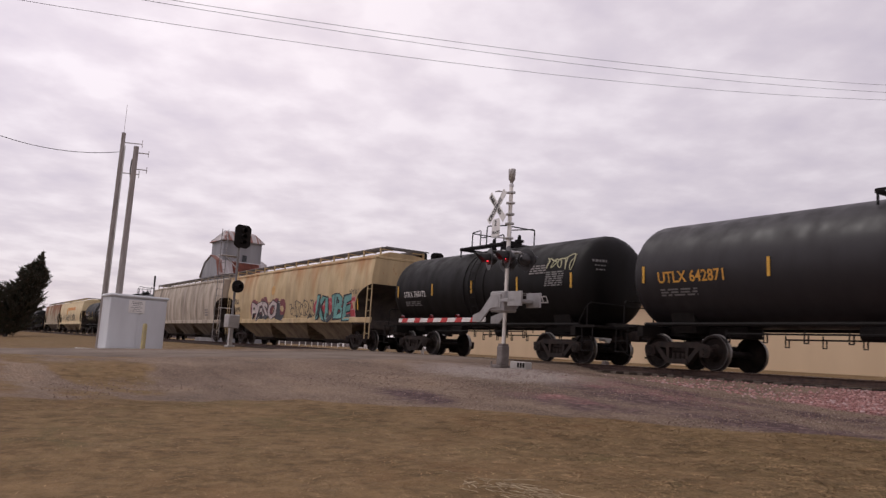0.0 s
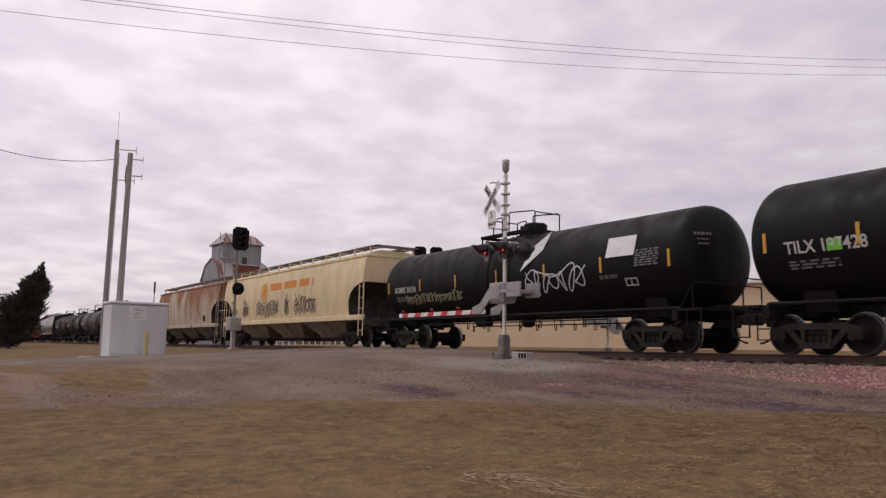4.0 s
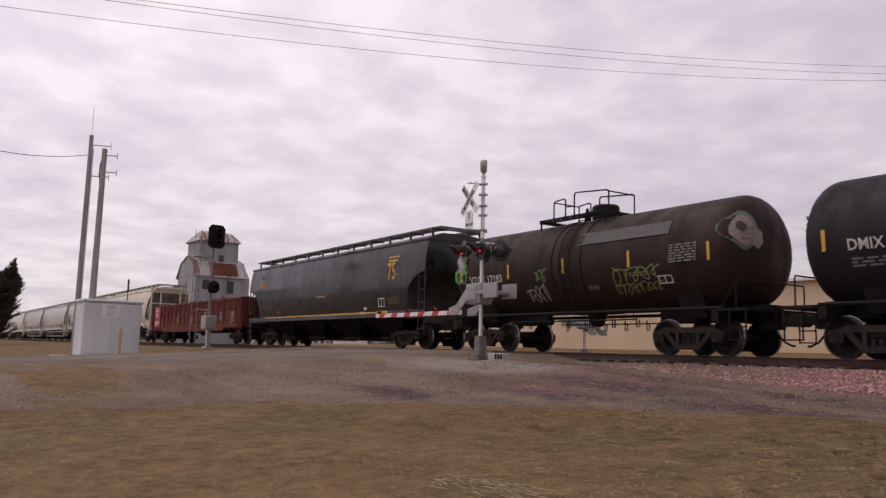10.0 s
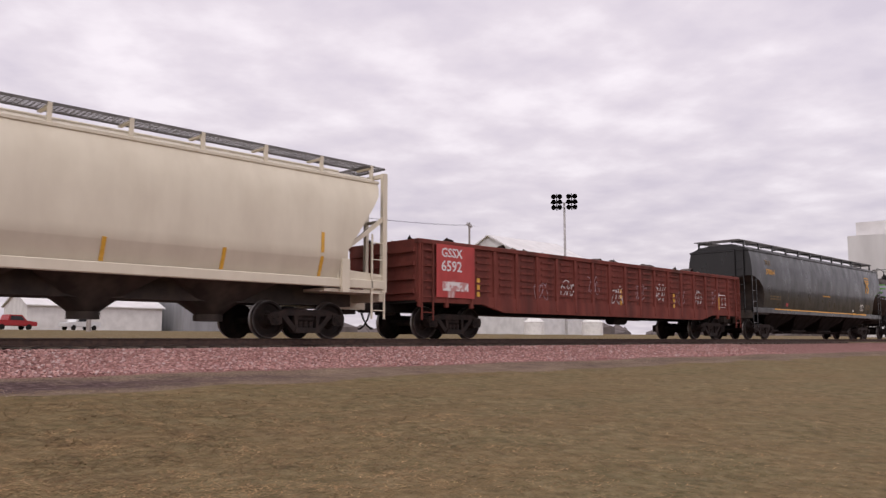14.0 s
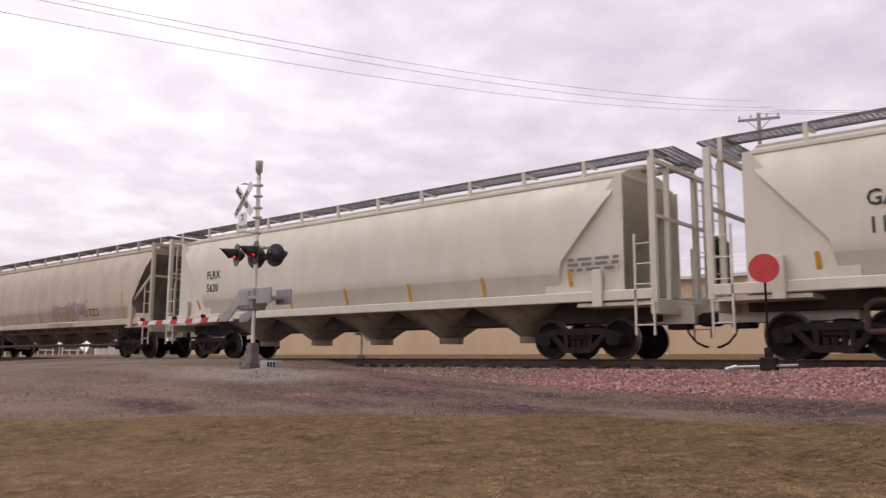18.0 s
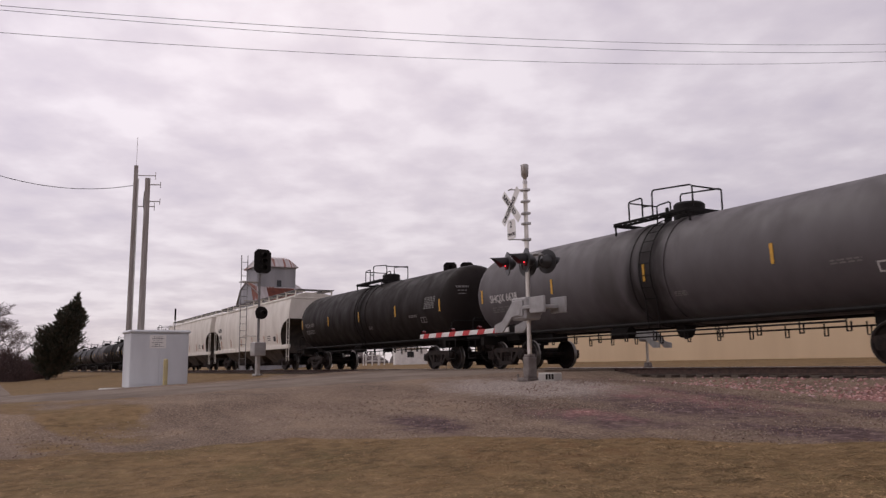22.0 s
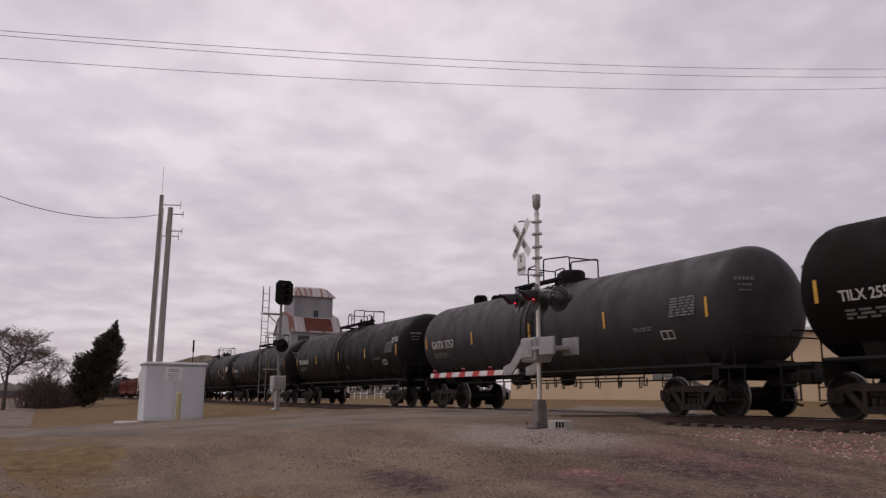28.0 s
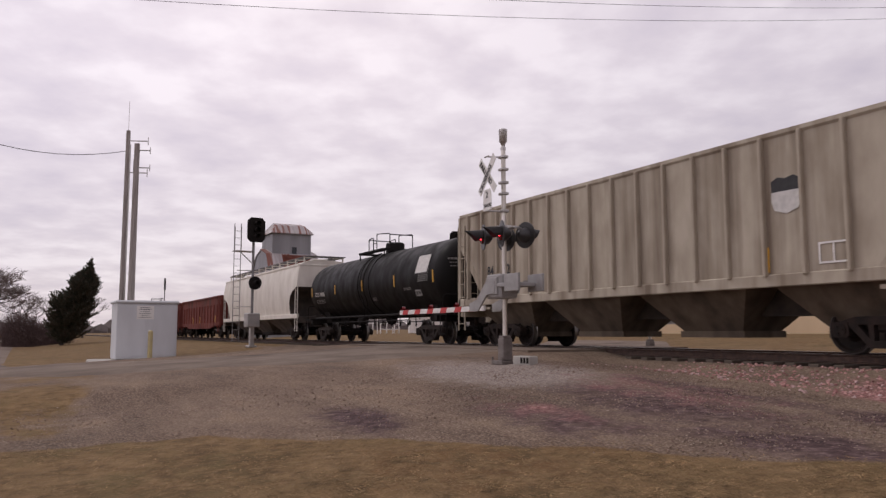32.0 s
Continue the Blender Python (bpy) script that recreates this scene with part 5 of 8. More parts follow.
def bars(car, x, z, rows, w, h, material, gap=1.7, seed=1):
    """Small print that is too fine to read."""
    rr = random.Random(seed)
    bm = bmesh.new()
    for k in range(rows):
        u = 0.0
        while u < w:
            d = rr.uniform(0.1, 0.32) * w
            box(bm, u, min(w, u + d), -0.002, 0.002, -k * h * gap, -k * h * gap + h)
            u += d + 0.07 * w
    ob = part("small_print", bm, material, car, at=on_side(car, x, z))
    tagged(ob, kind="stuff")
    return ob


def panel(car, x, z, w, h, material, name="placard", label=""):
    bm = bmesh.new()
    box(bm, -w / 2, w / 2, -0.004, 0.004, -h / 2, h / 2)
    return part(name, bm, material, car, label, at=on_side(car, x, z))


def frame_plate(car, x, z, w, h, material):
    """A stencilled square outline with a divided middle."""
    bm = bmesh.new()
    t = 0.035
    for a, b, c, d in ((-w / 2, w / 2, h / 2 - t, h / 2), (-w / 2, w / 2, -h / 2, -h / 2 + t), (-w / 2, -w / 2 + t, -h / 2, h / 2), (w / 2 - t, w / 2, -h / 2, h / 2), (-t / 2, t / 2, -h / 2, h / 2)):
        box(bm, a, b, -0.003, 0.003, c, d)
    return part("stencil", bm, material, car, at=on_side(car, x, z))


STROKES = (
    ((0.92, 0.86), (0.5, 1.0), (0.12, 0.8), (0.3, 0.58), (0.72, 0.45), (0.88, 0.2), (0.5, 0.0), (0.06, 0.14)),
    ((0.5, 1.0), (0.1, 0.8), (0.02, 0.4), (0.3, 0.02), (0.75, 0.06), (0.98, 0.5), (0.8, 0.92), (0.5, 1.0)),
    ((0.0, 0.0), (0.18, 0.55), (0.42, 1.0), (0.62, 0.6), (0.9, -0.05), (1.15, 0.1)),
    ((0.02, 0.95), (0.12, 0.1), (0.45, 0.5), (0.7, 0.02), (0.98, 1.0), (1.1, 1.08)),
    ((0.95, 1.0), (0.2, 0.9), (0.05, 0.5), (0.7, 0.52), (0.1, 0.45), (0.15, 0.05), (0.95, 0.0)),
    ((0.1, 0.0), (0.14, 1.0), (0.8, 0.85), (0.7, 0.5), (0.2, 0.45), (0.9, 0.0), (1.15, -0.1)),
)


def graffiti(car, x0, x1, z0, z1, fill, outline, n=5, seed=1, lean=0.15):
    """Fat interlocking spray strokes with an outline, too stylised to read, following the car's side."""
    w, h = (x1 - x0) / n, z1 - z0
    for mat_, grow, lift, nm in ((outline, 0.045, 0.006, "graffiti_outline"), (fill, 0.0, 0.011, "graffiti_fill")):
        rr = random.Random(seed)
        bm = bmesh.new()
        layer = 0

        def ribbon(pts, t):
            lifted = lift + 0.0003 * layer

            def vert(x, z):
                return bm.verts.new((x, -SIDES[car.name](z)[0] - lifted, z))
            fine = []
            m = len(pts)
            for i in range(m - 1):
                p0, p1, p2, p3 = (Vector(pts[max(0, min(m - 1, i + k))]) for k in (-1, 0, 1, 2))
                for s in range(4):
                    u = s / 4
                    fine.append(0.5 * (2 * p1 + (p2 - p0) * u + (2 * p0 - 5 * p1 + 4 * p2 - p3) * u * u + (3 * p1 - p0 - 3 * p2 + p3) * u ** 3))
            fine.append(Vector(pts[-1]))
            prev = None
            for i, p in enumerate(fine):
                d = fine[min(i + 1, len(fine) - 1)] - fine[max(i - 1, 0)]
                d = d.normalized() if d.length > 1e-6 else Vector((1, 0))
                o = Vector((-d.y, d.x)) * (t * (0.8 + 0.35 * math.sin(i * 0.5 + seed)) + grow)
                e = d * grow if i == len(fine) - 1 else -d * grow if i == 0 else Vector((0, 0))
                row = (vert(p.x - o.x + e.x, p.y - o.y + e.y), vert(p.x + o.x + e.x, p.y + o.y + e.y))
                if prev:
                    bm.faces.new((prev[0], row[0], row[1], prev[1]))
                prev = row
        for k in range(n):
            st = STROKES[rr.randrange(len(STROKES))]
            dz, sc, sk = rr.uniform(-0.06, 0.06) * h, rr.uniform(0.86, 1.08), rr.uniform(-lean, lean + 0.2)
            t = min(0.13 * w + 0.03 * h, 0.17 * h)
            pts = [(x0 + (k + 0.02 + 0.95 * px + sk * pz * 0.5) * w, z0 + dz + 0.12 * h + pz * sc * 0.76 * h) for px, pz in st]
            ribbon(pts, t)
            layer += 1
            if rr.random() < 0.6:
                a = rr.uniform(0, 0.6)
                ribbon([(x0 + (k + a) * w, z0 + rr.uniform(0, 0.3) * h), (x0 + (k + a + 0.3) * w, z0 + rr.uniform(0.3, 0.6) * h), (x0 + (k + a + 0.5) * w, z0 + rr.uniform(0.7, 1.0) * h)], t * 0.8)
                layer += 1
        part(nm, bm, mat_, car)


def scrawl(car, x0, x1, z, h, material, seed=1, width=0.035):
    """A thin sprayed scribble in loops, like hasty handwriting."""
    rr = random.Random(seed)
    bm = bmesh.new()
    turns = max(3, int((x1 - x0) / (0.3 * h + 0.1)))
    m = turns * 16
    wide, p0, p1 = min(0.42 * h, (x1 - x0) / turns), rr.uniform(0, 6), rr.uniform(0, 6)
    tall = [rr.uniform(0.45, 1.0) for _ in range(turns + 2)]
    lean = [rr.uniform(-0.2, 0.45) for _ in range(turns + 2)]
    pts = []
    for i in range(m + 1):
        k, u = divmod(i / 16, 1.0)
        k = int(k)
        a_ = tall[k] + (tall[k + 1] - tall[k]) * u
        e_ = lean[k] + (lean[k + 1] - lean[k]) * u
        ph = 2 * math.pi * i / 16
        zz = 0.5 * h * a_ * (math.cos(ph) + 0.35 * math.cos(2.1 * ph + p0))
        pts.append(Vector((x0 + (x1 - x0) * i / m + wide * (math.sin(ph) + 0.4 * math.sin(1.7 * ph + p1)) * 0.6 + e_ * zz, z + zz)))
    prev = None
    for i, p in enumerate(pts):
        d = (pts[min(i + 1, len(pts) - 1)] - pts[max(i - 1, 0)]).normalized()
        o = Vector((-d.y, d.x)) * width * 0.6
        row = [bm.verts.new((q.x, -SIDES[car.name](q.y)[0] - 0.012 - 0.0001 * i, q.y)) for q in (p - o, p + o)]
        if prev:
            bm.faces.new((prev[0], row[0], row[1], prev[1]))
        prev = row
    part("spray_scrawl", bm, material, car)


def tag_on_end(car, half, R, zc, fill, outline, end=-1, k=1.0):
    """A bubble of spray paint that wraps from the shell on to its rounded end."""
    for mat_, grow, lift, nm in ((outline, 0.09, 0.012, "graffiti_outline"), (fill, 0.0, 0.035, "graffiti_fill")):
        bm = bmesh.new()
        for cx, cz, r in ((0.2 * k, 0.12 * k, 0.2 * k), (0.34 * k, 0.34 * k, 0.24 * k), (0.5 * k, 0.05 * k, 0.28 * k), (0.72 * k, 0.24 * k, 0.2 * k), (0.8 * k, 0.0, 0.14 * k), (0.3 * k, -0.14 * k, 0.2 * k)):
            vs = []
            for i in range(18):
                a = 2 * math.pi * i / 18
                rr2 = (r + grow) * (1 + 0.12 * math.sin(5 * a + cx * 9))
                x, z = cx + rr2 * math.cos(a), cz + rr2 * math.sin(a)
                u = min(1.0, max(0.02, x / 0.62))
                rad = R * math.sin(math.acos(1 - u)) ** 0.62 + lift
                vs.append(bm.verts.new((end * (half - x), -math.sqrt(max(0.04, rad * rad - z * z)), zc + z)))
            mid = bm.verts.new(sum((v.co for v in vs), Vector()) / 18 + Vector((0, -0.02, 0)))
            for i in range(18):
                bm.faces.new((vs[i], vs[(i + 1) % 18], mid))
        part(nm, bm, mat_, car)


def head_bubble(car, half, R, zc, y0, z0, r, lift, material):
    """A round sprayed blot on the domed end of a tank."""
    bm = bmesh.new()

    def on_head(y, z):
        s = min(0.999, math.hypot(y, z) / R) ** (1 / 0.62)
        return bm.verts.new((half - 0.62 * (1 - math.sqrt(1 - s * s)) + lift, y - 0.3 * lift, zc + z))
    mid = on_head(y0, z0)
    ring = None
    for k in (0.5, 1.0):
        turn = [on_head(y0 + k * r * (1 + 0.1 * math.sin(3 * a + 9 * r)) * math.cos(a), z0 + k * r * (1 + 0.1 * math.sin(4 * a + 5 * r)) * math.sin(a)) for a in (math.pi * i / 12 for i in range(24))]
        for i in range(24):
            j = (i + 1) % 24
            bm.faces.new((turn[i], turn[j], mid) if ring is None else (turn[i], turn[j], ring[j], ring[i]))
        ring = turn
    return part("graffiti_fill", bm, material, car)


def painted_word(car, text, x0, x1, z0, z1, fill, outline, lean=0.12, proud=0.0):
    """A fat sprayed word: filled letters over a wider outline, wrapped on the car's side."""
    for mat_, fat, lift, nm in ((outline, 0.085, 0.020, "graffiti_outline"), (fill, 0.04, 0.026, "graffiti_fill")):
        cu = bpy.data.curves.new(nm, "FONT")
        cu.body, cu.size, cu.offset, cu.resolution_u, cu.shear = text, 1.0, fat, 2, lean
        ob = bpy.data.objects.new(nm, cu)
        me = bpy.data.meshes.new_from_object(ob)
        bpy.data.objects.remove(ob)
        bpy.data.curves.remove(cu)
        if fat > 0.03:
            spread = [(v.co.x, v.co.y) for v in me.vertices]
            lo, hi = min(p[0] for p in spread), max(p[0] for p in spread)
            SIZES[text] = (lo + 0.04, hi - 0.04)
        lo, hi = SIZES[text]
        for v in me.vertices:
            x = x0 + (v.co.x - lo) / (hi - lo) * (x1 - x0)
            x += 0.05 * math.sin(v.co.y * 7 + x * 2)
            z = z0 + v.co.y / 0.72 * (z1 - z0) + 0.08 * math.sin(x * 3.1)
            y, ph = SIDES[car.name](z)
            v.co = (x, -y - lift - proud, z)
        me.materials.clear()
        me.materials.append(mat_)
        ob = new(nm, me)
        ob.parent = car


SIZES = {}


# ---- the train, car by car from the front ----
P_BLACK = car_paint("black_tank_paint", (0.0065, 0.006, 0.0058), (0.017, 0.014, 0.0125), rough=0.5, streak=0.2, spec=0.13)
P_BLACK2 = car_paint("dusty_black_paint", (0.0065, 0.0055, 0.005), (0.017, 0.0125, 0.010), rough=0.65, streak=0.22, spec=0.07)
P_GLOSS = car_paint("gloss_black_paint", (0.006, 0.0055, 0.0053), (0.011, 0.0095, 0.0085), rough=0.32, streak=0.2, spec=0.3, coat=0.4)
P_GREY = car_paint("grey_tank_paint", (0.064, 0.058, 0.0595), (0.04, 0.035, 0.0345), rough=0.55, streak=0.14, spec=0.25)
P_SMOKE = car_paint("smoky_black_paint", (0.024, 0.0215, 0.0228), (0.014, 0.012, 0.0122), rough=0.45, streak=0.2, spec=0.3, spills=((0.3, 0.8, (0.007, 0.006, 0.006), 0.95),))
P_SPILT = car_paint("spill_stained_grey_paint", (0.11, 0.10, 0.102), (0.075, 0.067, 0.065), rough=0.55, streak=0.14, spec=0.25, spills=((0.0, 1.1, (0.018, 0.014, 0.013), 0.92), (-1.6, 0.7, (0.05, 0.042, 0.04), 0.6)))
P_ASH = car_paint("ash_grey_paint", (0.046, 0.041, 0.0415), (0.026, 0.0225, 0.0225), rough=0.55, streak=0.15, spec=0.22, spills=((0.0, 0.6, (0.012, 0.0095, 0.009), 0.85),))
P_UMBER = car_paint("brown_black_paint", (0.016, 0.0115, 0.0098), (0.009, 0.007, 0.0062), rough=0.6, streak=0.2, spec=0.15, spills=((0.1, 0.9, (0.011, 0.008, 0.007), 0.8),))
P_CHALK = car_paint("pale_stained_black_paint", (0.0065, 0.006, 0.0058), (0.015, 0.0125, 0.0115), rough=0.5, streak=0.2, spec=0.13, spills=((-0.2, 0.7, (0.045, 0.04, 0.037), 0.75),))
P_DGREY = car_paint("dark_grey_paint", (0.021, 0.0188, 0.0193), (0.013, 0.0113, 0.0113), rough=0.6, streak=0.18, spec=0.18)
P_BROWN = car_paint("brown_tank_paint", (0.034, 0.019, 0.013), (0.014, 0.0095, 0.008), rust=(0.06, 0.027, 0.017), rust_amount=0.25, rough=0.6, spec=0.2)
P_RUSSET = car_paint("russet_tank_paint", (0.030, 0.0155, 0.0105), (0.012, 0.008, 0.007), rust=(0.05, 0.021, 0.013), rust_amount=0.2, rough=0.6, streak=0.35, spec=0.15, spills=((0.2, 1.5, (0.008, 0.0065, 0.006), 0.95),))
P_TAN = car_paint("tan_hopper_paint", (0.56, 0.425, 0.23), (0.25, 0.18, 0.105), rust=(0.40, 0.20, 0.07), rust_amount=0.1, rough=0.6)
P_TAN2 = car_paint("pale_yellow_paint", (0.74, 0.60, 0.35), (0.45, 0.36, 0.22), rough=0.6, streak=0.35)
P_OFFW = car_paint("dirty_white_paint", (0.49, 0.42, 0.335), (0.125, 0.097, 0.073), rough=0.65, streak=0.85)
P_RUSTY = car_paint("rusted_grey_paint", (0.50, 0.43, 0.31), (0.28, 0.22, 0.15), rust=(0.235, 0.082, 0.026), rust_amount=0.66, rough=0.7, streak=0.7)
P_DWHITE = car_paint("dull_white_paint", (0.60, 0.55, 0.485), (0.44, 0.39, 0.33), rough=0.5, streak=0.25)
P_CREAM = car_paint("cream_hopper_paint", (0.62, 0.56, 0.445), (0.46, 0.40, 0.31), rough=0.5, streak=0.25)
P_GACX = car_paint("ivory_hopper_paint", (0.63, 0.595, 0.49), (0.50, 0.45, 0.36), rough=0.45, streak=0.2)
P_LGREY = car_paint("light_grey_paint", (0.53, 0.51, 0.465), (0.385, 0.365, 0.33), rough=0.45, streak=0.22)
P_WHITE = car_paint("white_hopper_paint", (0.70, 0.66, 0.59), (0.45, 0.41, 0.35), rough=0.5, streak=0.3)
P_UP = car_paint("grey_tan_paint", (0.46, 0.405, 0.32), (0.15, 0.11, 0.075), rough=0.75, streak=0.9)
P_RED = car_paint("oxide_red_paint", (0.165, 0.04, 0.03), (0.06, 0.022, 0.018), rust=(0.07, 0.03, 0.023), rust_amount=0.35, rough=0.8, streak=0.7, spec=0.25)
P_BROWNISH = car_paint("brown_white_paint", (0.52, 0.45, 0.36), (0.34, 0.27, 0.2), rough=0.6, streak=0.3)
# bay tones under the cars; UNDER and UNDER_GREY deepened to hold the shade there
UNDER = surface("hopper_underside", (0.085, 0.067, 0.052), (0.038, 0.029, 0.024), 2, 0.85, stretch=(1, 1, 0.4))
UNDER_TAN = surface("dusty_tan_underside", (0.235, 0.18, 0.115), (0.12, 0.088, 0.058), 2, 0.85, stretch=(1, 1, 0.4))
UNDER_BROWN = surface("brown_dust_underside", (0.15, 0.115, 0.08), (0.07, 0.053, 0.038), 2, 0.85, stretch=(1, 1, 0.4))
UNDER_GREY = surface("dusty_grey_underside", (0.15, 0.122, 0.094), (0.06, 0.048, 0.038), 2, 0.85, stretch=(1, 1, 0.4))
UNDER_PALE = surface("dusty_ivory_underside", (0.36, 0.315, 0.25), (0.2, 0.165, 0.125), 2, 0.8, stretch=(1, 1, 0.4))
SCRAP = surface("scrap_metal", (0.04, 0.03, 0.028), (0.10, 0.07, 0.06), 3, 0.9, bump=0.6)
INK_W = plain("white_stencil", (0.62, 0.60, 0.57), 0.7)
INK_B = plain("black_stencil", (0.03, 0.03, 0.032), 0.7)
INK_Y = plain("yellow_stencil", (0.70, 0.36, 0.06), 0.6)
INK_D = plain("dull_white_stencil", (0.17, 0.16, 0.152), 0.7)
INK_G = plain("grey_stencil", (0.2, 0.18, 0.17), 0.7)
S_TEAL = plain("teal_spray", (0.10, 0.42, 0.38), 0.6)
S_PINK = plain("pink_spray", (0.55, 0.27, 0.28), 0.6)
S_BLUE = plain("blue_spray", (0.10, 0.22, 0.42), 0.6)
S_LBLUE = plain("pale_blue_spray", (0.30, 0.45, 0.60), 0.6)
S_GREEN = plain("green_spray", (0.12, 0.34, 0.06), 0.6)
S_LIME = plain("lime_spray", (0.30, 0.37, 0.10), 0.6)
S_BLK = plain("black_spray", (0.035, 0.035, 0.04), 0.7)
S_WHT = plain("white_spray", (0.68, 0.66, 0.66), 0.7)
S_RED = plain("red_spray", (0.45, 0.06, 0.07), 0.6)
S_OLIVE = plain("olive_spray", (0.36, 0.34, 0.20), 0.7)
S_MAUVE = plain("mauve_spray", (0.34, 0.22, 0.24), 0.7)
ORANGE = plain("orange_emblem", (0.75, 0.28, 0.04), 0.6)
NAVY = plain("navy_emblem", (0.05, 0.06, 0.17), 0.6)

CARS = []


def couple(car, rear, front):
    """Sets a car between two coupling lines, given where they are when the clip is 12 s old."""
    CARS.append((car, (rear + front) / 2 - SPEED * 12))
    return car


def blob(car, x, z, r, material, name="emblem"):
    bm = bmesh.new()
    vs = []
    for i in range(20):
        a = 2 * math.pi * i / 20
        zz = z + r * math.sin(a)
        y, ph = SIDES[car.name](zz)
        vs.append(bm.verts.new((x + r * math.cos(a), -y - 0.012, zz)))
    bm.faces.new(vs)
    return part(name, bm, material, car)


def head_print(c, half, seed):
    """Small stencilled lines on the near shoulder of both heads."""
    rr = random.Random(seed + 50)
    R = 1.45
    for s in (-1, 1):
        bm = bmesh.new()
        for k, (w, h) in enumerate(((0.5, 0.075), (0.34, 0.04), (0.3, 0.04))):
            u = -w / 2
            while u < w / 2:
                d = rr.uniform(0.05, 0.12)
                box(bm, u, min(w / 2, u + d), -0.002, 0.002, -k * 0.13, -k * 0.13 + h)
                u += d + 0.03
        # rests on the dished end, where it faces half sideways
        a, b = 0.62, math.radians(33)
        q = math.sin(a) ** 0.62
        ob = part("small_print", bm, INK_D, c, at=Matrix.Translation((s * (half - 0.62 * (1 - math.cos(a)) + 0.03), -R * q * math.cos(b) - 0.03, 2.5 + R * q * math.sin(b))) @ Matrix.Rotation(s * math.radians(66), 4, "Z") @ Matrix.Rotation(math.radians(-10), 4, "X"))
        tagged(ob, kind="stuff")


def tank_text(c, L, text, size=0.36, seed=1, ink=INK_W, z=2.24):
    half = L / 2 - 0.72
    mark(c, text, -half + 1.25, z, size, ink)
    bars(c, -half + 1.3, z - 0.2, 3, 1.2, 0.045, INK_D, seed=seed)
    bars(c, half - 1.95, z + 0.52, 7, 0.85, 0.042, INK_D, seed=seed + 3)
    bars(c, 0.9, z - 0.35, 3, 0.42, 0.03, INK_G, seed=seed + 5)
    bars(c, half - 3.4, z - 0.1, 2, 0.7, 0.035, INK_G, seed=seed + 6)
    head_print(c, half, seed)
    frame_plate(c, half - 2.2, z - 0.3, 0.46, 0.24, ink)


c = couple(tank_car(18.4, "long black tank car with yellow lettering and soot-dulled flanks", P_SMOKE, band=True, domes="two"), 220.9, 239.3)
tank_text(c, 18.4, "UTLX 642871", 0.42, 1, INK_Y)
c = couple(tank_car(13.6, "short black tank car with white lettering and chalky scrawls", P_BLACK, domes="two", band=True), 207.3, 220.9)
tank_text(c, 13.6, "STRX 760172", 0.33, 2)
bars(c, 3.3, 3.0, 4, 0.8, 0.05, INK_G, seed=33)
scrawl(c, 4.0, 5.4, 3.1, 0.5, S_OLIVE, 4)
c = couple(hopper_smooth(21.6, "tan three-bay covered hopper with spray-painted sides", P_TAN, UNDER_TAN, reflect=None), 185.7, 207.3)
mark(c, "TILX", -8.6, 2.42, 0.44, INK_B, 0.85)
mark(c, "641992", -8.6, 1.92, 0.44, INK_B, 0.85)
bars(c, -8.55, 1.72, 2, 1.0, 0.055, INK_G)
MAROON = plain("maroon_spray", (0.20, 0.045, 0.055), 0.6)
graffiti(c, -5.5, -0.1, 1.62, 2.6, MAROON, MAROON, 6, 21)
painted_word(c, "PESOL", -5.4, -0.3, 1.5, 2.4, plain("pale_pink_spray", (0.52, 0.44, 0.42), 0.6), S_BLK)
graffiti(c, 0.8, 3.8, 1.55, 2.35, P_TAN, S_BLK, 5, 9)
graffiti(c, 3.9, 8.5, 1.6, 2.4, S_RED, S_PINK, 6, 22)
painted_word(c, "KUBE", 4.2, 8.1, 1.42, 2.5, plain("dull_teal_spray", (0.14, 0.34, 0.31), 0.6), S_BLK)
scrawl(c, 7.9, 8.8, 2.6, 0.25, S_BLK, 24, 0.02)
blob(c, -1.9, 3.05, 0.28, plain("faded_sun_emblem", (0.58, 0.33, 0.10), 0.6))
panel(c, 8.76, 2.05, 0.1, 0.5, YELLOW, "reflector")
c = couple(hopper_smooth(21.6, "streaked off-white three-bay covered hopper", P_OFFW, UNDER_GREY), 164.1, 185.7)
mark(c, "TILX", -8.6, 2.42, 0.44, INK_G, 0.85)
mark(c, "648321", -8.6, 1.92, 0.44, INK_G, 0.85)
bars(c, -8.55, 1.72, 2, 1.0, 0.055, INK_G)
bars(c, 6.4, 2.1, 3, 0.8, 0.1, INK_G)
c = couple(tank_car(18.5, "long glossy black tank car with yellow reflector strips", P_BLACK, R=1.53, zc=2.62, band=True, reflect=8, domes="two"), 145.6, 164.1)
tank_text(c, 18.5, "TILX 197428", 0.4, 4)
panel(c, -6.1, 2.36, 0.34, 0.26, plain("green_placard", (0.2, 0.6, 0.05), 0.5))
panel(c, 2.1, 3.0, 0.9, 0.5, plain("yellow_placard", (0.6, 0.5, 0.08), 0.5))
panel(c, 6.4, 3.0, 1.3, 0.55, WHITE)
c = couple(tank_car(18.3, "long black tank car with a white lozenge emblem and chalk graffiti", P_BLACK, band=True, reflect=7), 127.3, 145.6)
tank_text(c, 18.3, "ADMX 30150", 0.34, 5)
bm = bmesh.new()
prism(bm, [(-0.5, -0.6), (0.35, 0.1), (0.5, 0.75), (-0.3, 0.2)], -0.004, 0.004)
part("emblem", bm, S_WHT, c, "white lozenge emblem", at=on_side(c, 2.0, 3.1))
panel(c, 5.9, 2.95, 1.1, 0.6, WHITE)
scrawl(c, 1.6, 4.4, 2.2, 0.9, S_WHT, 3)
scrawl(c, -6.4, -2.2, 1.95, 0.4, S_OLIVE, 8)
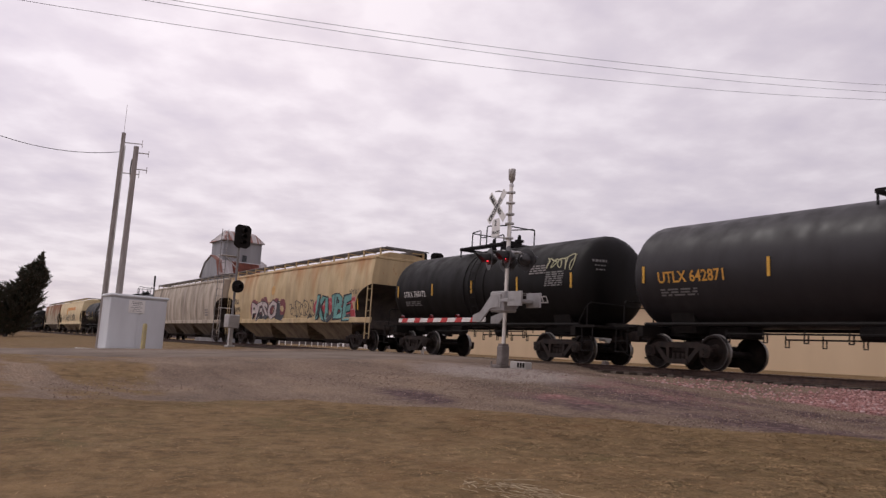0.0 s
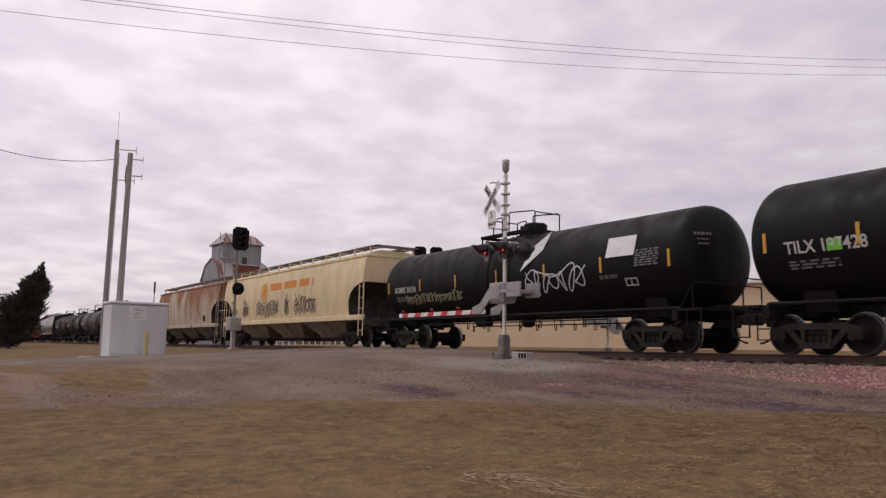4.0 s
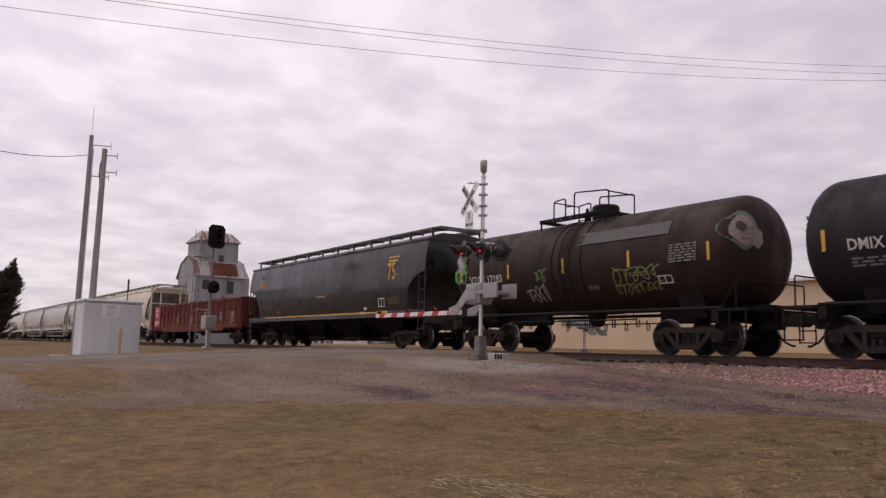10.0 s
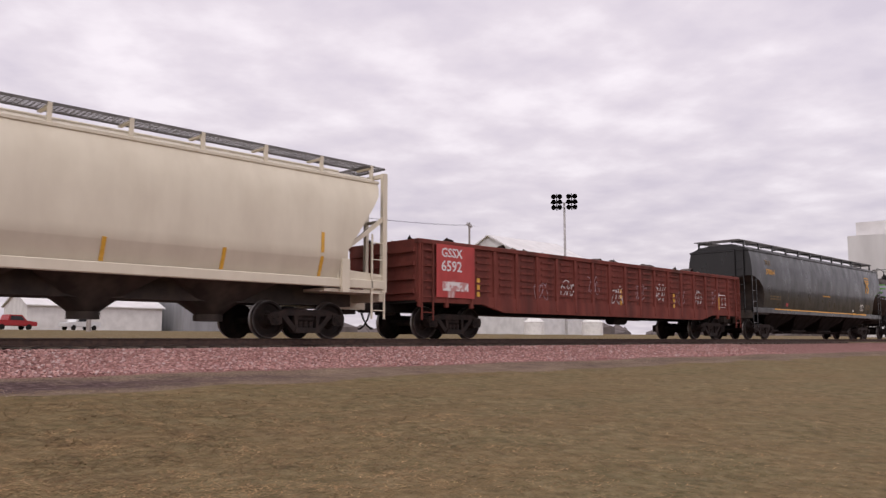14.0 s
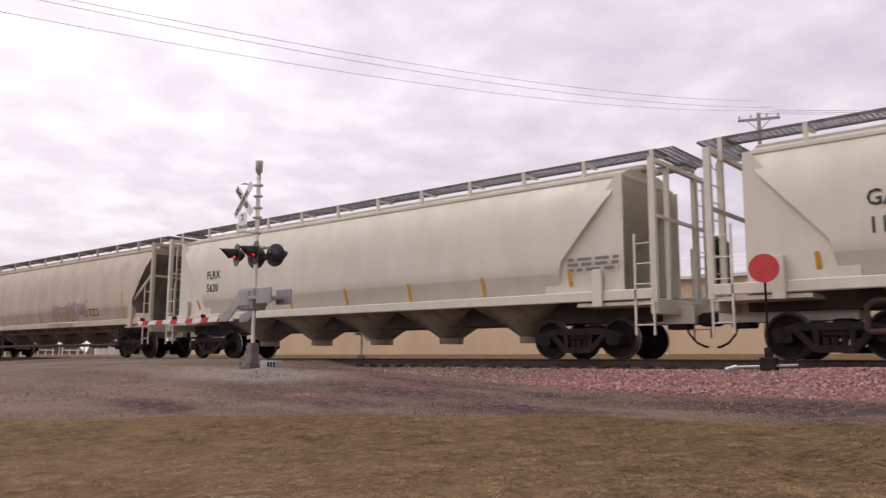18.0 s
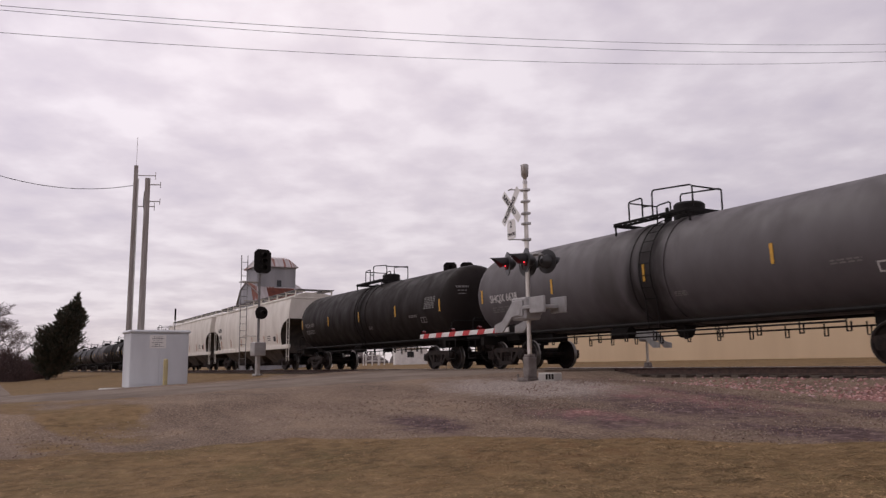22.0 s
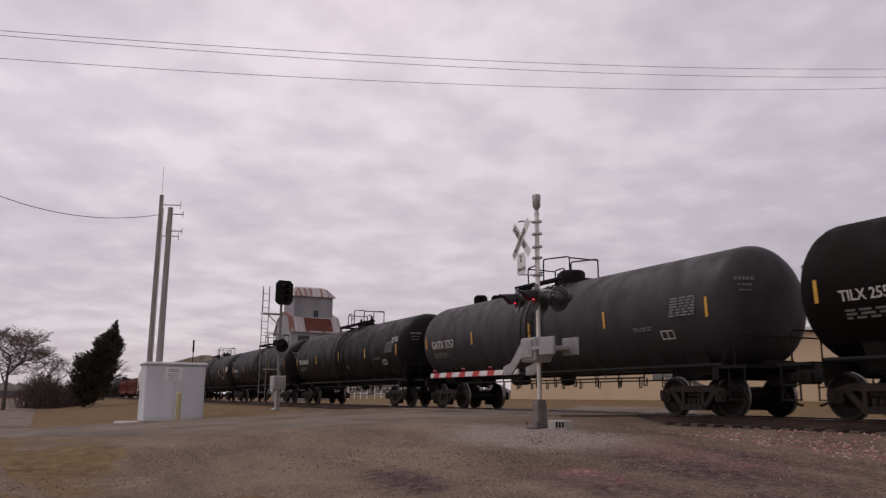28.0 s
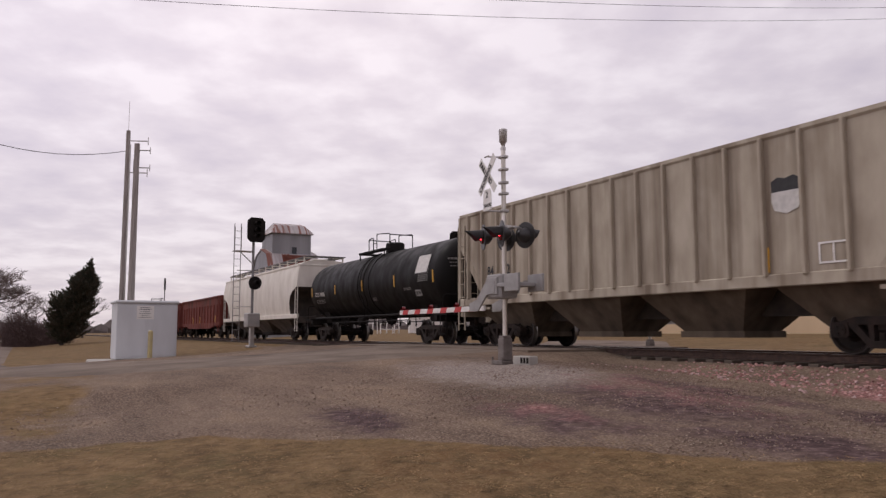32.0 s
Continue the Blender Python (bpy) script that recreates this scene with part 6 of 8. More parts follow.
c = couple(hopper_smooth(21.8, "pale yellow three-bay covered hopper with a sun emblem and black tags", P_TAN2, UNDER_TAN), 105.5, 127.3)
mark(c, "TILX", -8.6, 2.42, 0.44, INK_B, 0.85)
mark(c, "642018", -8.6, 1.92, 0.44, INK_B, 0.85)
bars(c, -8.55, 1.72, 2, 1.0, 0.055, INK_G)
blob(c, -2.6, 3.05, 0.55, INK_Y)
blob(c, -2.6, 3.05, 0.3, ORANGE)
bars(c, -1.6, 3.1, 1, 6.2, 0.4, ORANGE, seed=6)
for k, (a, b) in enumerate(((-6.4, -5.4), (-3.9, -0.2), (0.6, 1.2), (2.0, 4.9))):
    scrawl(c, a, b, 2.15, 1.0, S_BLK, 20 + k, 0.03)
    scrawl(c, a, b, 2.05, 0.8, S_BLK, 30 + k, 0.03)
c = couple(hopper_smooth(18.6, "heavily rusted grey three-bay covered hopper", P_RUSTY, UNDER_GREY), 86.9, 105.5)
mark(c, "FCTX", -6.9, 2.55, 0.4, INK_B)
mark(c, "247", -6.9, 2.05, 0.4, INK_B)
panel(c, 5.2, 1.85, 0.5, 0.4, INK_B)
panel(c, 5.2, 1.85, 0.36, 0.28, WHITE)
c = couple(gondola(17.8, "black ribbed gondola car, empty", P_BLACK2, 2.72, 15, strips=False), 69.1, 86.9)
mark(c, "ATW", -7.2, 2.2, 0.33, INK_W)
mark(c, "100171", -7.2, 1.8, 0.33, INK_W)
bars(c, 6.2, 2.35, 4, 0.5, 0.08, INK_W)
frame_plate(c, 5.0, 1.45, 0.6, 0.42, INK_Y)
c = couple(tank_car(13.3, "short black tank car with bold white lettering", P_CHALK, band=True), 55.8, 69.1)
tank_text(c, 13.3, "SYRX 200265", 0.42, 7)
c = couple(tank_car(13.4, "short mid-grey tank car with black railing", P_GREY, band=True), 42.4, 55.8)
tank_text(c, 13.4, "ADMX 17775", 0.33, 8)
c = couple(tank_car(13.6, "short dark grey tank car", P_DGREY, band=True, domes="two"), 28.8, 42.4)
tank_text(c, 13.6, "DMIX 190317", 0.34, 9)
panel(c, 4.2, 2.9, 1.2, 0.55, INK_G)
c = couple(tank_car(13.3, "short rust-brown tank car with green and white graffiti", P_BROWN, zc=2.62, band=True), 15.5, 28.8)
tank_text(c, 13.3, "VTGX 17183", 0.36, 10)
scrawl(c, -5.6, -4.9, 2.55, 0.5, S_GREEN, 41, 0.05)
scrawl(c, -1.9, -0.85, 1.75, 0.5, plain("weathered_white_spray", (0.36, 0.36, 0.33), 0.7), 42, 0.028)
scrawl(c, -1.3, -0.5, 2.3, 0.42, plain("weathered_green_spray", (0.09, 0.16, 0.045), 0.7), 43, 0.05)
LICHEN = plain("weathered_lime_spray", (0.215, 0.235, 0.085), 0.7)
scrawl(c, 1.95, 3.6, 2.15, 0.62, LICHEN, 44, 0.03)
scrawl(c, 1.9, 3.6, 1.78, 0.36, LICHEN, 47, 0.022)
bm = bmesh.new()
box(bm, -1.7, 1.7, -0.004, 0.004, -0.2, 0.2)
part("patch", bm, plain("painted_out_grey", (0.085, 0.077, 0.072), 0.7), c, "painted-out grey panel", at=on_side(c, 2.2, 3.28))
tag_on_end(c, 13.3 / 2 - 0.72, 1.45, 2.85, plain("lavender_spray", (0.36, 0.34, 0.42), 0.6), S_GREEN)
HALO, ROSE, HOLLOW = plain("dull_green_spray", (0.10, 0.15, 0.10), 0.6), plain("rose_spray", (0.30, 0.22, 0.21), 0.6), plain("brown_hollow", (0.06, 0.038, 0.032), 0.7)
for y_, z_, r_, lift, paint_ in ((-0.9, 0.42, 0.46, 0.006, HALO), (-0.9, 0.42, 0.36, 0.014, ROSE), (-0.98, 0.5, 0.13, 0.022, HOLLOW), (-0.55, 0.2, 0.2, 0.014, ROSE), (-0.5, 0.34, 0.14, 0.014, ROSE)):
    head_bubble(c, 13.3 / 2 - 0.72, 1.45, 2.62, y_, z_, r_, lift, paint_)
c = couple(hopper_smooth(19.65, "glossy black four-bay covered hopper with a yellow stripe and large 75", P_GLOSS, P_BLACK2, bays=4, bite=1.35, stripe=INK_Y), -4.15, 15.5)
mark(c, "75", 6.3, 2.72, 0.95, INK_Y, 0.72)
panel(c, 6.72, 3.46, 0.72, 0.07, INK_Y, "emblem")
bars(c, 6.35, 3.58, 1, 0.8, 0.07, INK_Y, seed=2)
mark(c, "TILX", -7.6, 3.5, 0.34, plain("faded_yellow", (0.16, 0.11, 0.05), 0.6))
mark(c, "570014", -7.6, 3.05, 0.36, INK_Y)
frame_plate(c, 5.75, 1.83, 0.5, 0.36, WHITE)
bars(c, 6.3, 1.95, 3, 0.9, 0.06, plain("faint_gold", (0.13, 0.085, 0.03), 0.6))
bars(c, -7.1, 2.0, 2, 1.2, 0.07, plain("faint_gold_print", (0.15, 0.10, 0.04), 0.6))
bars(c, -0.4, 2.25, 1, 1.0, 0.06, INK_Y)
panel(c, 4.35, 1.62, 0.24, 0.1, WHITE)
panel(c, -5.1, 1.68, 0.26, 0.16, S_RED)
for x in (4.3, 5.9):
    panel(c, x, 1.43, 0.9 if x > 5 else 0.42, 0.1, INK_Y, "reflector")
c = couple(gondola(20.85, "oxide-red ribbed gondola loaded with dark scrap", P_RED, 2.75, 20, True, SCRAP), -25.0, -4.15)
bm = bmesh.new()
box(bm, -0.78, 0.78, -0.004, 0.004, -0.75, 0.75)
part("patch", bm, surface("bright_red_patch", (0.42, 0.045, 0.04), (0.30, 0.03, 0.028), 2, 0.6, stretch=(1, 1, 0.4), spots=(0.5, 0.4, 0.38), spot_scale=1.6, spot_at=(0.6, 0.68)), c, "brighter red repainted panel", at=pose(-8.4, -1.575, 1.9))
for text, z, size in (("GSSX", 2.3, 0.36), ("6592", 1.9, 0.42)):
    ob = new("lettering", lettering(text, size, S_WHT, squeeze=1.0))
    ob.parent = c
    ob.matrix_basis = pose(-9.0, -1.585, z)
for k in range(9):
    scrawl(c, -4.8 + 1.5 * k, -4.1 + 1.5 * k, 1.55 + 0.12 * (k % 3), 0.6, S_WHT if k % 2 else S_MAUVE, 50 + k, 0.02)
bm = bmesh.new()
box(bm, -0.55, 0.5, -0.004, 0.004, -0.16, 0.1)
part("patch", bm, surface("scuffed_white_spray", (0.6, 0.56, 0.55), (0.42, 0.2, 0.19), 5, 0.7, low=0.48, high=0.56), c, "scuffed white spray", at=pose(-8.4, -1.586, 1.5))
frame_plate(c, 8.2, 1.62, 0.62, 0.55, S_WHT)
c = couple(hopper_pellet(21.2, "grey-cream covered hopper with a long curved side", P_CREAM, UNDER, 5, False), -46.2, -25.0)
mark(c, "TILX", -7.7, 2.7, 0.34, INK_B)
mark(c, "56643", -7.7, 2.3, 0.34, INK_B)
c = couple(hopper_pellet(18.2, "dirty white covered hopper with a leaf emblem and blue bubble graffiti", P_DWHITE, UNDER, 4, True, SOFT_BLACK, 1.9), -64.45, -46.25)
mark(c, "ADMX", -6.7, 2.72, 0.36, INK_B, 0.8)
mark(c, "50025", -6.7, 2.3, 0.36, INK_B, 0.8)
bars(c, -6.0, 1.95, 2, 1.4, 0.08, INK_G)
bm = bmesh.new()
prism(bm, [(-0.55, 0.05), (0.0, -0.5), (0.6, 0.0), (0.05, 0.5)], -0.003, 0.003)
part("emblem", bm, NAVY, c, "navy lozenge emblem with a green leaf", at=on_side(c, 0.5, 2.95, 0.014))
bm = bmesh.new()
prism(bm, [(-0.32, -0.5), (0.1, -0.42), (0.22, -0.05), (0.1, 0.4), (-0.25, 0.1), (-0.4, -0.2)], -0.003, 0.003)
part("emblem", bm, plain("leaf_green", (0.55, 0.68, 0.45), 0.5), c, at=on_side(c, 0.4, 2.85, 0.020))
bars(c, 1.8, 2.75, 1, 1.2, 0.26, INK_G, seed=9)
painted_word(c, "D30", -2.1, 3.1, 1.25, 2.45, plain("ice_blue_spray", (0.42, 0.52, 0.66), 0.6), NAVY)
for x, z, r in ((-3.9, 2.3, 0.22), (-3.3, 2.15, 0.34), (-2.7, 2.32, 0.2), (-2.9, 1.85, 0.16), (-4.9, 1.68, 0.22), (-4.2, 1.72, 0.26), (-5.5, 1.62, 0.16), (3.6, 2.0, 0.34), (4.1, 2.27, 0.22), (4.5, 2.05, 0.3), (4.95, 1.85, 0.2), (3.9, 1.66, 0.18)):
    blob(c, x, z, r, S_OLIVE, "graffiti_fill")
scrawl(c, -5.3, -3.6, 2.72, 0.3, S_BLK, 71, 0.02)
scrawl(c, -3.0, -1.4, 2.62, 0.24, S_BLK, 72, 0.02)
scrawl(c, -5.0, -3.6, 2.1, 0.4, S_BLK, 73, 0.02)
for nm, a, b, num in (("pale grey covered hopper with chrome unloading pipes", -85.0, -64.45, "320492"), ("pale grey covered hopper with blue tags and unloading pipes", -105.4, -85.0, "320482")):
    c = couple(hopper_pellet(b - a, nm, P_LGREY, UNDER_GREY, 5, True, GALV), a, b)
    mark(c, "NAHX", -7.2, 2.72, 0.4, INK_G)
    mark(c, num, -7.2, 2.22, 0.4, INK_G)
    bars(c, -7.15, 1.95, 2, 0.8, 0.06, INK_G)
    bars(c, -2.2, 1.85, 2, 1.1, 0.06, INK_G)
    frame_plate(c, -5.3, 2.5, 0.36, 0.28, INK_G)
    panel(c, 5.3, 1.78, 0.52, 0.3, INK_B)
    for x_ in (5.18, 5.42):
        bm = bmesh.new()
        box(bm, -0.07, 0.07, -0.003, 0.003, -0.08, 0.08)
        part("stencil", bm, INK_D, c, at=on_side(c, x_, 1.78, 0.016))
    panel(c, -7.0, 1.75, 0.3, 0.42, WHITE)
    if num == "320482":
        for k, x in enumerate((-4.6, -3.2, 1.9, 4.0)):
            scrawl(c, x, x + 1.1, 1.78, 0.35, S_LBLUE, 80 + k, 0.03)
        scrawl(c, -1.4, 0.2, 1.66, 0.4, S_BLK, 85, 0.03)
    else:
        scrawl(c, 6.0, 7.4, 1.8, 0.6, S_BLK, 86, 0.03)
        scrawl(c, 6.1, 7.3, 1.65, 0.5, S_BLK, 87, 0.03)
c = couple(hopper_pellet(20.3, "ivory covered hopper with a large mauve and teal graffiti piece", P_GACX, UNDER_PALE, 5, True, RAIL_SIDE, closed=True), -125.7, -105.4)
mark(c, "GACX", -6.6, 2.75, 0.42, INK_B)
mark(c, "11479", -6.6, 2.25, 0.42, INK_B)
graffiti(c, -5.6, -4.6, 1.3, 2.2, S_TEAL, S_BLK, 3, 31)
graffiti(c, 0.1, 1.6, 1.3, 2.2, S_TEAL, S_BLK, 4, 33)
painted_word(c, "MACE", -4.95, 0.45, 1.6, 2.46, S_BLUE, S_BLUE, lean=0.0, proud=-0.006)
painted_word(c, "MACE", -4.85, 0.3, 1.5, 2.3, S_MAUVE, S_BLK, lean=0.0, proud=0.012)
graffiti(c, -4.9, 1.0, 1.2, 1.56, S_WHT, S_WHT, 10, 34)
frame_plate(c, 6.6, 1.85, 0.6, 0.32, INK_B)
c = couple(hopper_pellet(20.4, "ivory covered hopper, clean but dusty", P_GACX, UNDER_PALE, 5, False, closed=True), -146.1, -125.7)
mark(c, "FLRX", -7.0, 2.7, 0.38, INK_B)
mark(c, "5630", -7.0, 2.25, 0.38, INK_B)
bars(c, 7.5, 2.2, 3, 1.3, 0.07, INK_G)
c = couple(hopper_pellet(20.2, "brownish white covered hopper with an unfinished black outline tag", P_BROWNISH, UNDER_PALE, 5, True, RAIL_SIDE), -166.3, -146.1)
mark(c, "CEFX", -7.1, 2.75, 0.36, INK_B)
mark(c, "16258", -7.1, 2.3, 0.36, INK_B)
scrawl(c, 1.2, 4.6, 1.95, 0.75, S_MAUVE, 90, 0.04)
scrawl(c, 1.0, 3.4, 1.36, 0.18, INK_G, 91, 0.02)
frame_plate(c, 5.1, 1.85, 0.7, 0.3, INK_B)
c = couple(hopper_pellet(18.6, "cream covered hopper with pink and green graffiti along its sill", P_CREAM, UNDER_TAN, 4, False, cut=1.7), -184.9, -166.3)
mark(c, "TILX", -6.9, 2.65, 0.34, INK_B)
mark(c, "5720", -6.9, 2.25, 0.34, INK_B)
graffiti(c, -6.4, -5.3, 1.25, 2.0, S_BLUE, S_BLK, 3, 36)
graffiti(c, -3.6, 1.2, 1.5, 2.45, S_PINK, S_MAUVE, 5, 37)
graffiti(c, -3.8, 1.2, 1.22, 1.5, plain("rose_white_spray", (0.62, 0.42, 0.42), 0.6), S_PINK, 9, 35)
graffiti(c, 2.0, 7.0, 1.55, 2.3, S_LIME, S_GREEN, 7, 38)
painted_word(c, "TAKE", 2.2, 6.9, 1.52, 2.28, plain("silver_spray", (0.55, 0.54, 0.52), 0.5), S_BLK)
graffiti(c, 1.6, 7.4, 1.22, 1.5, S_WHT, S_BLK, 8, 39)
c = couple(hopper_pellet(20.1, "ivory covered hopper with blue, lime and green graffiti", P_GACX, UNDER_PALE, 5, True, RAIL_SIDE, closed=True), -205.0, -184.9)
mark(c, "GACX", -7.0, 2.75, 0.34, INK_B)
mark(c, "15351", -7.0, 2.35, 0.34, INK_B)
bars(c, 6.3, 3.55, 1, 1.5, 0.4, INK_B, seed=3)
graffiti(c, -7.6, -4.9, 1.35, 2.05, S_LBLUE, S_BLUE, 5, 41)
graffiti(c, -4.4, -1.4, 1.55, 2.2, S_OLIVE, S_BLK, 5, 42)
graffiti(c, -4.6, 1.6, 1.22, 1.55, S_LBLUE, S_BLUE, 10, 46)
graffiti(c, -1.6, 2.4, 1.5, 2.6, plain("acid_yellow_spray", (0.45, 0.46, 0.06), 0.6), S_OLIVE, 5, 43)
blob(c, 3.15, 2.2, 0.5, S_GREEN, "graffiti_fill")
graffiti(c, 2.3, 4.2, 1.7, 2.4, S_GREEN, S_GREEN, 3, 44)
mark(c, "ISBK.", 4.3, 2.42, 0.78, S_RED, 1.1)
scrawl(c, 4.4, 7.2, 1.95, 0.3, S_OLIVE, 49, 0.018)
c = couple(tank_car(18.9, "long dull grey tank car with a dark stained waist", P_SPILT, band=True, reflect=5), -223.9, -205.0)
tank_text(c, 18.9, "SHQX 6638", 0.36, 12)
panel(c, 8.0, 3.25, 0.9, 0.5, INK_W)
c = couple(tank_car(18.4, "long dark brown-black tank car", P_UMBER, R=1.53, zc=2.5, band=True, reflect=5), -242.3, -223.9)
tank_text(c, 18.4, "SHQX 6402", 0.3, 13, INK_G)
for a, b, num in ((-261.3, -242.3, "11388"), (-280.0, -261.3, "11307")):
    c = couple(hopper_smooth(b - a, "clean white three-bay covered hopper", P_WHITE, UNDER, reflect=plain("faded_orange_reflector" + num, (0.42, 0.17, 0.08), 0.6)), a, b)
    mark(c, "AGPX", -7.5, 2.75, 0.42, INK_B)
    mark(c, num, -7.5, 2.25, 0.42, INK_B)
    bars(c, 4.6, 2.0, 3, 0.6, 0.07, INK_G)
    panel(c, 6.0, 1.85, 0.4, 0.3, INK_B)
c = couple(tank_car(19.1, "long rust-brown tank car with white lettering", P_RUSSET, R=1.54, zc=2.47, band=True, reflect=6, domes="two"), -299.1, -280.0)
tank_text(c, 19.1, "SHPX 209131", 0.38, 14)
c = couple(tank_car(13.3, "short mid-grey tank car", P_GREY, R=1.5, zc=2.51, band=True, domes="two"), -312.4, -299.1)
tank_text(c, 13.3, "GATX 11360", 0.32, 15)
c = couple(tank_car(18.1, "long black tank car with a white placard", P_BLACK2, band=True, reflect=6), -330.5, -312.4)
tank_text(c, 18.1, "TILX 255310", 0.3, 16)
panel(c, 6.2, 2.9, 1.0, 0.6, INK_W)
c = couple(tank_car(18.1, "long dark grey tank car with pale streaks", P_ASH, band=True, reflect=5), -348.6, -330.5)
tank_text(c, 18.1, "GATX 3757", 0.42, 17)
c = couple(tank_car(18.1, "long black tank car with chalk lettering on its end", P_BLACK, R=1.53, zc=2.5, band=True, reflect=5, domes="two"), -366.7, -348.6)
tank_text(c, 18.1, "PBFX 646108", 0.36, 18)
scrawl(c, 7.0, 7.75, 2.85, 0.24, S_WHT, 95, 0.025)
c = couple(tank_car(18.4, "long black tank car with yellow reflector strips", P_BLACK, R=1.53, zc=2.5, band=True, reflect=5), -385.1, -366.7)
tank_text(c, 18.4, "IBPX 27021", 0.34, 19)
c = couple(tank_car(18.5, "long smoky dark grey tank car with bold white lettering", P_DGREY, R=1.53, zc=2.5, band=True, reflect=6, domes="two"), -403.6, -385.1)
tank_text(c, 18.5, "PBFX 645011", 0.42, 20)
panel(c, 8.2, 2.6, 0.5, 0.35, WHITE)
c = couple(hopper_ribbed(18.3, "weathered grey-tan ribbed covered hopper with a shield emblem", P_UP, UNDER_BROWN), -421.9, -403.6)
bm = bmesh.new()
prism(bm, [(-0.33, 0.08), (-0.34, -0.1), (-0.27, -0.28), (0.0, -0.37), (0.27, -0.28), (0.34, -0.1), (0.33, 0.08)], -0.004, 0.004)
part("emblem", bm, INK_W, c, "white lower half of a shield emblem", at=on_side(c, 4.77, 3.08))
bm = bmesh.new()
prism(bm, [(-0.33, 0.08), (0.33, 0.08), (0.33, 0.3), (0.18, 0.37), (0.0, 0.33), (-0.18, 0.37), (-0.33, 0.3)], -0.004, 0.004)
part("emblem", bm, INK_B, c, "dark upper half of a shield emblem", at=on_side(c, 4.77, 3.08))
bars(c, 4.52, 3.28, 2, 0.5, 0.06, INK_W, seed=5)
frame_plate(c, 5.74, 1.88, 0.62, 0.4, WHITE)
for x_ in (-4.1, -1.3, 1.45, 4.27):
    panel(c, x_, 1.84, 0.1, 0.5, YELLOW, "reflector")
bars(c, -6.9, 1.9, 1, 3.0, 0.05, INK_G, seed=8)
mark(c, "84", -6.55, 2.22, 0.42, INK_B)
mark(c, "52", -5.6, 2.22, 0.42, INK_B)
c = couple(tank_car(16.8, "black tank car with a pale square panel", P_BLACK, band=True, reflect=5), -438.7, -421.9)
tank_text(c, 16.8, "UTLX 20486", 0.3, 21)
panel(c, 6.0, 3.0, 1.0, 0.7, INK_W)
c = couple(hopper_smooth(19.6, "white three-bay covered hopper with a sooty end", P_WHITE, UNDER), -458.3, -438.7)
for k in range(2):
    a = -458.3 - 18 * k
    c = couple(gondola(18.0, "brown-red ribbed gondola car", P_RED, 3.3, 15), a - 18.0, a)
for k, (p, nm) in enumerate(((P_BLACK2, "long black tank car"), (P_BROWN, "long brown tank car"), (P_BLACK2, "long dusty black tank car"))):
    a = -494.3 - 18.3 * k
    couple(tank_car(18.3, nm, p, reflect=0), a - 18.3, a)


# ---- crossing signals ----
def disc_mesh(r, depth, material, seg=28, name="disc"):
    bm = bmesh.new()
    turned(bm, [(-depth / 2, 0), (-depth / 2, r), (depth / 2, r), (depth / 2, 0)], "y", seg)
    return mesh_of(bm, name, material)


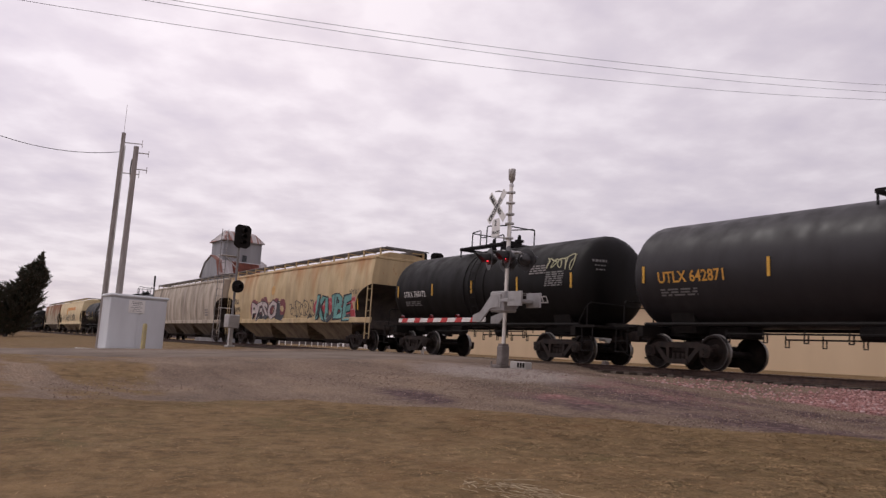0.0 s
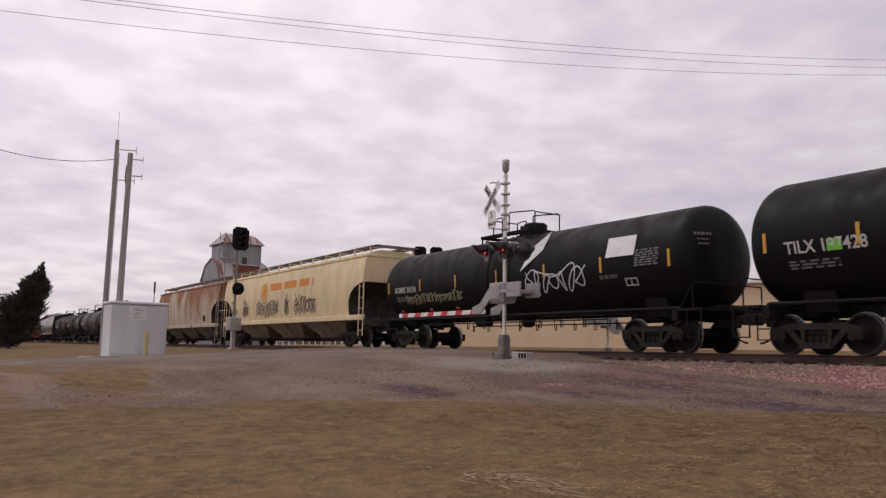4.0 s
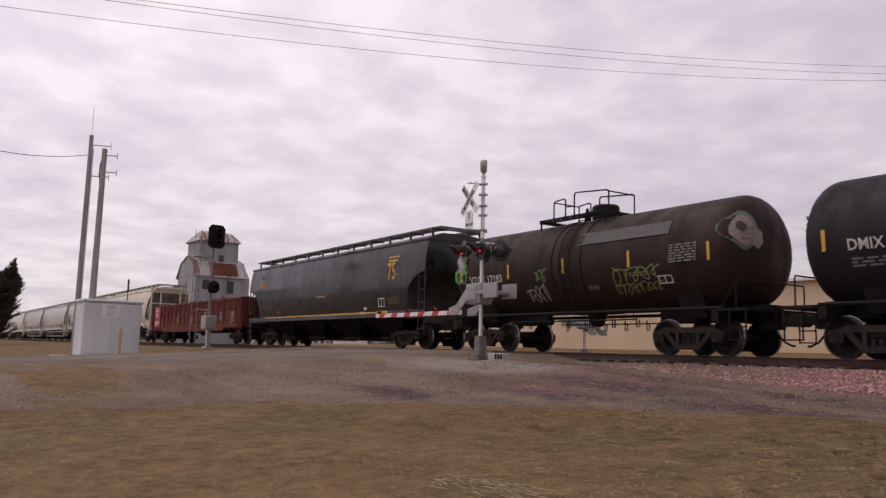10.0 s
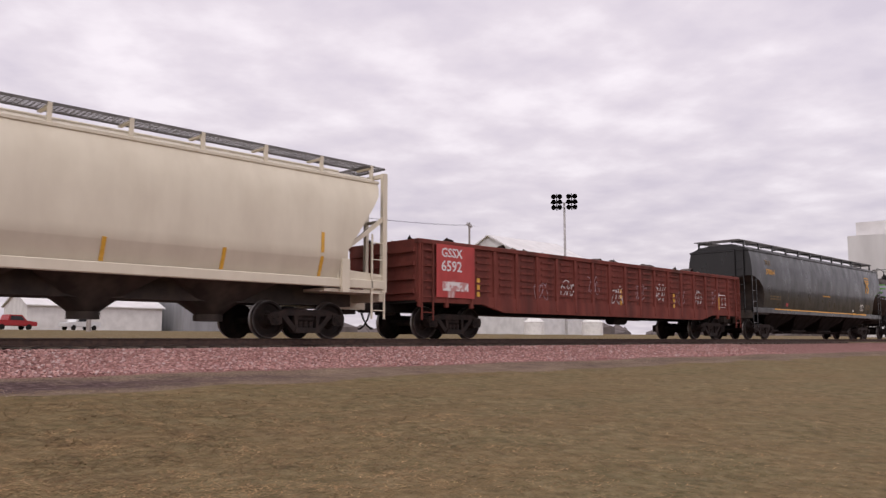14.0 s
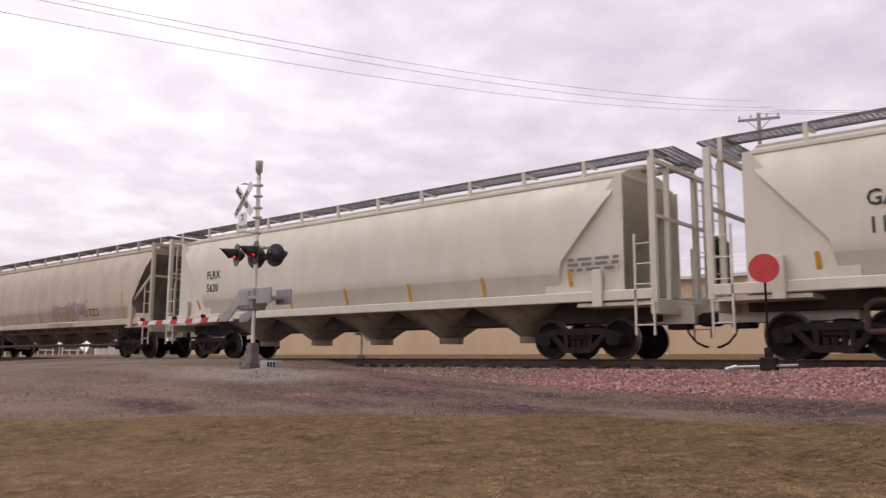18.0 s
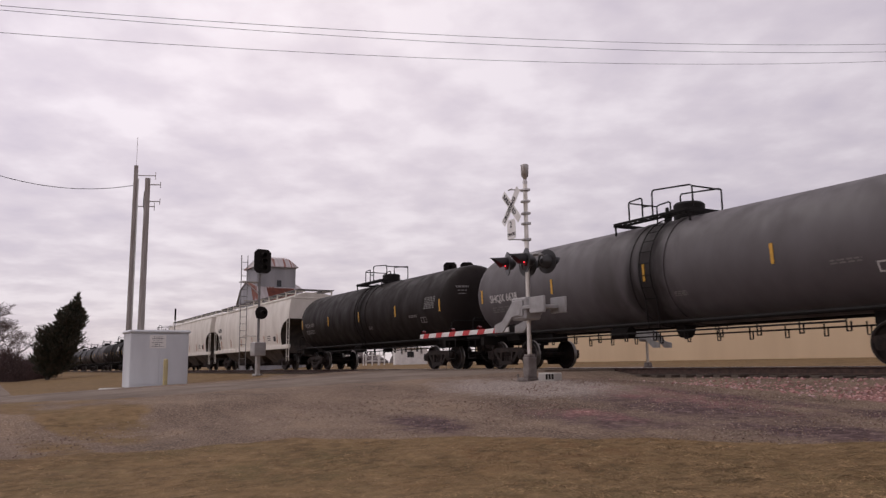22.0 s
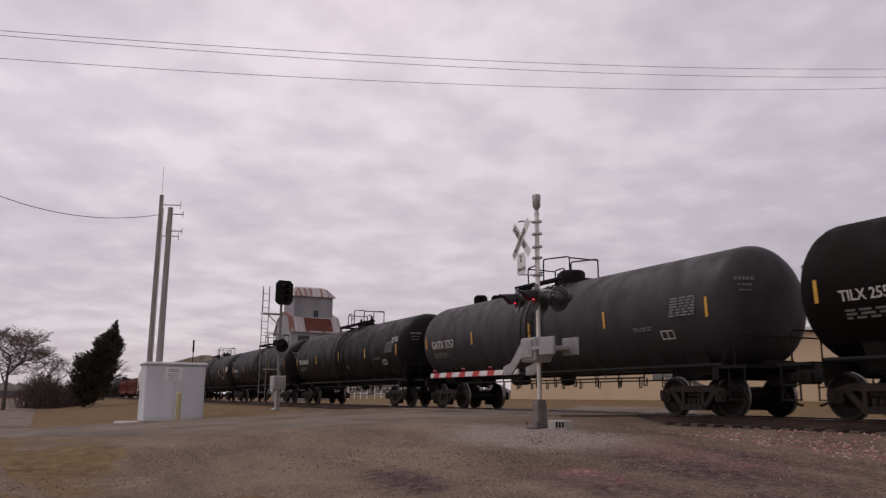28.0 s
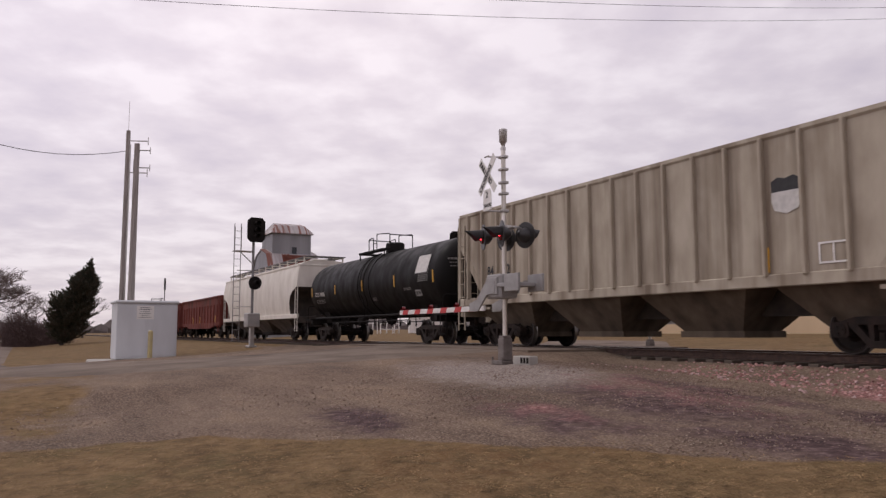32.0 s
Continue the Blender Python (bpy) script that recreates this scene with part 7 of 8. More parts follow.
def crossing_mast(x, y, yaw, label, arm=True, lit=(0, 2)):
    """Railroad crossing mast: crossbuck, flasher pairs, gate drive and lowered striped arm. Its own +x runs along the arm."""
    z = ground_z(x, y)
    m = thing("crossing_signal", label, "crossing signal", pose(x, y, z, 0, 0, yaw), group="crossing signals")
    part("mast", rod(bmesh.new(), (0, 0, 0.1), (0, 0, 4.75), 0.053, 14), ALU, m, smooth=True)
    bm = bmesh.new()
    box(bm, -0.22, 0.22, -0.22, 0.22, 0, 0.08, bevel=0.01)
    box(bm, -0.12, 0.12, -0.12, 0.12, 0.08, 0.56, bevel=0.02)
    box(bm, -0.1, 0.1, -0.1, 0.1, 0.56, 0.62, bevel=0.01)
    for sx, sy in ((-1, -1), (1, -1), (-1, 1), (1, 1)):
        rod(bm, (sx * 0.2, sy * 0.2, 0.06), (sx * 0.2, sy * 0.2, 0.16), 0.022, 6)
    part("base", bm, PEDESTAL, m)
    bm = bmesh.new()
    turned(bm, [(4.7, 0.045), (4.78, 0.065), (4.84, 0.04), (4.9, 0.06), (4.93, 0.088), (5.2, 0.1), (5.22, 0.08), (5.22, 0)], "z", 16)
    part("bell", bm, GALV, m, "grey domed warning bell", smooth=True)
    for zz in (3.36, 3.75, 4.0, 4.3, 4.58):
        bm = bmesh.new()
        box(bm, -0.1, 0.1, -0.08, 0.08, zz - 0.03, zz + 0.03, bevel=0.01)
        part("clamp", bm, GALV, m)
    # crossbuck facing the road, carried in front of the mast
    buck = new("crossbuck")
    buck.parent = m
    buck.matrix_basis = pose(-0.12, -0.34, 4.16, 0, 0, -4) @ Matrix.Scale(0.87, 4)
    for k, (ang, text) in enumerate(((45, "RAILROAD"), (-45, "CROSSING"))):
        bm = bmesh.new()
        box(bm, -0.61, 0.61, -0.006, 0.006, -0.115, 0.115, bevel=0.004)
        bl = part("blade", bm, WHITE, buck, at=pose(0, -0.016 * k, 0, 0, ang, 0))
        t = new("lettering", lettering(text, 0.18, INK_B, squeeze=1.0, bold=0.04))
        t.parent = bl
        t.matrix_basis = pose(-0.54, -0.010, -0.064)
    bm = bmesh.new()
    prism(bm, [(-0.22, -0.3), (0.22, -0.3), (0.22, 0.14), (0.16, 0.24), (-0.16, 0.24), (-0.22, 0.14)], -0.006, 0.006)
    sg = part("track_count_sign", bm, WHITE, buck, at=pose(0, -0.01, -0.6))
    for text, size, xx, zz in (("2", 0.24, -0.07, 0.02), ("TRACKS", 0.12, -0.2, -0.22)):
        t = new("lettering", lettering(text, size, INK_B))
        t.parent = sg
        t.matrix_basis = pose(xx, -0.012, zz)
    for zz in (4.58, 3.36):
        bm = bmesh.new()
        rod(bm, (-0.12, -0.36, zz), (0, 0, zz), 0.018)
        rod(bm, (-0.2, -0.36, zz), (-0.04, -0.36, zz), 0.018)
        part("bracket", bm, GALV, m)
    # flasher cross-arm with two pairs of lamps, back to back
    bm = bmesh.new()
    rod(bm, (-0.5, 0, 2.95), (0.5, 0, 2.95), 0.035, 8)
    box(bm, -0.14, 0.14, -0.14, 0.14, 2.8, 3.04, bevel=0.03)
    part("crossarm", bm, GALV, m)
    k = 0
    for sy in (-1, 1):
        for xx in (-0.39, 0.39):
            back = new("flasher", disc_mesh(0.29, 0.02, FLASHER, name="flasher"))
            back.parent = m
            back.matrix_basis = pose(xx, sy * 0.30, 2.8, 0, 0, -20 if sy < 0 else 192)
            tagged(back, "black round flasher backing with hood")
            bm = bmesh.new()
            turned(bm, [(-0.03, 0.0), (-0.06, 0.1), (-0.05, 0.145), (-0.012, 0.15)], "y", 18)
            part("lens", bm, DARK_RED, back)
            if k in lit:
                part("lit_lamp", turned(bmesh.new(), [(-0.11, 0.0), (-0.1, 0.04), (-0.05, 0.06)], "y", 12), RED_LIT, back, "lit red lamp")
            bm = bmesh.new()
            a0, seg = radians(-15), 14
            lo = [bm.verts.new((0.165 * math.cos(a0 + (math.pi + 0.52) * i / seg), -0.01, 0.165 * math.sin(a0 + (math.pi + 0.52) * i / seg))) for i in range(seg + 1)]
            hi = [bm.verts.new((0.17 * math.cos(a0 + (math.pi + 0.52) * i / seg), -0.46 + 0.3 * abs(i - seg / 2) / seg * 2, 0.17 * math.sin(a0 + (math.pi + 0.52) * i / seg) - 0.03)) for i in range(seg + 1)]
            for i in range(seg):
                bm.faces.new((lo[i], lo[i + 1], hi[i + 1], hi[i]))
            bmesh.ops.solidify(bm, geom=list(bm.faces), thickness=0.008)
            part("hood", bm, FLASHER, back)
            bm = bmesh.new()
            turned(bm, [(0.0, 0.17), (0.12, 0.14), (0.2, 0.05), (0.2, 0.0)], "y", 14)
            part("lamp_housing", bm, FLASHER, back, smooth=True)
            bm = bmesh.new()
            rod(bm, (0, 0.1, 0.12), (0, 0.24, 0.16), 0.025)
            part("lamp_arm", bm, GALV, back)
            k += 1
    # gate mechanism, counterweights, arm
    bm = bmesh.new()
    box(bm, -0.3, 0.3, -0.30, 0.16, 1.42, 1.95, bevel=0.04)
    box(bm, -0.22, 0.22, -0.34, -0.29, 1.5, 1.88, bevel=0.015)
    part("gate_mechanism", bm, GATE_GREY, m)
    for s in (-1, 1):
        bm = bmesh.new()
        prism(bm, [(0.15, 1.55), (0.15, 1.8), (-0.2, 1.82), (-0.62, 1.42), (-0.95, 1.34), (-0.95, 1.16), (-0.6, 1.16), (-0.2, 1.5)], -0.02, 0.02)
        part("gate_arm_support", bm, GATE_GREY, m, at=pose(0, s * 0.3 - 0.03, 0))
    for s in (-1, 1):
        bm = bmesh.new()
        box(bm, 0.5, 1.05, -0.03, 0.03, 1.55, 1.92, bevel=0.01)
        part("counterweight", bm, GATE_GREY, m, at=pose(0, s * 0.3, 0))
    part("counterweight_arm", box(bmesh.new(), 0.1, 0.8, -0.33, 0.27, 1.66, 1.74, bevel=0.01), GATE_GREY, m)
    if arm:
        bm = bmesh.new()
        box(bm, -5.5, -0.85, -0.02, 0.02, 1.18, 1.3, bevel=0.006)
        gate = part("gate_arm", bm, WHITE, m, "lowered white gate arm with red bands")
        band = None
        for k2 in range(6):
            xx = -1.35 - 0.75 * k2
            if band is None:
                bm = bmesh.new()
                prism(bm, [(-0.2, -0.064), (0.12, -0.064), (0.2, 0.064), (-0.12, 0.064)], -0.026, 0.026)
                band = part("red_band", bm, RED_SHEET, gate, at=pose(xx, 0, 1.24))
            else:
                share(band, gate, pose(xx, 0, 1.24))
        for xx in (-5.3, -3.6, -2.2):
            bm = bmesh.new()
            turned(bm, [(-0.05, 0.05), (0.05, 0.05), (0.06, 0)], "y", 12)
            part("arm_lamp", bm, DARK_RED, gate, at=pose(xx, 0, 1.35))
    return m


DARK_RED = plain("unlit_red_lens", (0.16, 0.01, 0.012), 0.25)
crossing_mast(-16.37, -5.26, 0, "aluminium crossing mast with crossbuck, red flashers and lowered gate arm", lit=(0, 1))
crossing_mast(-23.9, 5.7, 180, "aluminium crossing mast beyond the tracks", arm=False, lit=())
bm = bmesh.new()
box(bm, -0.26, 0.26, -0.13, 0.13, 0, 0.2, bevel=0.02)
jb = part("junction_box", bm, CONCRETE, at=pose(-15.75, -5.15, ground_z(-15.7, -5.1) - 0.02, 0, 0, 10))
for k in range(3):
    part("slot", box(bmesh.new(), -0.03, 0.03, -0.008, 0.008, -0.06, 0.06), SOFT_BLACK, jb, at=pose(0.02 + 0.09 * k, -0.128, 0.11))
tagged(jb, "small concrete cable block with three dark slots beside the mast", "block")


def block_signal(x, y, heads, yaw, label, ladder_side=-1, height=6.2, low_head=True):
    z = ground_z(x, y)
    m = thing("block_signal", label, "railway signal", pose(x, y, z, 0, 0, yaw), group="block signals")
    part("mast", rod(bmesh.new(), (0, 0, 0), (0, 0, height - 0.6), 0.062, 12), SIGNAL_GREY, m, smooth=True)
    bm = bmesh.new()
    box(bm, -0.1, 0.1, -0.1, 0.1, 0, 1.0, bevel=0.02)
    box(bm, -0.2, 0.2, -0.2, 0.2, 0, 0.1, bevel=0.02)
    part("base", bm, GALV, m)
    bm = bmesh.new()
    box(bm, -0.3, 0.3, -0.25, 0.25, 0.95, 1.6, bevel=0.03)
    part("relay_case", bm, GALV, m)
    for hx, hz, tall in heads:
        bm = bmesh.new()
        w, h = (0.43, 0.58) if tall else (0.31, 0.31)
        if tall:
            c_ = 0.16
            pts = [(w - c_, hz - h), (w, hz - h + c_), (w, hz + h - c_), (w - c_, hz + h), (-w + c_, hz + h), (-w, hz + h - c_), (-w, hz - h + c_), (-w + c_, hz - h)]
        else:
            pts = [(w * math.cos(2 * math.pi * i / 24), hz + w * math.sin(2 * math.pi * i / 24)) for i in range(24)]
        prism(bm, pts, -0.05, 0.05)
        bmesh.ops.bevel(bm, geom=list(bm.edges), offset=0.015, segments=1, affect="EDGES")
        hd = part("signal_head", bm, SOFT_BLACK, m, at=pose(hx, -0.3, 0))
        bm = bmesh.new()
        box(bm, -w * 0.5, w * 0.5, 0.02, 0.3, hz - h * 0.8, hz + h * 0.8, bevel=0.03)
        part("lamp_case", bm, SOFT_BLACK, hd)
        part("bracket", rod(bmesh.new(), (-hx, 0.3, hz - h * 0.75), (0, 0.1, hz - h * 0.75), 0.05, 8), GALV, hd)
        for zz in ((hz - 0.3, hz, hz + 0.3) if tall else (hz,)):
            bm = bmesh.new()
            seg = 12
            lo = [bm.verts.new((0.12 * math.cos(math.pi * (i / seg * 1.4 - 0.2)), -0.02, zz + 0.12 * math.sin(math.pi * (i / seg * 1.4 - 0.2)))) for i in range(seg + 1)]
            hi = [bm.verts.new((0.12 * math.cos(math.pi * (i / seg * 1.4 - 0.2)), -0.3, zz - 0.02 + 0.12 * math.sin(math.pi * (i / seg * 1.4 - 0.2)))) for i in range(seg + 1)]
            for i in range(seg):
                bm.faces.new((lo[i], lo[i + 1], hi[i + 1], hi[i]))
            part("visor", bm, SOFT_BLACK, hd)
            bm = bmesh.new()
            turned(bm, [(-0.025, 0.0), (-0.025, 0.1), (-0.02, 0.11)], "y", 14)
            part("lens", bm, GLASS_DARK, hd, at=pose(0, 0, zz))
    lx = ladder_side * 0.7
    part("ladder", _ladder_bm(height - 0.4, lx), SIGNAL_GREY, m)
    for zz in (1.9, 3.6):
        part("ladder_stay", rod(bmesh.new(), (0, 0, zz), (lx, 0.2, zz), 0.02), GALV, m)
    part("brace", rod(bmesh.new(), (0, 0, height - 2.3), (lx * 0.85, 0.2, height - 1.7), 0.025), GALV, m)
    bm = bmesh.new()
    box(bm, min(lx, 0) - 0.1, max(lx, 0) + 0.1, 0.1, 0.6, height - 1.7, height - 1.66)
    for x_ in (lx * 0.55, lx):
        rod(bm, (x_, 0.55, height - 1.7), (x_, 0.55, height - 0.5), 0.02)
    part("maintenance_step", bm, GALV, m)
    return m


def _ladder_bm(h, x):
    bm = bmesh.new()
    for s in (-0.16, 0.16):
        rod(bm, (x + s, 0.2, 0.3), (x + s, 0.2, h), 0.018, 6)
    for k in range(int((h - 0.4) / 0.33)):
        rod(bm, (x - 0.16, 0.2, 0.5 + 0.33 * k), (x + 0.16, 0.2, 0.5 + 0.33 * k), 0.012, 5)
    return bm


block_signal(-38.7, -5.2, [(0.0, 5.5, True), (0.0, 3.0, False)], 98, "black-headed block signal on a grey mast beside the track")
block_signal(-45.2, 9.9, [(-0.55, 6.55, True), (0.55, 6.55, True)], -118 + 180, "twin-headed block signal beyond the track", height=7.1)

# ---- relay cabinet, bollard, poles ----
cab = thing("relay_cabinet", "pale grey metal relay cabinet on a concrete pad", "cabinet", pose(-37.4, -10.1, ground_z(-37.4, -10.1) + 0.03, 0, 0, 92))
bm = bmesh.new()
box(bm, -1.2, 1.2, -0.8, 0.8, 0, 2.28, bevel=0.03)
part("body", bm, CABINET, cab)
bm = bmesh.new()
box(bm, -1.27, 1.27, -0.87, 0.87, 2.28, 2.42, bevel=0.05)
part("roof", bm, CABINET, cab)
for x0, x1 in ((-1.12, -0.04), (0.04, 1.12)):
    bm = bmesh.new()
    box(bm, x0, x1, -0.82, -0.8, 0.12, 2.2, bevel=0.008)
    d = part("door", bm, CABINET, cab)
bm = bmesh.new()
box(bm, -0.34, 0.34, -0.006, 0.006, -0.28, 0.28)
sg = part("notice", bm, WHITE, cab, "white notice with small grey print", at=pose(-0.1, -0.83, 1.92))
bm = bmesh.new()
rr_ = random.Random(5)
for k in range(6):
    w = rr_.uniform(0.26, 0.5)
    u = -w / 2
    while u < w / 2:
        d_ = rr_.uniform(0.03, 0.09)
        box(bm, u, min(w / 2, u + d_), -0.003, 0.003, 0.19 - 0.08 * k, (0.222 if k == 1 else 0.21) - 0.08 * k)
        u += d_ + 0.025
part("small_print", bm, INK_B, sg, at=pose(0, -0.008, 0))
bm = bmesh.new()
rod(bm, (0.87, 0.45, 2.3), (0.87, 0.45, 2.95), 0.018, 6)
rod(bm, (0.87, 0.45, 2.93), (0.87, 0.45, 3.45), 0.04, 8)
part("aerial", bm, SOFT_BLACK, cab, "stub aerial with a black sleeve", smooth=True)
bm = bmesh.new()
box(bm, -2.1, 1.6, -2.0, 1.2, -0.3, 0.0, bevel=0.06)
tagged(part("concrete_pad", bm, CONCRETE, at=pose(-37.4, -10.1, ground_z(-37.4, -10.1) + 0.01, 0, 0, 92)), "weathered concrete pad under the cabinet", "pad")
bm = bmesh.new()
rod(bm, (0, 0, -0.2), (0, 0, 1.15), 0.09, 12)
turned(bm, [(1.15, 0.09), (1.2, 0.06), (1.21, 0)], "z", 12)
tagged(part("bollard", bm, surface("faded_yellow_paint", (0.52, 0.44, 0.20), (0.40, 0.34, 0.20), 4, 0.7), smooth=True, at=pose(-34.2, -10.25, ground_z(-34.2, -10.25))), "faded yellow steel bollard by the cabinet", "bollard")


def wood_pole(x, y, h, label, r=0.15, lean=0.0, name="utility_pole"):
    z = ground_z(x, y)
    m = thing(name, label, "utility pole", pose(x, y, z, 0, lean, 0), group="poles")
    part("pole", rod(bmesh.new(), (0, 0, -0.5), (0, 0, h), r, 14, r * 0.7), POLE_WOOD, m, smooth=True)
    return m


p1 = wood_pole(-42.9, -10.5, 11.1, "tall wooden pole carrying antenna brackets and a whip aerial", 0.145, 0.4)
for zz in (10.6, 9.0):
    bm = bmesh.new()
    rod(bm, (0, 0, zz), (0.35, 0.9, zz), 0.03)
    rod(bm, (0.35, 0.9, zz - 0.2), (0.35, 0.9, zz + 0.2), 0.02)
    part("antenna_bracket", bm, GALV, p1)
part("whip_aerial", rod(bmesh.new(), (0, 0, 11.0), (0, 0, 12.6), 0.012, 5), GALV, p1)
bm = bmesh.new()
pipe(bm, [(0.2, 0.1, 10.4), (0.24, 0.1, 8.0), (0.22, 0.1, 4.0), (0.2, 0.1, 0)], 0.03)
part("conduit", bm, GALV, p1)
p2 = wood_pole(-39.5, -10.45, 9.7, "tall grey wooden pole beside the cabinet", 0.17, 1.0)
for zz in (9.4, 8.6):
    bm = bmesh.new()
    rod(bm, (0, 0, zz), (0.2, 0.55, zz), 0.03)
    rod(bm, (0.2, 0.55, zz - 0.15), (0.2, 0.55, zz + 0.15), 0.02)
    part("antenna_bracket", bm, GALV, p2)
bm = bmesh.new()
pipe(bm, [(-0.1, 0, 9.3), (-0.5, -0.05, 9.1), (-0.62, -0.05, 8.6), (-0.5, 0, 8.0)], 0.025)
part("cable_loop", bm, SOFT_BLACK, p2)


def crossarm_pole(x, y, h, yaw, label, cans=0):
    m = wood_pole(x, y, h, label, 0.16)
    m.matrix_basis = m.matrix_basis @ pose(0, 0, 0, 0, 0, yaw)
    bm = bmesh.new()
    box(bm, -1.2, 1.2, -0.06, 0.06, h - 0.45, h - 0.3)
    part("crossarm", bm, POLE_WOOD, m)
    bm = bmesh.new()
    rod(bm, (-0.7, 0, h - 0.4), (0, 0, h - 1.1), 0.025)
    rod(bm, (0.7, 0, h - 0.4), (0, 0, h - 1.1), 0.025)
    part("brace", bm, POLE_WOOD, m)
    for xx in (-1.1, -0.45, 0.45, 1.1):
        bm = bmesh.new()
        turned(bm, [(h - 0.3, 0.03), (h - 0.2, 0.03), (h - 0.19, 0.07), (h - 0.1, 0.07), (h - 0.08, 0)], "z", 8)
        part("insulator", bm, GALV, m, at=pose(xx, 0, 0))
    for k in range(cans):
        bm = bmesh.new()
        turned(bm, [(h - 2.6, 0), (h - 2.6, 0.25), (h - 1.8, 0.25), (h - 1.75, 0)], "z", 14)
        part("transformer", bm, GALV, m, at=pose(-0.45 + 0.9 * k, -0.1, 0), smooth=True)
    return m


crossarm_pole(-15.6, 30.7, 14.5, 20, "wooden utility pole with a crossarm behind the tan shed")
crossarm_pole(22.2, 40.0, 11.3, 30, "wooden utility pole with a crossarm and two transformers", 2)
crossarm_pole(67.4, 45.7, 13.0, 30, "wooden utility pole far off")


def cable(name, pts, r, label):
    cu = bmesh.new()
    pipe(cu, pts, r, 5)
    return tagged(part(name, cu, SOFT_BLACK), label, "cable")


def sagging(a, b, sag, n=28):
    a, b = Vector(a), Vector(b)
    return [tuple(a.lerp(b, k / n) - Vector((0, 0, 4 * sag * (k / n) * (1 - k / n)))) for k in range(n + 1)]


for dx, dz in ((0.0, 0.0), (0.9, 0.28)):
    cable("overhead_wire", sagging((-15.6 + dx, 30.7, 15.07), (-24.5 + dx, -37.7, 7.52 + dz), 2.04), 0.0062, "thin overhead power wire sagging across the sky")
cable("overhead_wire", sagging((-15.6, 30.7, 15.67), (-21.95, -36.6, 6.93), 1.74), 0.0062, "thin upper power wire sagging across the sky")
cable("service_wire", sagging((-42.9, -10.5, 9.4), (-40.0, -25.0, 13.5), 2.2), 0.016, "dark service drop cable running to the antenna pole")
for k in range(3):
    cable("overhead_wire", sagging((22.2 + 0.8 * k, 40, 12.2), (-15.6 + 0.5 * k, 30.7, 14.9), 0.9), 0.008, "thin far power wire between the poles")
    cable("overhead_wire", sagging((22.2 + 0.8 * k, 40, 12.2), (67.4 + 0.8 * k, 45.7, 13.3), 0.9), 0.008, "thin far power wire between the poles")

# ---- switch target with a red disc ----
tg = thing("switch_target", "red round switch target on a thin post beside the rail", "railway sign", pose(-5.0, -2.2, ground_z(-5.0, -2.2) + 0.02))
part("post", rod(bmesh.new(), (0, 0, 0), (0, 0, 1.85), 0.022, 8), SOFT_BLACK, tg)
d = new("disc", disc_mesh(0.27, 0.012, RED_SHEET))
d.parent = tg
d.matrix_basis = pose(0, -0.03, 1.88, 0, 0, 12)
bm = bmesh.new()
box(bm, -0.14, 0.14, -0.12, 0.12, 0.0, 0.24, bevel=0.02)
box(bm, -0.06, 0.06, -0.06, 0.06, 0.24, 0.42, bevel=0.01)
part("stand", bm, STEEL_DARK, tg)
bm = bmesh.new()
rod(bm, (-0.55, -0.1, 0.06), (0.5, 0.0, 0.1), 0.025)
rod(bm, (-0.55, -0.1, 0.06), (-0.75, -0.15, 0.0), 0.05)
part("throw_lever", bm, GALV, tg)

# ---- buildings ----
def shed(name, x0, x1, y0, y1, eave, ridge, wall, roof, label, ribs=0):
    m = thing(name, label, "building", pose(x0, y0, ground_z((x0 + x1) / 2, y0) - 0.1))
    w, d = x1 - x0, y1 - y0
    bm = bmesh.new()
    box(bm, 0, w, 0, d, 0, eave)
    part("wall", bm, wall, m)
    bm = bmesh.new()
    pts = [(-0.4, eave - 0.05), (d / 2, ridge), (d + 0.4, eave - 0.05), (d + 0.4, eave + 0.12), (d / 2, ridge + 0.2), (-0.4, eave + 0.12)]
    a = [bm.verts.new((-0.3, p, q)) for p, q in pts]
    c = [bm.verts.new((w + 0.3, p, q)) for p, q in pts]
    for i in range(6):
        bm.faces.new((a[i], a[(i + 1) % 6], c[(i + 1) % 6], c[i]))
    bm.faces.new(a[::-1]), bm.faces.new(c)
    part("roof", bm, roof, m)
    bm = bmesh.new()
    for s in (0.02, w - 0.02):
        bm = bmesh.new()
        v = [[bm.verts.new((s + o, p, q)) for p, q in ((0, eave), (d, eave), (d / 2, ridge))] for o in (-0.02, 0.02)]
        bm.faces.new(v[0][::-1]), bm.faces.new(v[1])
        for i in range(3):
            bm.faces.new((v[0][i], v[0][(i + 1) % 3], v[1][(i + 1) % 3], v[1][i]))
        part("gable", bm, wall, m)
    if ribs:
        bm = bmesh.new()
        box(bm, -0.02, 0.02, -0.02, 0.0, 0.1, eave - 0.08)
        rb = part("wall_rib", bm, wall, m, at=pose(0.5, 0, 0))
        for k in range(1, ribs):
            share(rb, m, pose(0.5 + k * (w - 1) / ribs, 0, 0))
    return m


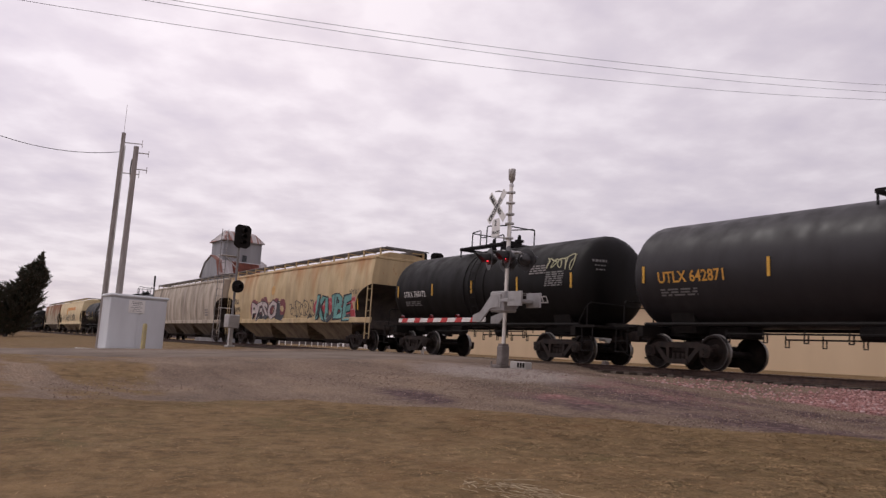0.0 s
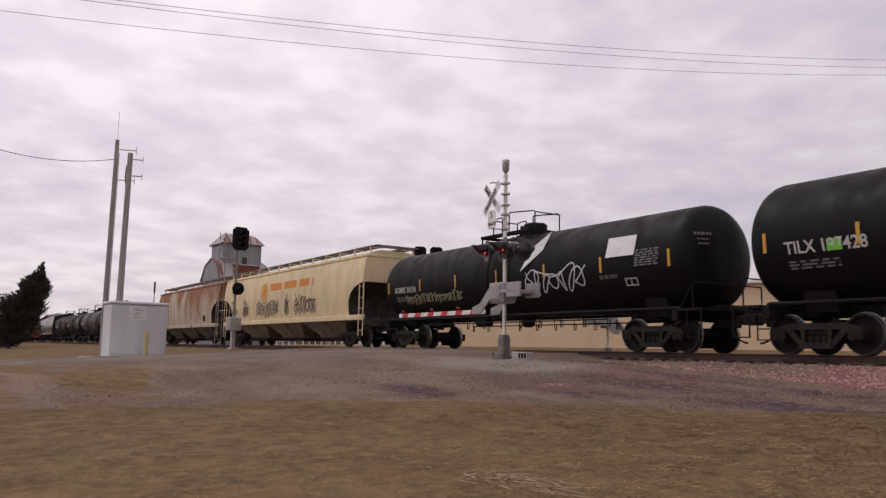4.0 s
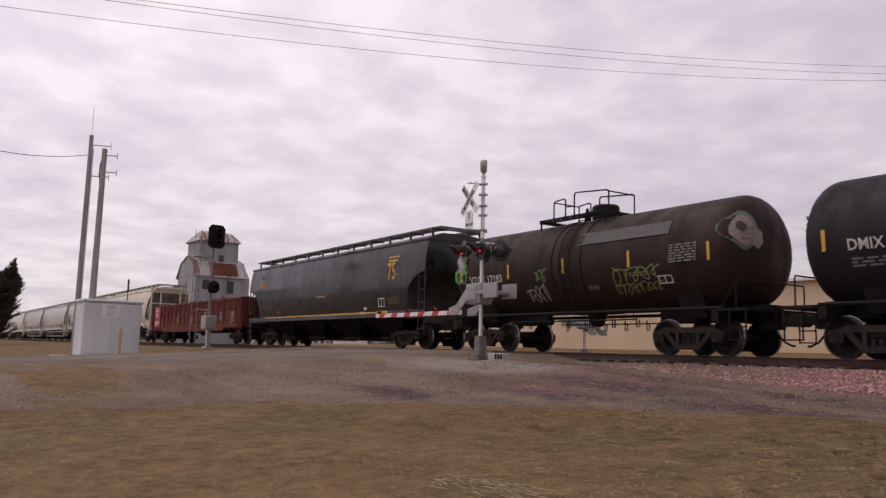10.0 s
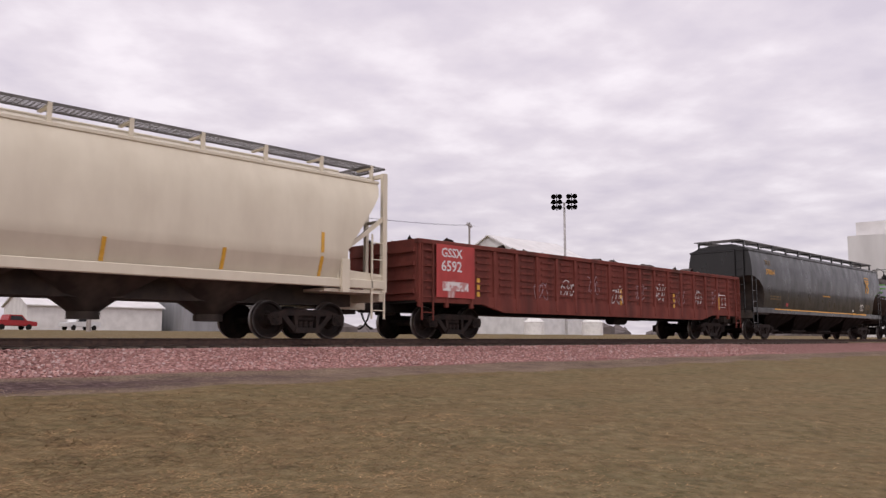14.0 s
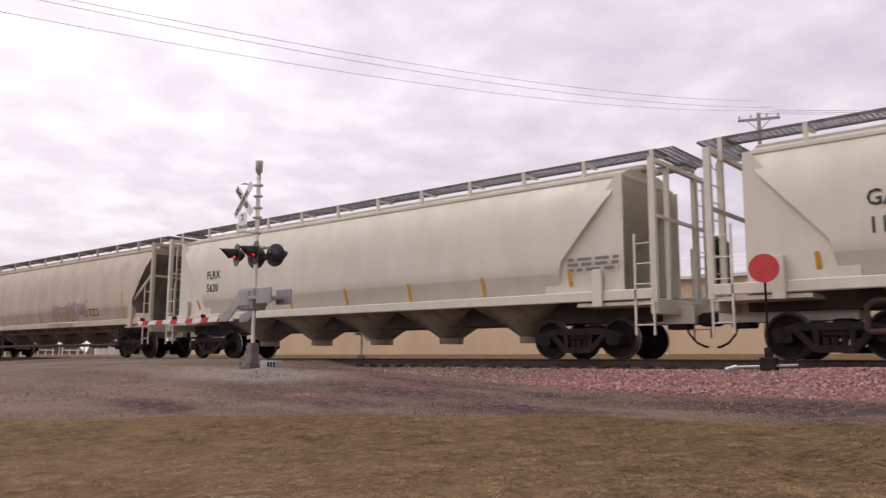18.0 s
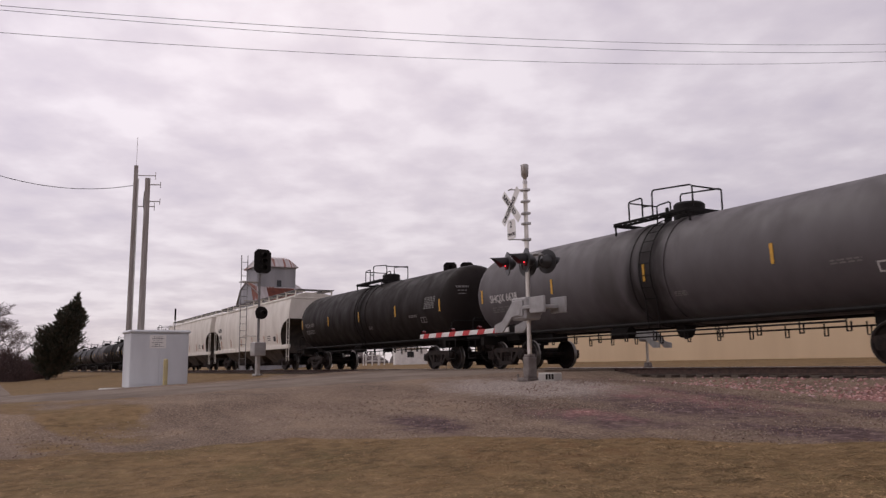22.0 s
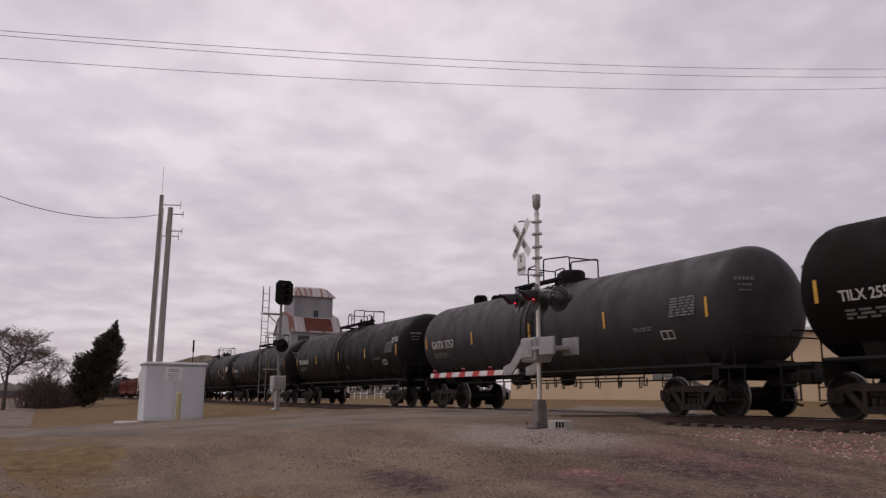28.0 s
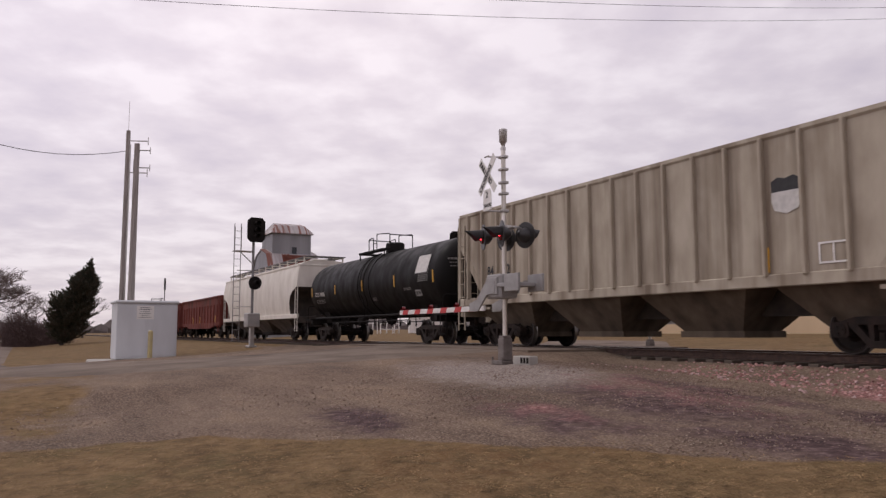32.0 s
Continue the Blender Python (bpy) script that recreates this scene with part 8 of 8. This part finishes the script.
sh1 = shed("tan_shed", -66, 10.6, 24, 46, 4.15, 6.6, TAN_WALL, WHITE_ROOF, "long tan metal shed with a pale roof beyond the tracks", 0)
for x, w, h, mt in ((44.5, 2.6, 3.2, WHITE),):
    bm = bmesh.new()
    box(bm, x, x + w, -0.06, 0.02, 0.1, h, bevel=0.01)
    part("door", bm, mt, sh1, "white metal door")
shed("grey_shed", 57, 75, 95, 107, 4.2, 6.4, GREY_SIDING, GREY_SIDING, "low dark grey shed")
shed("white_shed", 80, 95, 48, 60, 10.2, 13.4, surface("white_siding", (0.66, 0.65, 0.64), (0.55, 0.54, 0.53), 1, 0.7), WHITE_ROOF, "white gabled house far beyond the tracks")
shed("white_garage", 36, 55, 98, 108, 3.4, 5.4, surface("garage_siding", (0.68, 0.66, 0.64), (0.58, 0.56, 0.54), 1, 0.7), WHITE_ROOF, "white garage beyond the tan shed")

# grain elevator with cupola
el = thing("grain_elevator", "old tin-clad grain elevator with rusted gambrel roof and cupola", "grain elevator", pose(-105.5, 16.0, -0.6, 0, 0, 90))
bm = bmesh.new()
box(bm, -3.3, 3.3, -3.9, 3.9, 0, 9.5)
part("main_wall", bm, GREY_SIDING, el)
for s in (-3.28, 3.28):
    bm = bmesh.new()
    prism(bm, [(-3.9, 9.45), (3.9, 9.45), (2.7, 11.2), (0, 12.0), (-2.7, 11.2)], -0.05, 0.05)
    part("gable", bm, GREY_SIDING, el, at=pose(s, 0, 0, 0, 0, 90))


def folded_roof(rows):
    """Roof slabs over a bent profile of (y, z, half length), 0.12 thick."""
    bm = bmesh.new()
    top = [[bm.verts.new((sx * h, y, z + 0.12)) for sx in (-1, 1)] for y, z, h in rows]
    low = [[bm.verts.new((sx * h, y, z)) for sx in (-1, 1)] for y, z, h in rows]
    for k in range(len(rows) - 1):
        bm.faces.new((top[k][0], top[k][1], top[k + 1][1], top[k + 1][0]))
        bm.faces.new((low[k][1], low[k][0], low[k + 1][0], low[k + 1][1]))
        for e_ in (0, 1):
            bm.faces.new((low[k][e_], top[k][e_], top[k + 1][e_], low[k + 1][e_]))
    for k in (0, -1):
        bm.faces.new((low[k][0], low[k][1], top[k][1], top[k][0]))
    return bm


part("lower_roof", folded_roof([(-4.2, 9.2, 3.55), (-2.7, 11.2, 3.45), (0, 12.0, 3.45), (2.7, 11.2, 3.45), (4.2, 9.2, 3.55)]), TIN_RUST, el)
bm = bmesh.new()
vs = [bm.verts.new(p) for p in ((-1.4, -4.16, 9.45), (2.3, -4.16, 9.45), (2.3, -2.86, 11.2), (-1.4, -2.86, 11.2))]
f = bm.faces.new(vs)
bmesh.ops.solidify(bm, geom=[f], thickness=0.03)
part("rust_panel", bm, RUST_PANEL, el, "rust-red roofing sheet")
bm = bmesh.new()
box(bm, -2.6, 2.6, -2.6, 2.6, 10.8, 14.05)
part("cupola_wall", bm, GREY_SIDING, el)
part("cupola_roof", folded_roof([(-2.9, 14.0, 2.9), (-1.8, 15.1, 2.0), (0, 15.55, 1.8), (1.8, 15.1, 2.0), (2.9, 14.0, 2.9)]), TIN_RUST, el)
for s in (-1, 1):
    bm = bmesh.new()
    vs = [bm.verts.new(p) for p in ((s * 2.89, -2.9, 14.02), (s * 2.89, 2.9, 14.02), (s * 2.0, 1.8, 15.12), (s * 1.8, 0, 15.57), (s * 2.0, -1.8, 15.12))]
    bm.faces.new(vs)
    part("hip_end", bm, TIN_RUST, el)
for (xx, yy, zz, w, h) in ((0.33, -2.62, 11.4, 0.6, 0.85), (-1.6, -3.92, 7.6, 1.5, 1.2), (1.3, -3.92, 7.2, 0.9, 1.6)):
    wnd = part("window", box(bmesh.new(), -w / 2, w / 2, -0.05, 0.05, 0, h), GLASS_DARK, el, at=pose(xx, yy, zz))
part("door", box(bmesh.new(), -0.05, 0.05, -0.5, 0.5, 0, 2.6), GLASS_DARK, el, at=pose(-3.33, 0.4, 6.0))
bm = bmesh.new()
prism(bm, [(3.3, 0), (4.3, 0), (4.45, 9.3), (4.1, 10.1), (3.3, 11.2)], -2.4, 3.0)
part("annex", bm, TIN_RUST, el)

# concrete and white grain bins to the east
bn = thing("feed_mill", "tall white feed mill tower", "building", pose(153, 23.5, -0.6, 0, 0, 10))
bm = bmesh.new()
box(bm, -9, 9, -7, 7, 0, 18)
part("wall", bm, surface("mill_concrete", (0.62, 0.61, 0.60), (0.52, 0.51, 0.50), 0.3, 0.8, stretch=(1, 1, 0.3)), bn)
bm = bmesh.new()
box(bm, -6, 4, -6, 6, 18, 20.6)
part("headhouse", bm, WHITE_ROOF, bn)
for k in range(3):
    part("window", box(bmesh.new(), -0.6, 0.6, -0.06, 0.06, 0, 1.2), GLASS_DARK, bn, at=pose(-5 + 4.2 * k, -7.03, 15.2))

# floodlight tower
fl = thing("floodlight_pole", "steel floodlight pole with two banks of lamps", "floodlight", pose(64.7, 30, -0.6, 0, 0, -54))
part("pole", rod(bmesh.new(), (0, 0, 0), (0, 0, 14.3), 0.16, 10, 0.1), GALV, fl)
for sx in (-0.75, 0.75):
    bm = bmesh.new()
    box(bm, -0.62, 0.62, -0.1, 0.1, -0.06, 0.06)
    bank = part("lamp_bank", bm, SOFT_BLACK, fl, at=pose(sx, 0, 14.3))
    for i in range(3):
        for j in (-0.3, 0.3):
            bm = bmesh.new()
            turned(bm, [(-0.28, 0.26), (0.1, 0.2), (0.22, 0.0)], "y", 12)
            part("lamp", bm, SOFT_BLACK, bank, at=pose(j, -0.12, -0.55 + 0.55 * i))
    part("frame", box(bmesh.new(), -0.05, 0.05, -0.05, 0.05, -0.8, 0.9), SOFT_BLACK, bank)

# flag poles, white pipework and a hut near the elevator, feed bins to the east
for k, (x, y) in enumerate(((-88, 22), (-84, 25), (-92, 26))):
    fp = thing("flagpole", "white flagpole with a small limp flag", "flagpole", pose(x, y, -0.6), group="flagpoles")
    part("pole", rod(bmesh.new(), (0, 0, 0), (0, 0, 9.6), 0.06, 8, 0.035), WHITE, fp)
    bm = bmesh.new()
    prism(bm, [(0.0, 9.4), (0.5, 9.0), (0.9, 8.6), (0.95, 7.8), (0.45, 8.1), (0.0, 8.4)], -0.02, 0.02)
    part("flag", bm, S_RED if k == 0 else NAVY if k == 1 else INK_G, fp)
for k in range(3):
    rk = thing("pipe_rack", "white-painted pipe rack with upright posts", "pipe rack", pose(-93.0 + 1.1 * k, 17.6 + 3.0 * k, ground_z(-93, 19) - 0.02, 0, 0, 70), group="pipe racks")
    for i in range(4):
        part("post", rod(bmesh.new(), (0.75 * i, 0, 0), (0.75 * i, 0, 1.5 + 0.3 * ((i + k) % 2)), 0.07, 8), WHITE, rk)
    for z in (0.7, 1.4):
        part("rail", rod(bmesh.new(), (-0.1, 0, z), (2.4, 0, z), 0.05, 6), WHITE, rk)
hut = thing("white_hut", "small white site hut with a shallow roof", "hut", pose(-89.5, 29.0, ground_z(-89.5, 29) - 0.05, 0, 0, 70))
part("wall", box(bmesh.new(), -2.0, 2.0, -1.2, 1.2, 0, 2.0, bevel=0.03), WHITE, hut)
part("roof", box(bmesh.new(), -2.15, 2.15, -1.35, 1.35, 2.0, 2.15, bevel=0.04), WHITE_ROOF, hut)
part("window", box(bmesh.new(), -0.5, 0.3, -1.23, -1.19, 0.9, 1.6), GLASS_DARK, hut)
for x, y in ((70.6, 38.8), (74.4, 33.6)):
    bn = thing("feed_bin", "small white cone-topped feed bin", "feed bin", pose(x, y, ground_z(x, y) - 0.1), group="feed bins")
    part("drum", turned(bmesh.new(), [(0.0, 0.0), (0.0, 1.15), (1.5, 1.15), (1.55, 1.1)], "z", 20), WHITE, bn, smooth=True)
    part("cone_roof", turned(bmesh.new(), [(1.5, 1.2), (2.15, 0.35), (2.4, 0.3), (2.45, 0.0)], "z", 20), WHITE, bn, smooth=True)


def parked_car(x, y, yaw, paint, label, truck=False):
    c_ = thing("parked_pickup" if truck else "parked_car", label, "car", pose(x, y, ground_z(x, y), 0, 0, yaw))
    bm = bmesh.new()
    if truck:
        pts = [(-2.7, 0.45), (2.6, 0.45), (2.65, 0.95), (1.3, 1.05), (0.75, 1.75), (-0.75, 1.78), (-0.9, 1.12), (-2.7, 1.1)]
    else:
        pts = [(-2.2, 0.4), (2.2, 0.4), (2.25, 0.85), (1.2, 0.98), (0.55, 1.45), (-1.2, 1.47), (-1.9, 1.0), (-2.25, 0.9)]
    prism(bm, pts, -0.9, 0.9)
    bmesh.ops.bevel(bm, geom=list(bm.edges), offset=0.06, segments=2, affect="EDGES")
    part("body", bm, paint, c_, smooth=True)
    bm = bmesh.new()
    prism(bm, [(1.05, 1.1), (0.62, 1.6), (-0.6, 1.64), (-0.7, 1.15)] if truck else [(1.0, 1.02), (0.5, 1.36), (-1.1, 1.38), (-1.6, 1.02)], -0.92, 0.92)
    part("cab_glazing", bm, GLASS_DARK, c_)
    for xx in (-1.6, 1.6):
        for s in (-1, 1):
            bm = bmesh.new()
            turned(bm, [(-0.1, 0), (-0.1, 0.33), (0.1, 0.33), (0.1, 0)], "y", 16)
            part("wheel", bm, SOFT_BLACK, c_, at=pose(xx, s * 0.82, 0.33))
    return c_


parked_car(30.4, 85, 12, CAR_RED, "red pickup truck parked in the lot beyond the tracks", True)
parked_car(26.3, 88, 20, BLACK, "dark parked car in the lot beyond the tracks")
parked_car(40, 90, 200, CAR_WHITE, "white van-like car parked beyond the tracks", True)

# ---- trees ----
def bare_tree(name, x, y, h, seed, label, spread=0.55, levels=5, crowd=3, multi=1):
    rr = random.Random(seed)
    t = thing(name, label, "tree", pose(x, y, ground_z(x, y) - 0.05), group="bare trees")
    wood, twig = bmesh.new(), bmesh.new()

    def grow(p, d, length, r, lev):
        q = p
        for s in range(3):
            d2 = (d + Vector((rr.uniform(-1, 1), rr.uniform(-1, 1), rr.uniform(-0.4, 0.6))) * 0.18).normalized()
            q2 = q + d2 * length / 3
            rod(wood if lev < 3 else twig, q, q2, r * (1 - 0.15 * s), 6 if lev < 2 else 4 if lev < 3 else 3, r * (0.85 - 0.15 * s), caps=False)
            q, d = q2, d2
            if lev < levels and s > 0:
                for k in range(1 if s == 1 else crowd - 1):
                    a = rr.uniform(0, 6.28)
                    side = Vector((math.cos(a), math.sin(a), rr.uniform(-0.1, 0.6)))
                    grow(q, (d * 0.6 + side * spread * rr.uniform(0.7, 1.3)).normalized(), length * rr.uniform(0.55, 0.8), max(r * 0.55, 0.016), lev + 1)
    for k in range(multi):
        grow(Vector((rr.uniform(-0.4, 0.4) * (multi > 1), rr.uniform(-0.4, 0.4) * (multi > 1), 0)), Vector((rr.uniform(-0.1, 0.1) * multi, rr.uniform(-0.1, 0.1) * multi, 1)).normalized(), h * 0.36, h * 0.022 / (1 if multi == 1 else 2), 0)
    part("trunk", wood, BARK, t)
    tagged(part("branchwork", twig, TWIG, t), kind="stuff")
    return t


bare_tree("bare_tree", -84, -18.2, 9.0, 2, "leafless wide-spreading oak with fine twigs", 1.35, 6, 4)
bare_tree("bare_tree", -110, -13.5, 8.0, 7, "leafless tree behind the shrubs", 0.9, 5, 4)
bare_tree("bare_tree", -130, -24, 9.0, 8, "leafless far tree on the horizon", 0.8, 5, 4)
bare_tree("bare_tree", -105, -31, 10.5, 12, "leafless far tree on the horizon", 0.8, 5, 4)
bare_tree("bare_tree", -142, -6.5, 8.2, 14, "leafless far tree beside the track", 0.9, 5, 4)
bare_tree("bare_tree", 49.0, 60.8, 17.0, 3, "leafless round-crowned tree beyond the lot", 0.8, 6, 4)
bare_tree("bare_tree", 4.2, 62, 17.0, 4, "leafless tree behind the garage", 0.6, 5, 3)
bare_tree("bare_tree", 110, 90, 11.0, 5, "leafless far tree on the horizon", 0.6, 5, 3)


def brush(x, y, w, h, seed, label):
    """A domed thicket of bare stems and twigs."""
    rr = random.Random(seed)
    bm = bmesh.new()
    for k in range(700):
        p = Vector((rr.gauss(0, w * 0.3), rr.gauss(0, w * 0.3), 0))
        top = h * max(0.2, 1 - (p.length / w) ** 2) * rr.uniform(0.55, 1.0)
        q = p + Vector((rr.uniform(-0.5, 0.5), rr.uniform(-0.5, 0.5), top))
        rod(bm, p, q, 0.022, 3, 0.008, caps=False)
        for j in range(6):
            b0 = p.lerp(q, rr.uniform(0.25, 0.98))
            rod(bm, b0, b0 + Vector((rr.uniform(-0.6, 0.6), rr.uniform(-0.6, 0.6), rr.uniform(0.1, 0.7))), 0.011, 3, 0.004, caps=False)
    return tagged(part("brush", bm, BRUSHWOOD, at=pose(x, y, ground_z(x, y))), label, "shrub")


brush(-97, -15.2, 3.6, 4.0, 1, "dense reddish leafless brush by the side street")
brush(-102, -12.6, 3.4, 2.6, 2, "low leafless brush beside the cedar")
wood_pole(-79, -18.75, 4.6, "short weathered pole by the side street", 0.1)


def cedar(x, y, h, seed, label, lean=0.0):
    """Wind-shaped evergreen: short sprays round a leaning trunk, ragged outline, heavier on the windward side."""
    rr = random.Random(seed)
    t = thing("cedar_tree", label, "tree", pose(x, y, ground_z(x, y) - 0.05))
    part("trunk", rod(bmesh.new(), (0, 0, 0), (0, lean * h * 0.92, h * 0.92), 0.2, 8, 0.03), BARK, t)
    verts, faces = [], []

    def leaf(p, d, ln, w):
        side = d.cross(Vector((rr.uniform(-1, 1), rr.uniform(-1, 1), rr.uniform(-1, 1)))).normalized() * w
        k = len(verts)
        verts.extend([tuple(p - side), tuple(p + side), tuple(p + d * ln)])
        faces.append((k, k + 1, k + 2))

    def bough(z, a, reach, rise):
        """One upswept bough with tufts that taper to its tip."""
        base = Vector((0, lean * z, z))
        out = Vector((math.cos(a), math.sin(a) + lean * 0.5, rise)).normalized()
        n = 5 + int(reach * 7)
        for j in range(n):
            s = (j + rr.random()) / n
            sp = 0.16 * (1.15 - s)
            p = base + out * reach * s + Vector((0, 0, 0.25 * reach * s * s)) + Vector((rr.gauss(0, sp), rr.gauss(0, sp), rr.gauss(0, sp)))
            for q in range(4):
                d = (out + Vector((rr.uniform(-1, 1), rr.uniform(-1, 1), rr.uniform(-0.1, 1.3))) * 0.7).normalized()
                leaf(p, d, rr.uniform(0.18, 0.42), rr.uniform(0.035, 0.075))
    for k in range(1150):
        u = rr.random() ** 0.85
        a = rr.uniform(0, 6.283)
        lump = 0.85 + 0.5 * noise.noise(Vector((math.cos(a) * 1.3, math.sin(a) * 1.3, u * 7)))
        bough(h * (0.03 + 0.9 * u), a, (0.31 * h * (1 - u ** 2.5) + 0.12) * lump * rr.uniform(0.7, 1.08), rr.uniform(0.15, 0.7))
    # leaders that stick out of the ragged top
    for k in range(26):
        bough(h * rr.uniform(0.62, 0.97), rr.uniform(0, 6.283), rr.uniform(0.6, 1.0) * 0.13 * h, rr.uniform(1.6, 3.2))
    for k in range(12):
        bough(h * 0.9, rr.uniform(0, 6.283), 0.1 * h, 4.0)
    me = bpy.data.meshes.new("crown")
    me.from_pydata(verts, [], faces)
    me.materials.append(NEEDLE)
    ob = new("crown", me)
    ob.parent = t
    return t


cedar(-90, -11.4, 8.2, 3, "dark ragged evergreen cedar leaning by the track", 0.31)

# far tree line closing the horizon
bm = bmesh.new()
rr_ = random.Random(9)
for k in range(900):
    a = rr_.uniform(0, 6.283)
    d_ = rr_.uniform(420, 700)
    x, y = d_ * math.cos(a), d_ * math.sin(a)
    if abs(y) < 12:
        continue
    h_ = rr_.uniform(5, 11)
    w_ = rr_.uniform(5, 12)
    ring = []
    turned_seg = 7
    top = bm.verts.new((x + rr_.uniform(-2, 2), y + rr_.uniform(-2, 2), h_))
    for i in range(turned_seg):
        b_ = 2 * math.pi * i / turned_seg
        ring.append(bm.verts.new((x + w_ * math.cos(b_) * rr_.uniform(0.7, 1.2), y + w_ * math.sin(b_) * rr_.uniform(0.7, 1.2), h_ * rr_.uniform(0.2, 0.7))))
    low = [bm.verts.new((v.co.x, v.co.y, -1)) for v in ring]
    for i in range(turned_seg):
        j = (i + 1) % turned_seg
        bm.faces.new((ring[i], ring[j], top))
        bm.faces.new((low[i], low[j], ring[j], ring[i]))
tagged(part("far_woods", bm, surface("hazy_woods", (0.13, 0.105, 0.10), (0.09, 0.075, 0.07), 0.2, 0.95)), "low hazy line of leafless woods on the horizon", "woods", kind="stuff")

# ---- litter on the lawn ----
lx, ly = -0.45, -8.35
bm = bmesh.new()
prism(bm, [(-0.15, 0), (0.13, 0.01), (0.15, 0.03), (0.0, 0.045), (-0.14, 0.03)], -0.06, 0.06)
tagged(part("litter", bm, surface("crumpled_paper", (0.72, 0.76, 0.72), (0.55, 0.62, 0.57), 9, 0.7, bump=0.6), at=pose(lx, ly, ground_z(lx, ly) + 0.02, 8, 0, -14)), "crumpled white paper litter on the lawn", "litter")


def straw_patch(x, y, n, w, seed, label):
    rr = random.Random(seed)
    bm = bmesh.new()
    for k in range(n):
        px, py = rr.gauss(0, w * 0.4), rr.gauss(0, w * 0.22)
        a = rr.gauss(0, 0.35)
        ln = rr.uniform(0.1, 0.3)
        z0 = rr.uniform(0.02, 0.06)
        rod(bm, (px, py, z0), (px + ln * math.cos(a), py + ln * math.sin(a), z0 + rr.uniform(-0.01, 0.03)), 0.0035, 3)
    tagged(part("straw", bm, surface("pale_straw" + str(seed), (0.46, 0.37, 0.24), (0.34, 0.26, 0.16), 4, 0.9), at=pose(x, y, ground_z(x, y))), label, "straw", kind="stuff")


straw_patch(-1.36, -6.95, 130, 0.7, 1, "flattened pale straw in the lawn")
straw_patch(-5.25, -13.5, 90, 0.8, 2, "wisp of pale dead grass lying on the lawn")


# ---- motion ----
def motions():
    """Every car rolls by at the same steady speed; the wheels' turn is keyed with the wheelset."""
    for car, x in CARS:
        walk(car, [(0, pose(x, 0, 0)), (32, pose(x + SPEED * 32, 0, 0))])


motions()
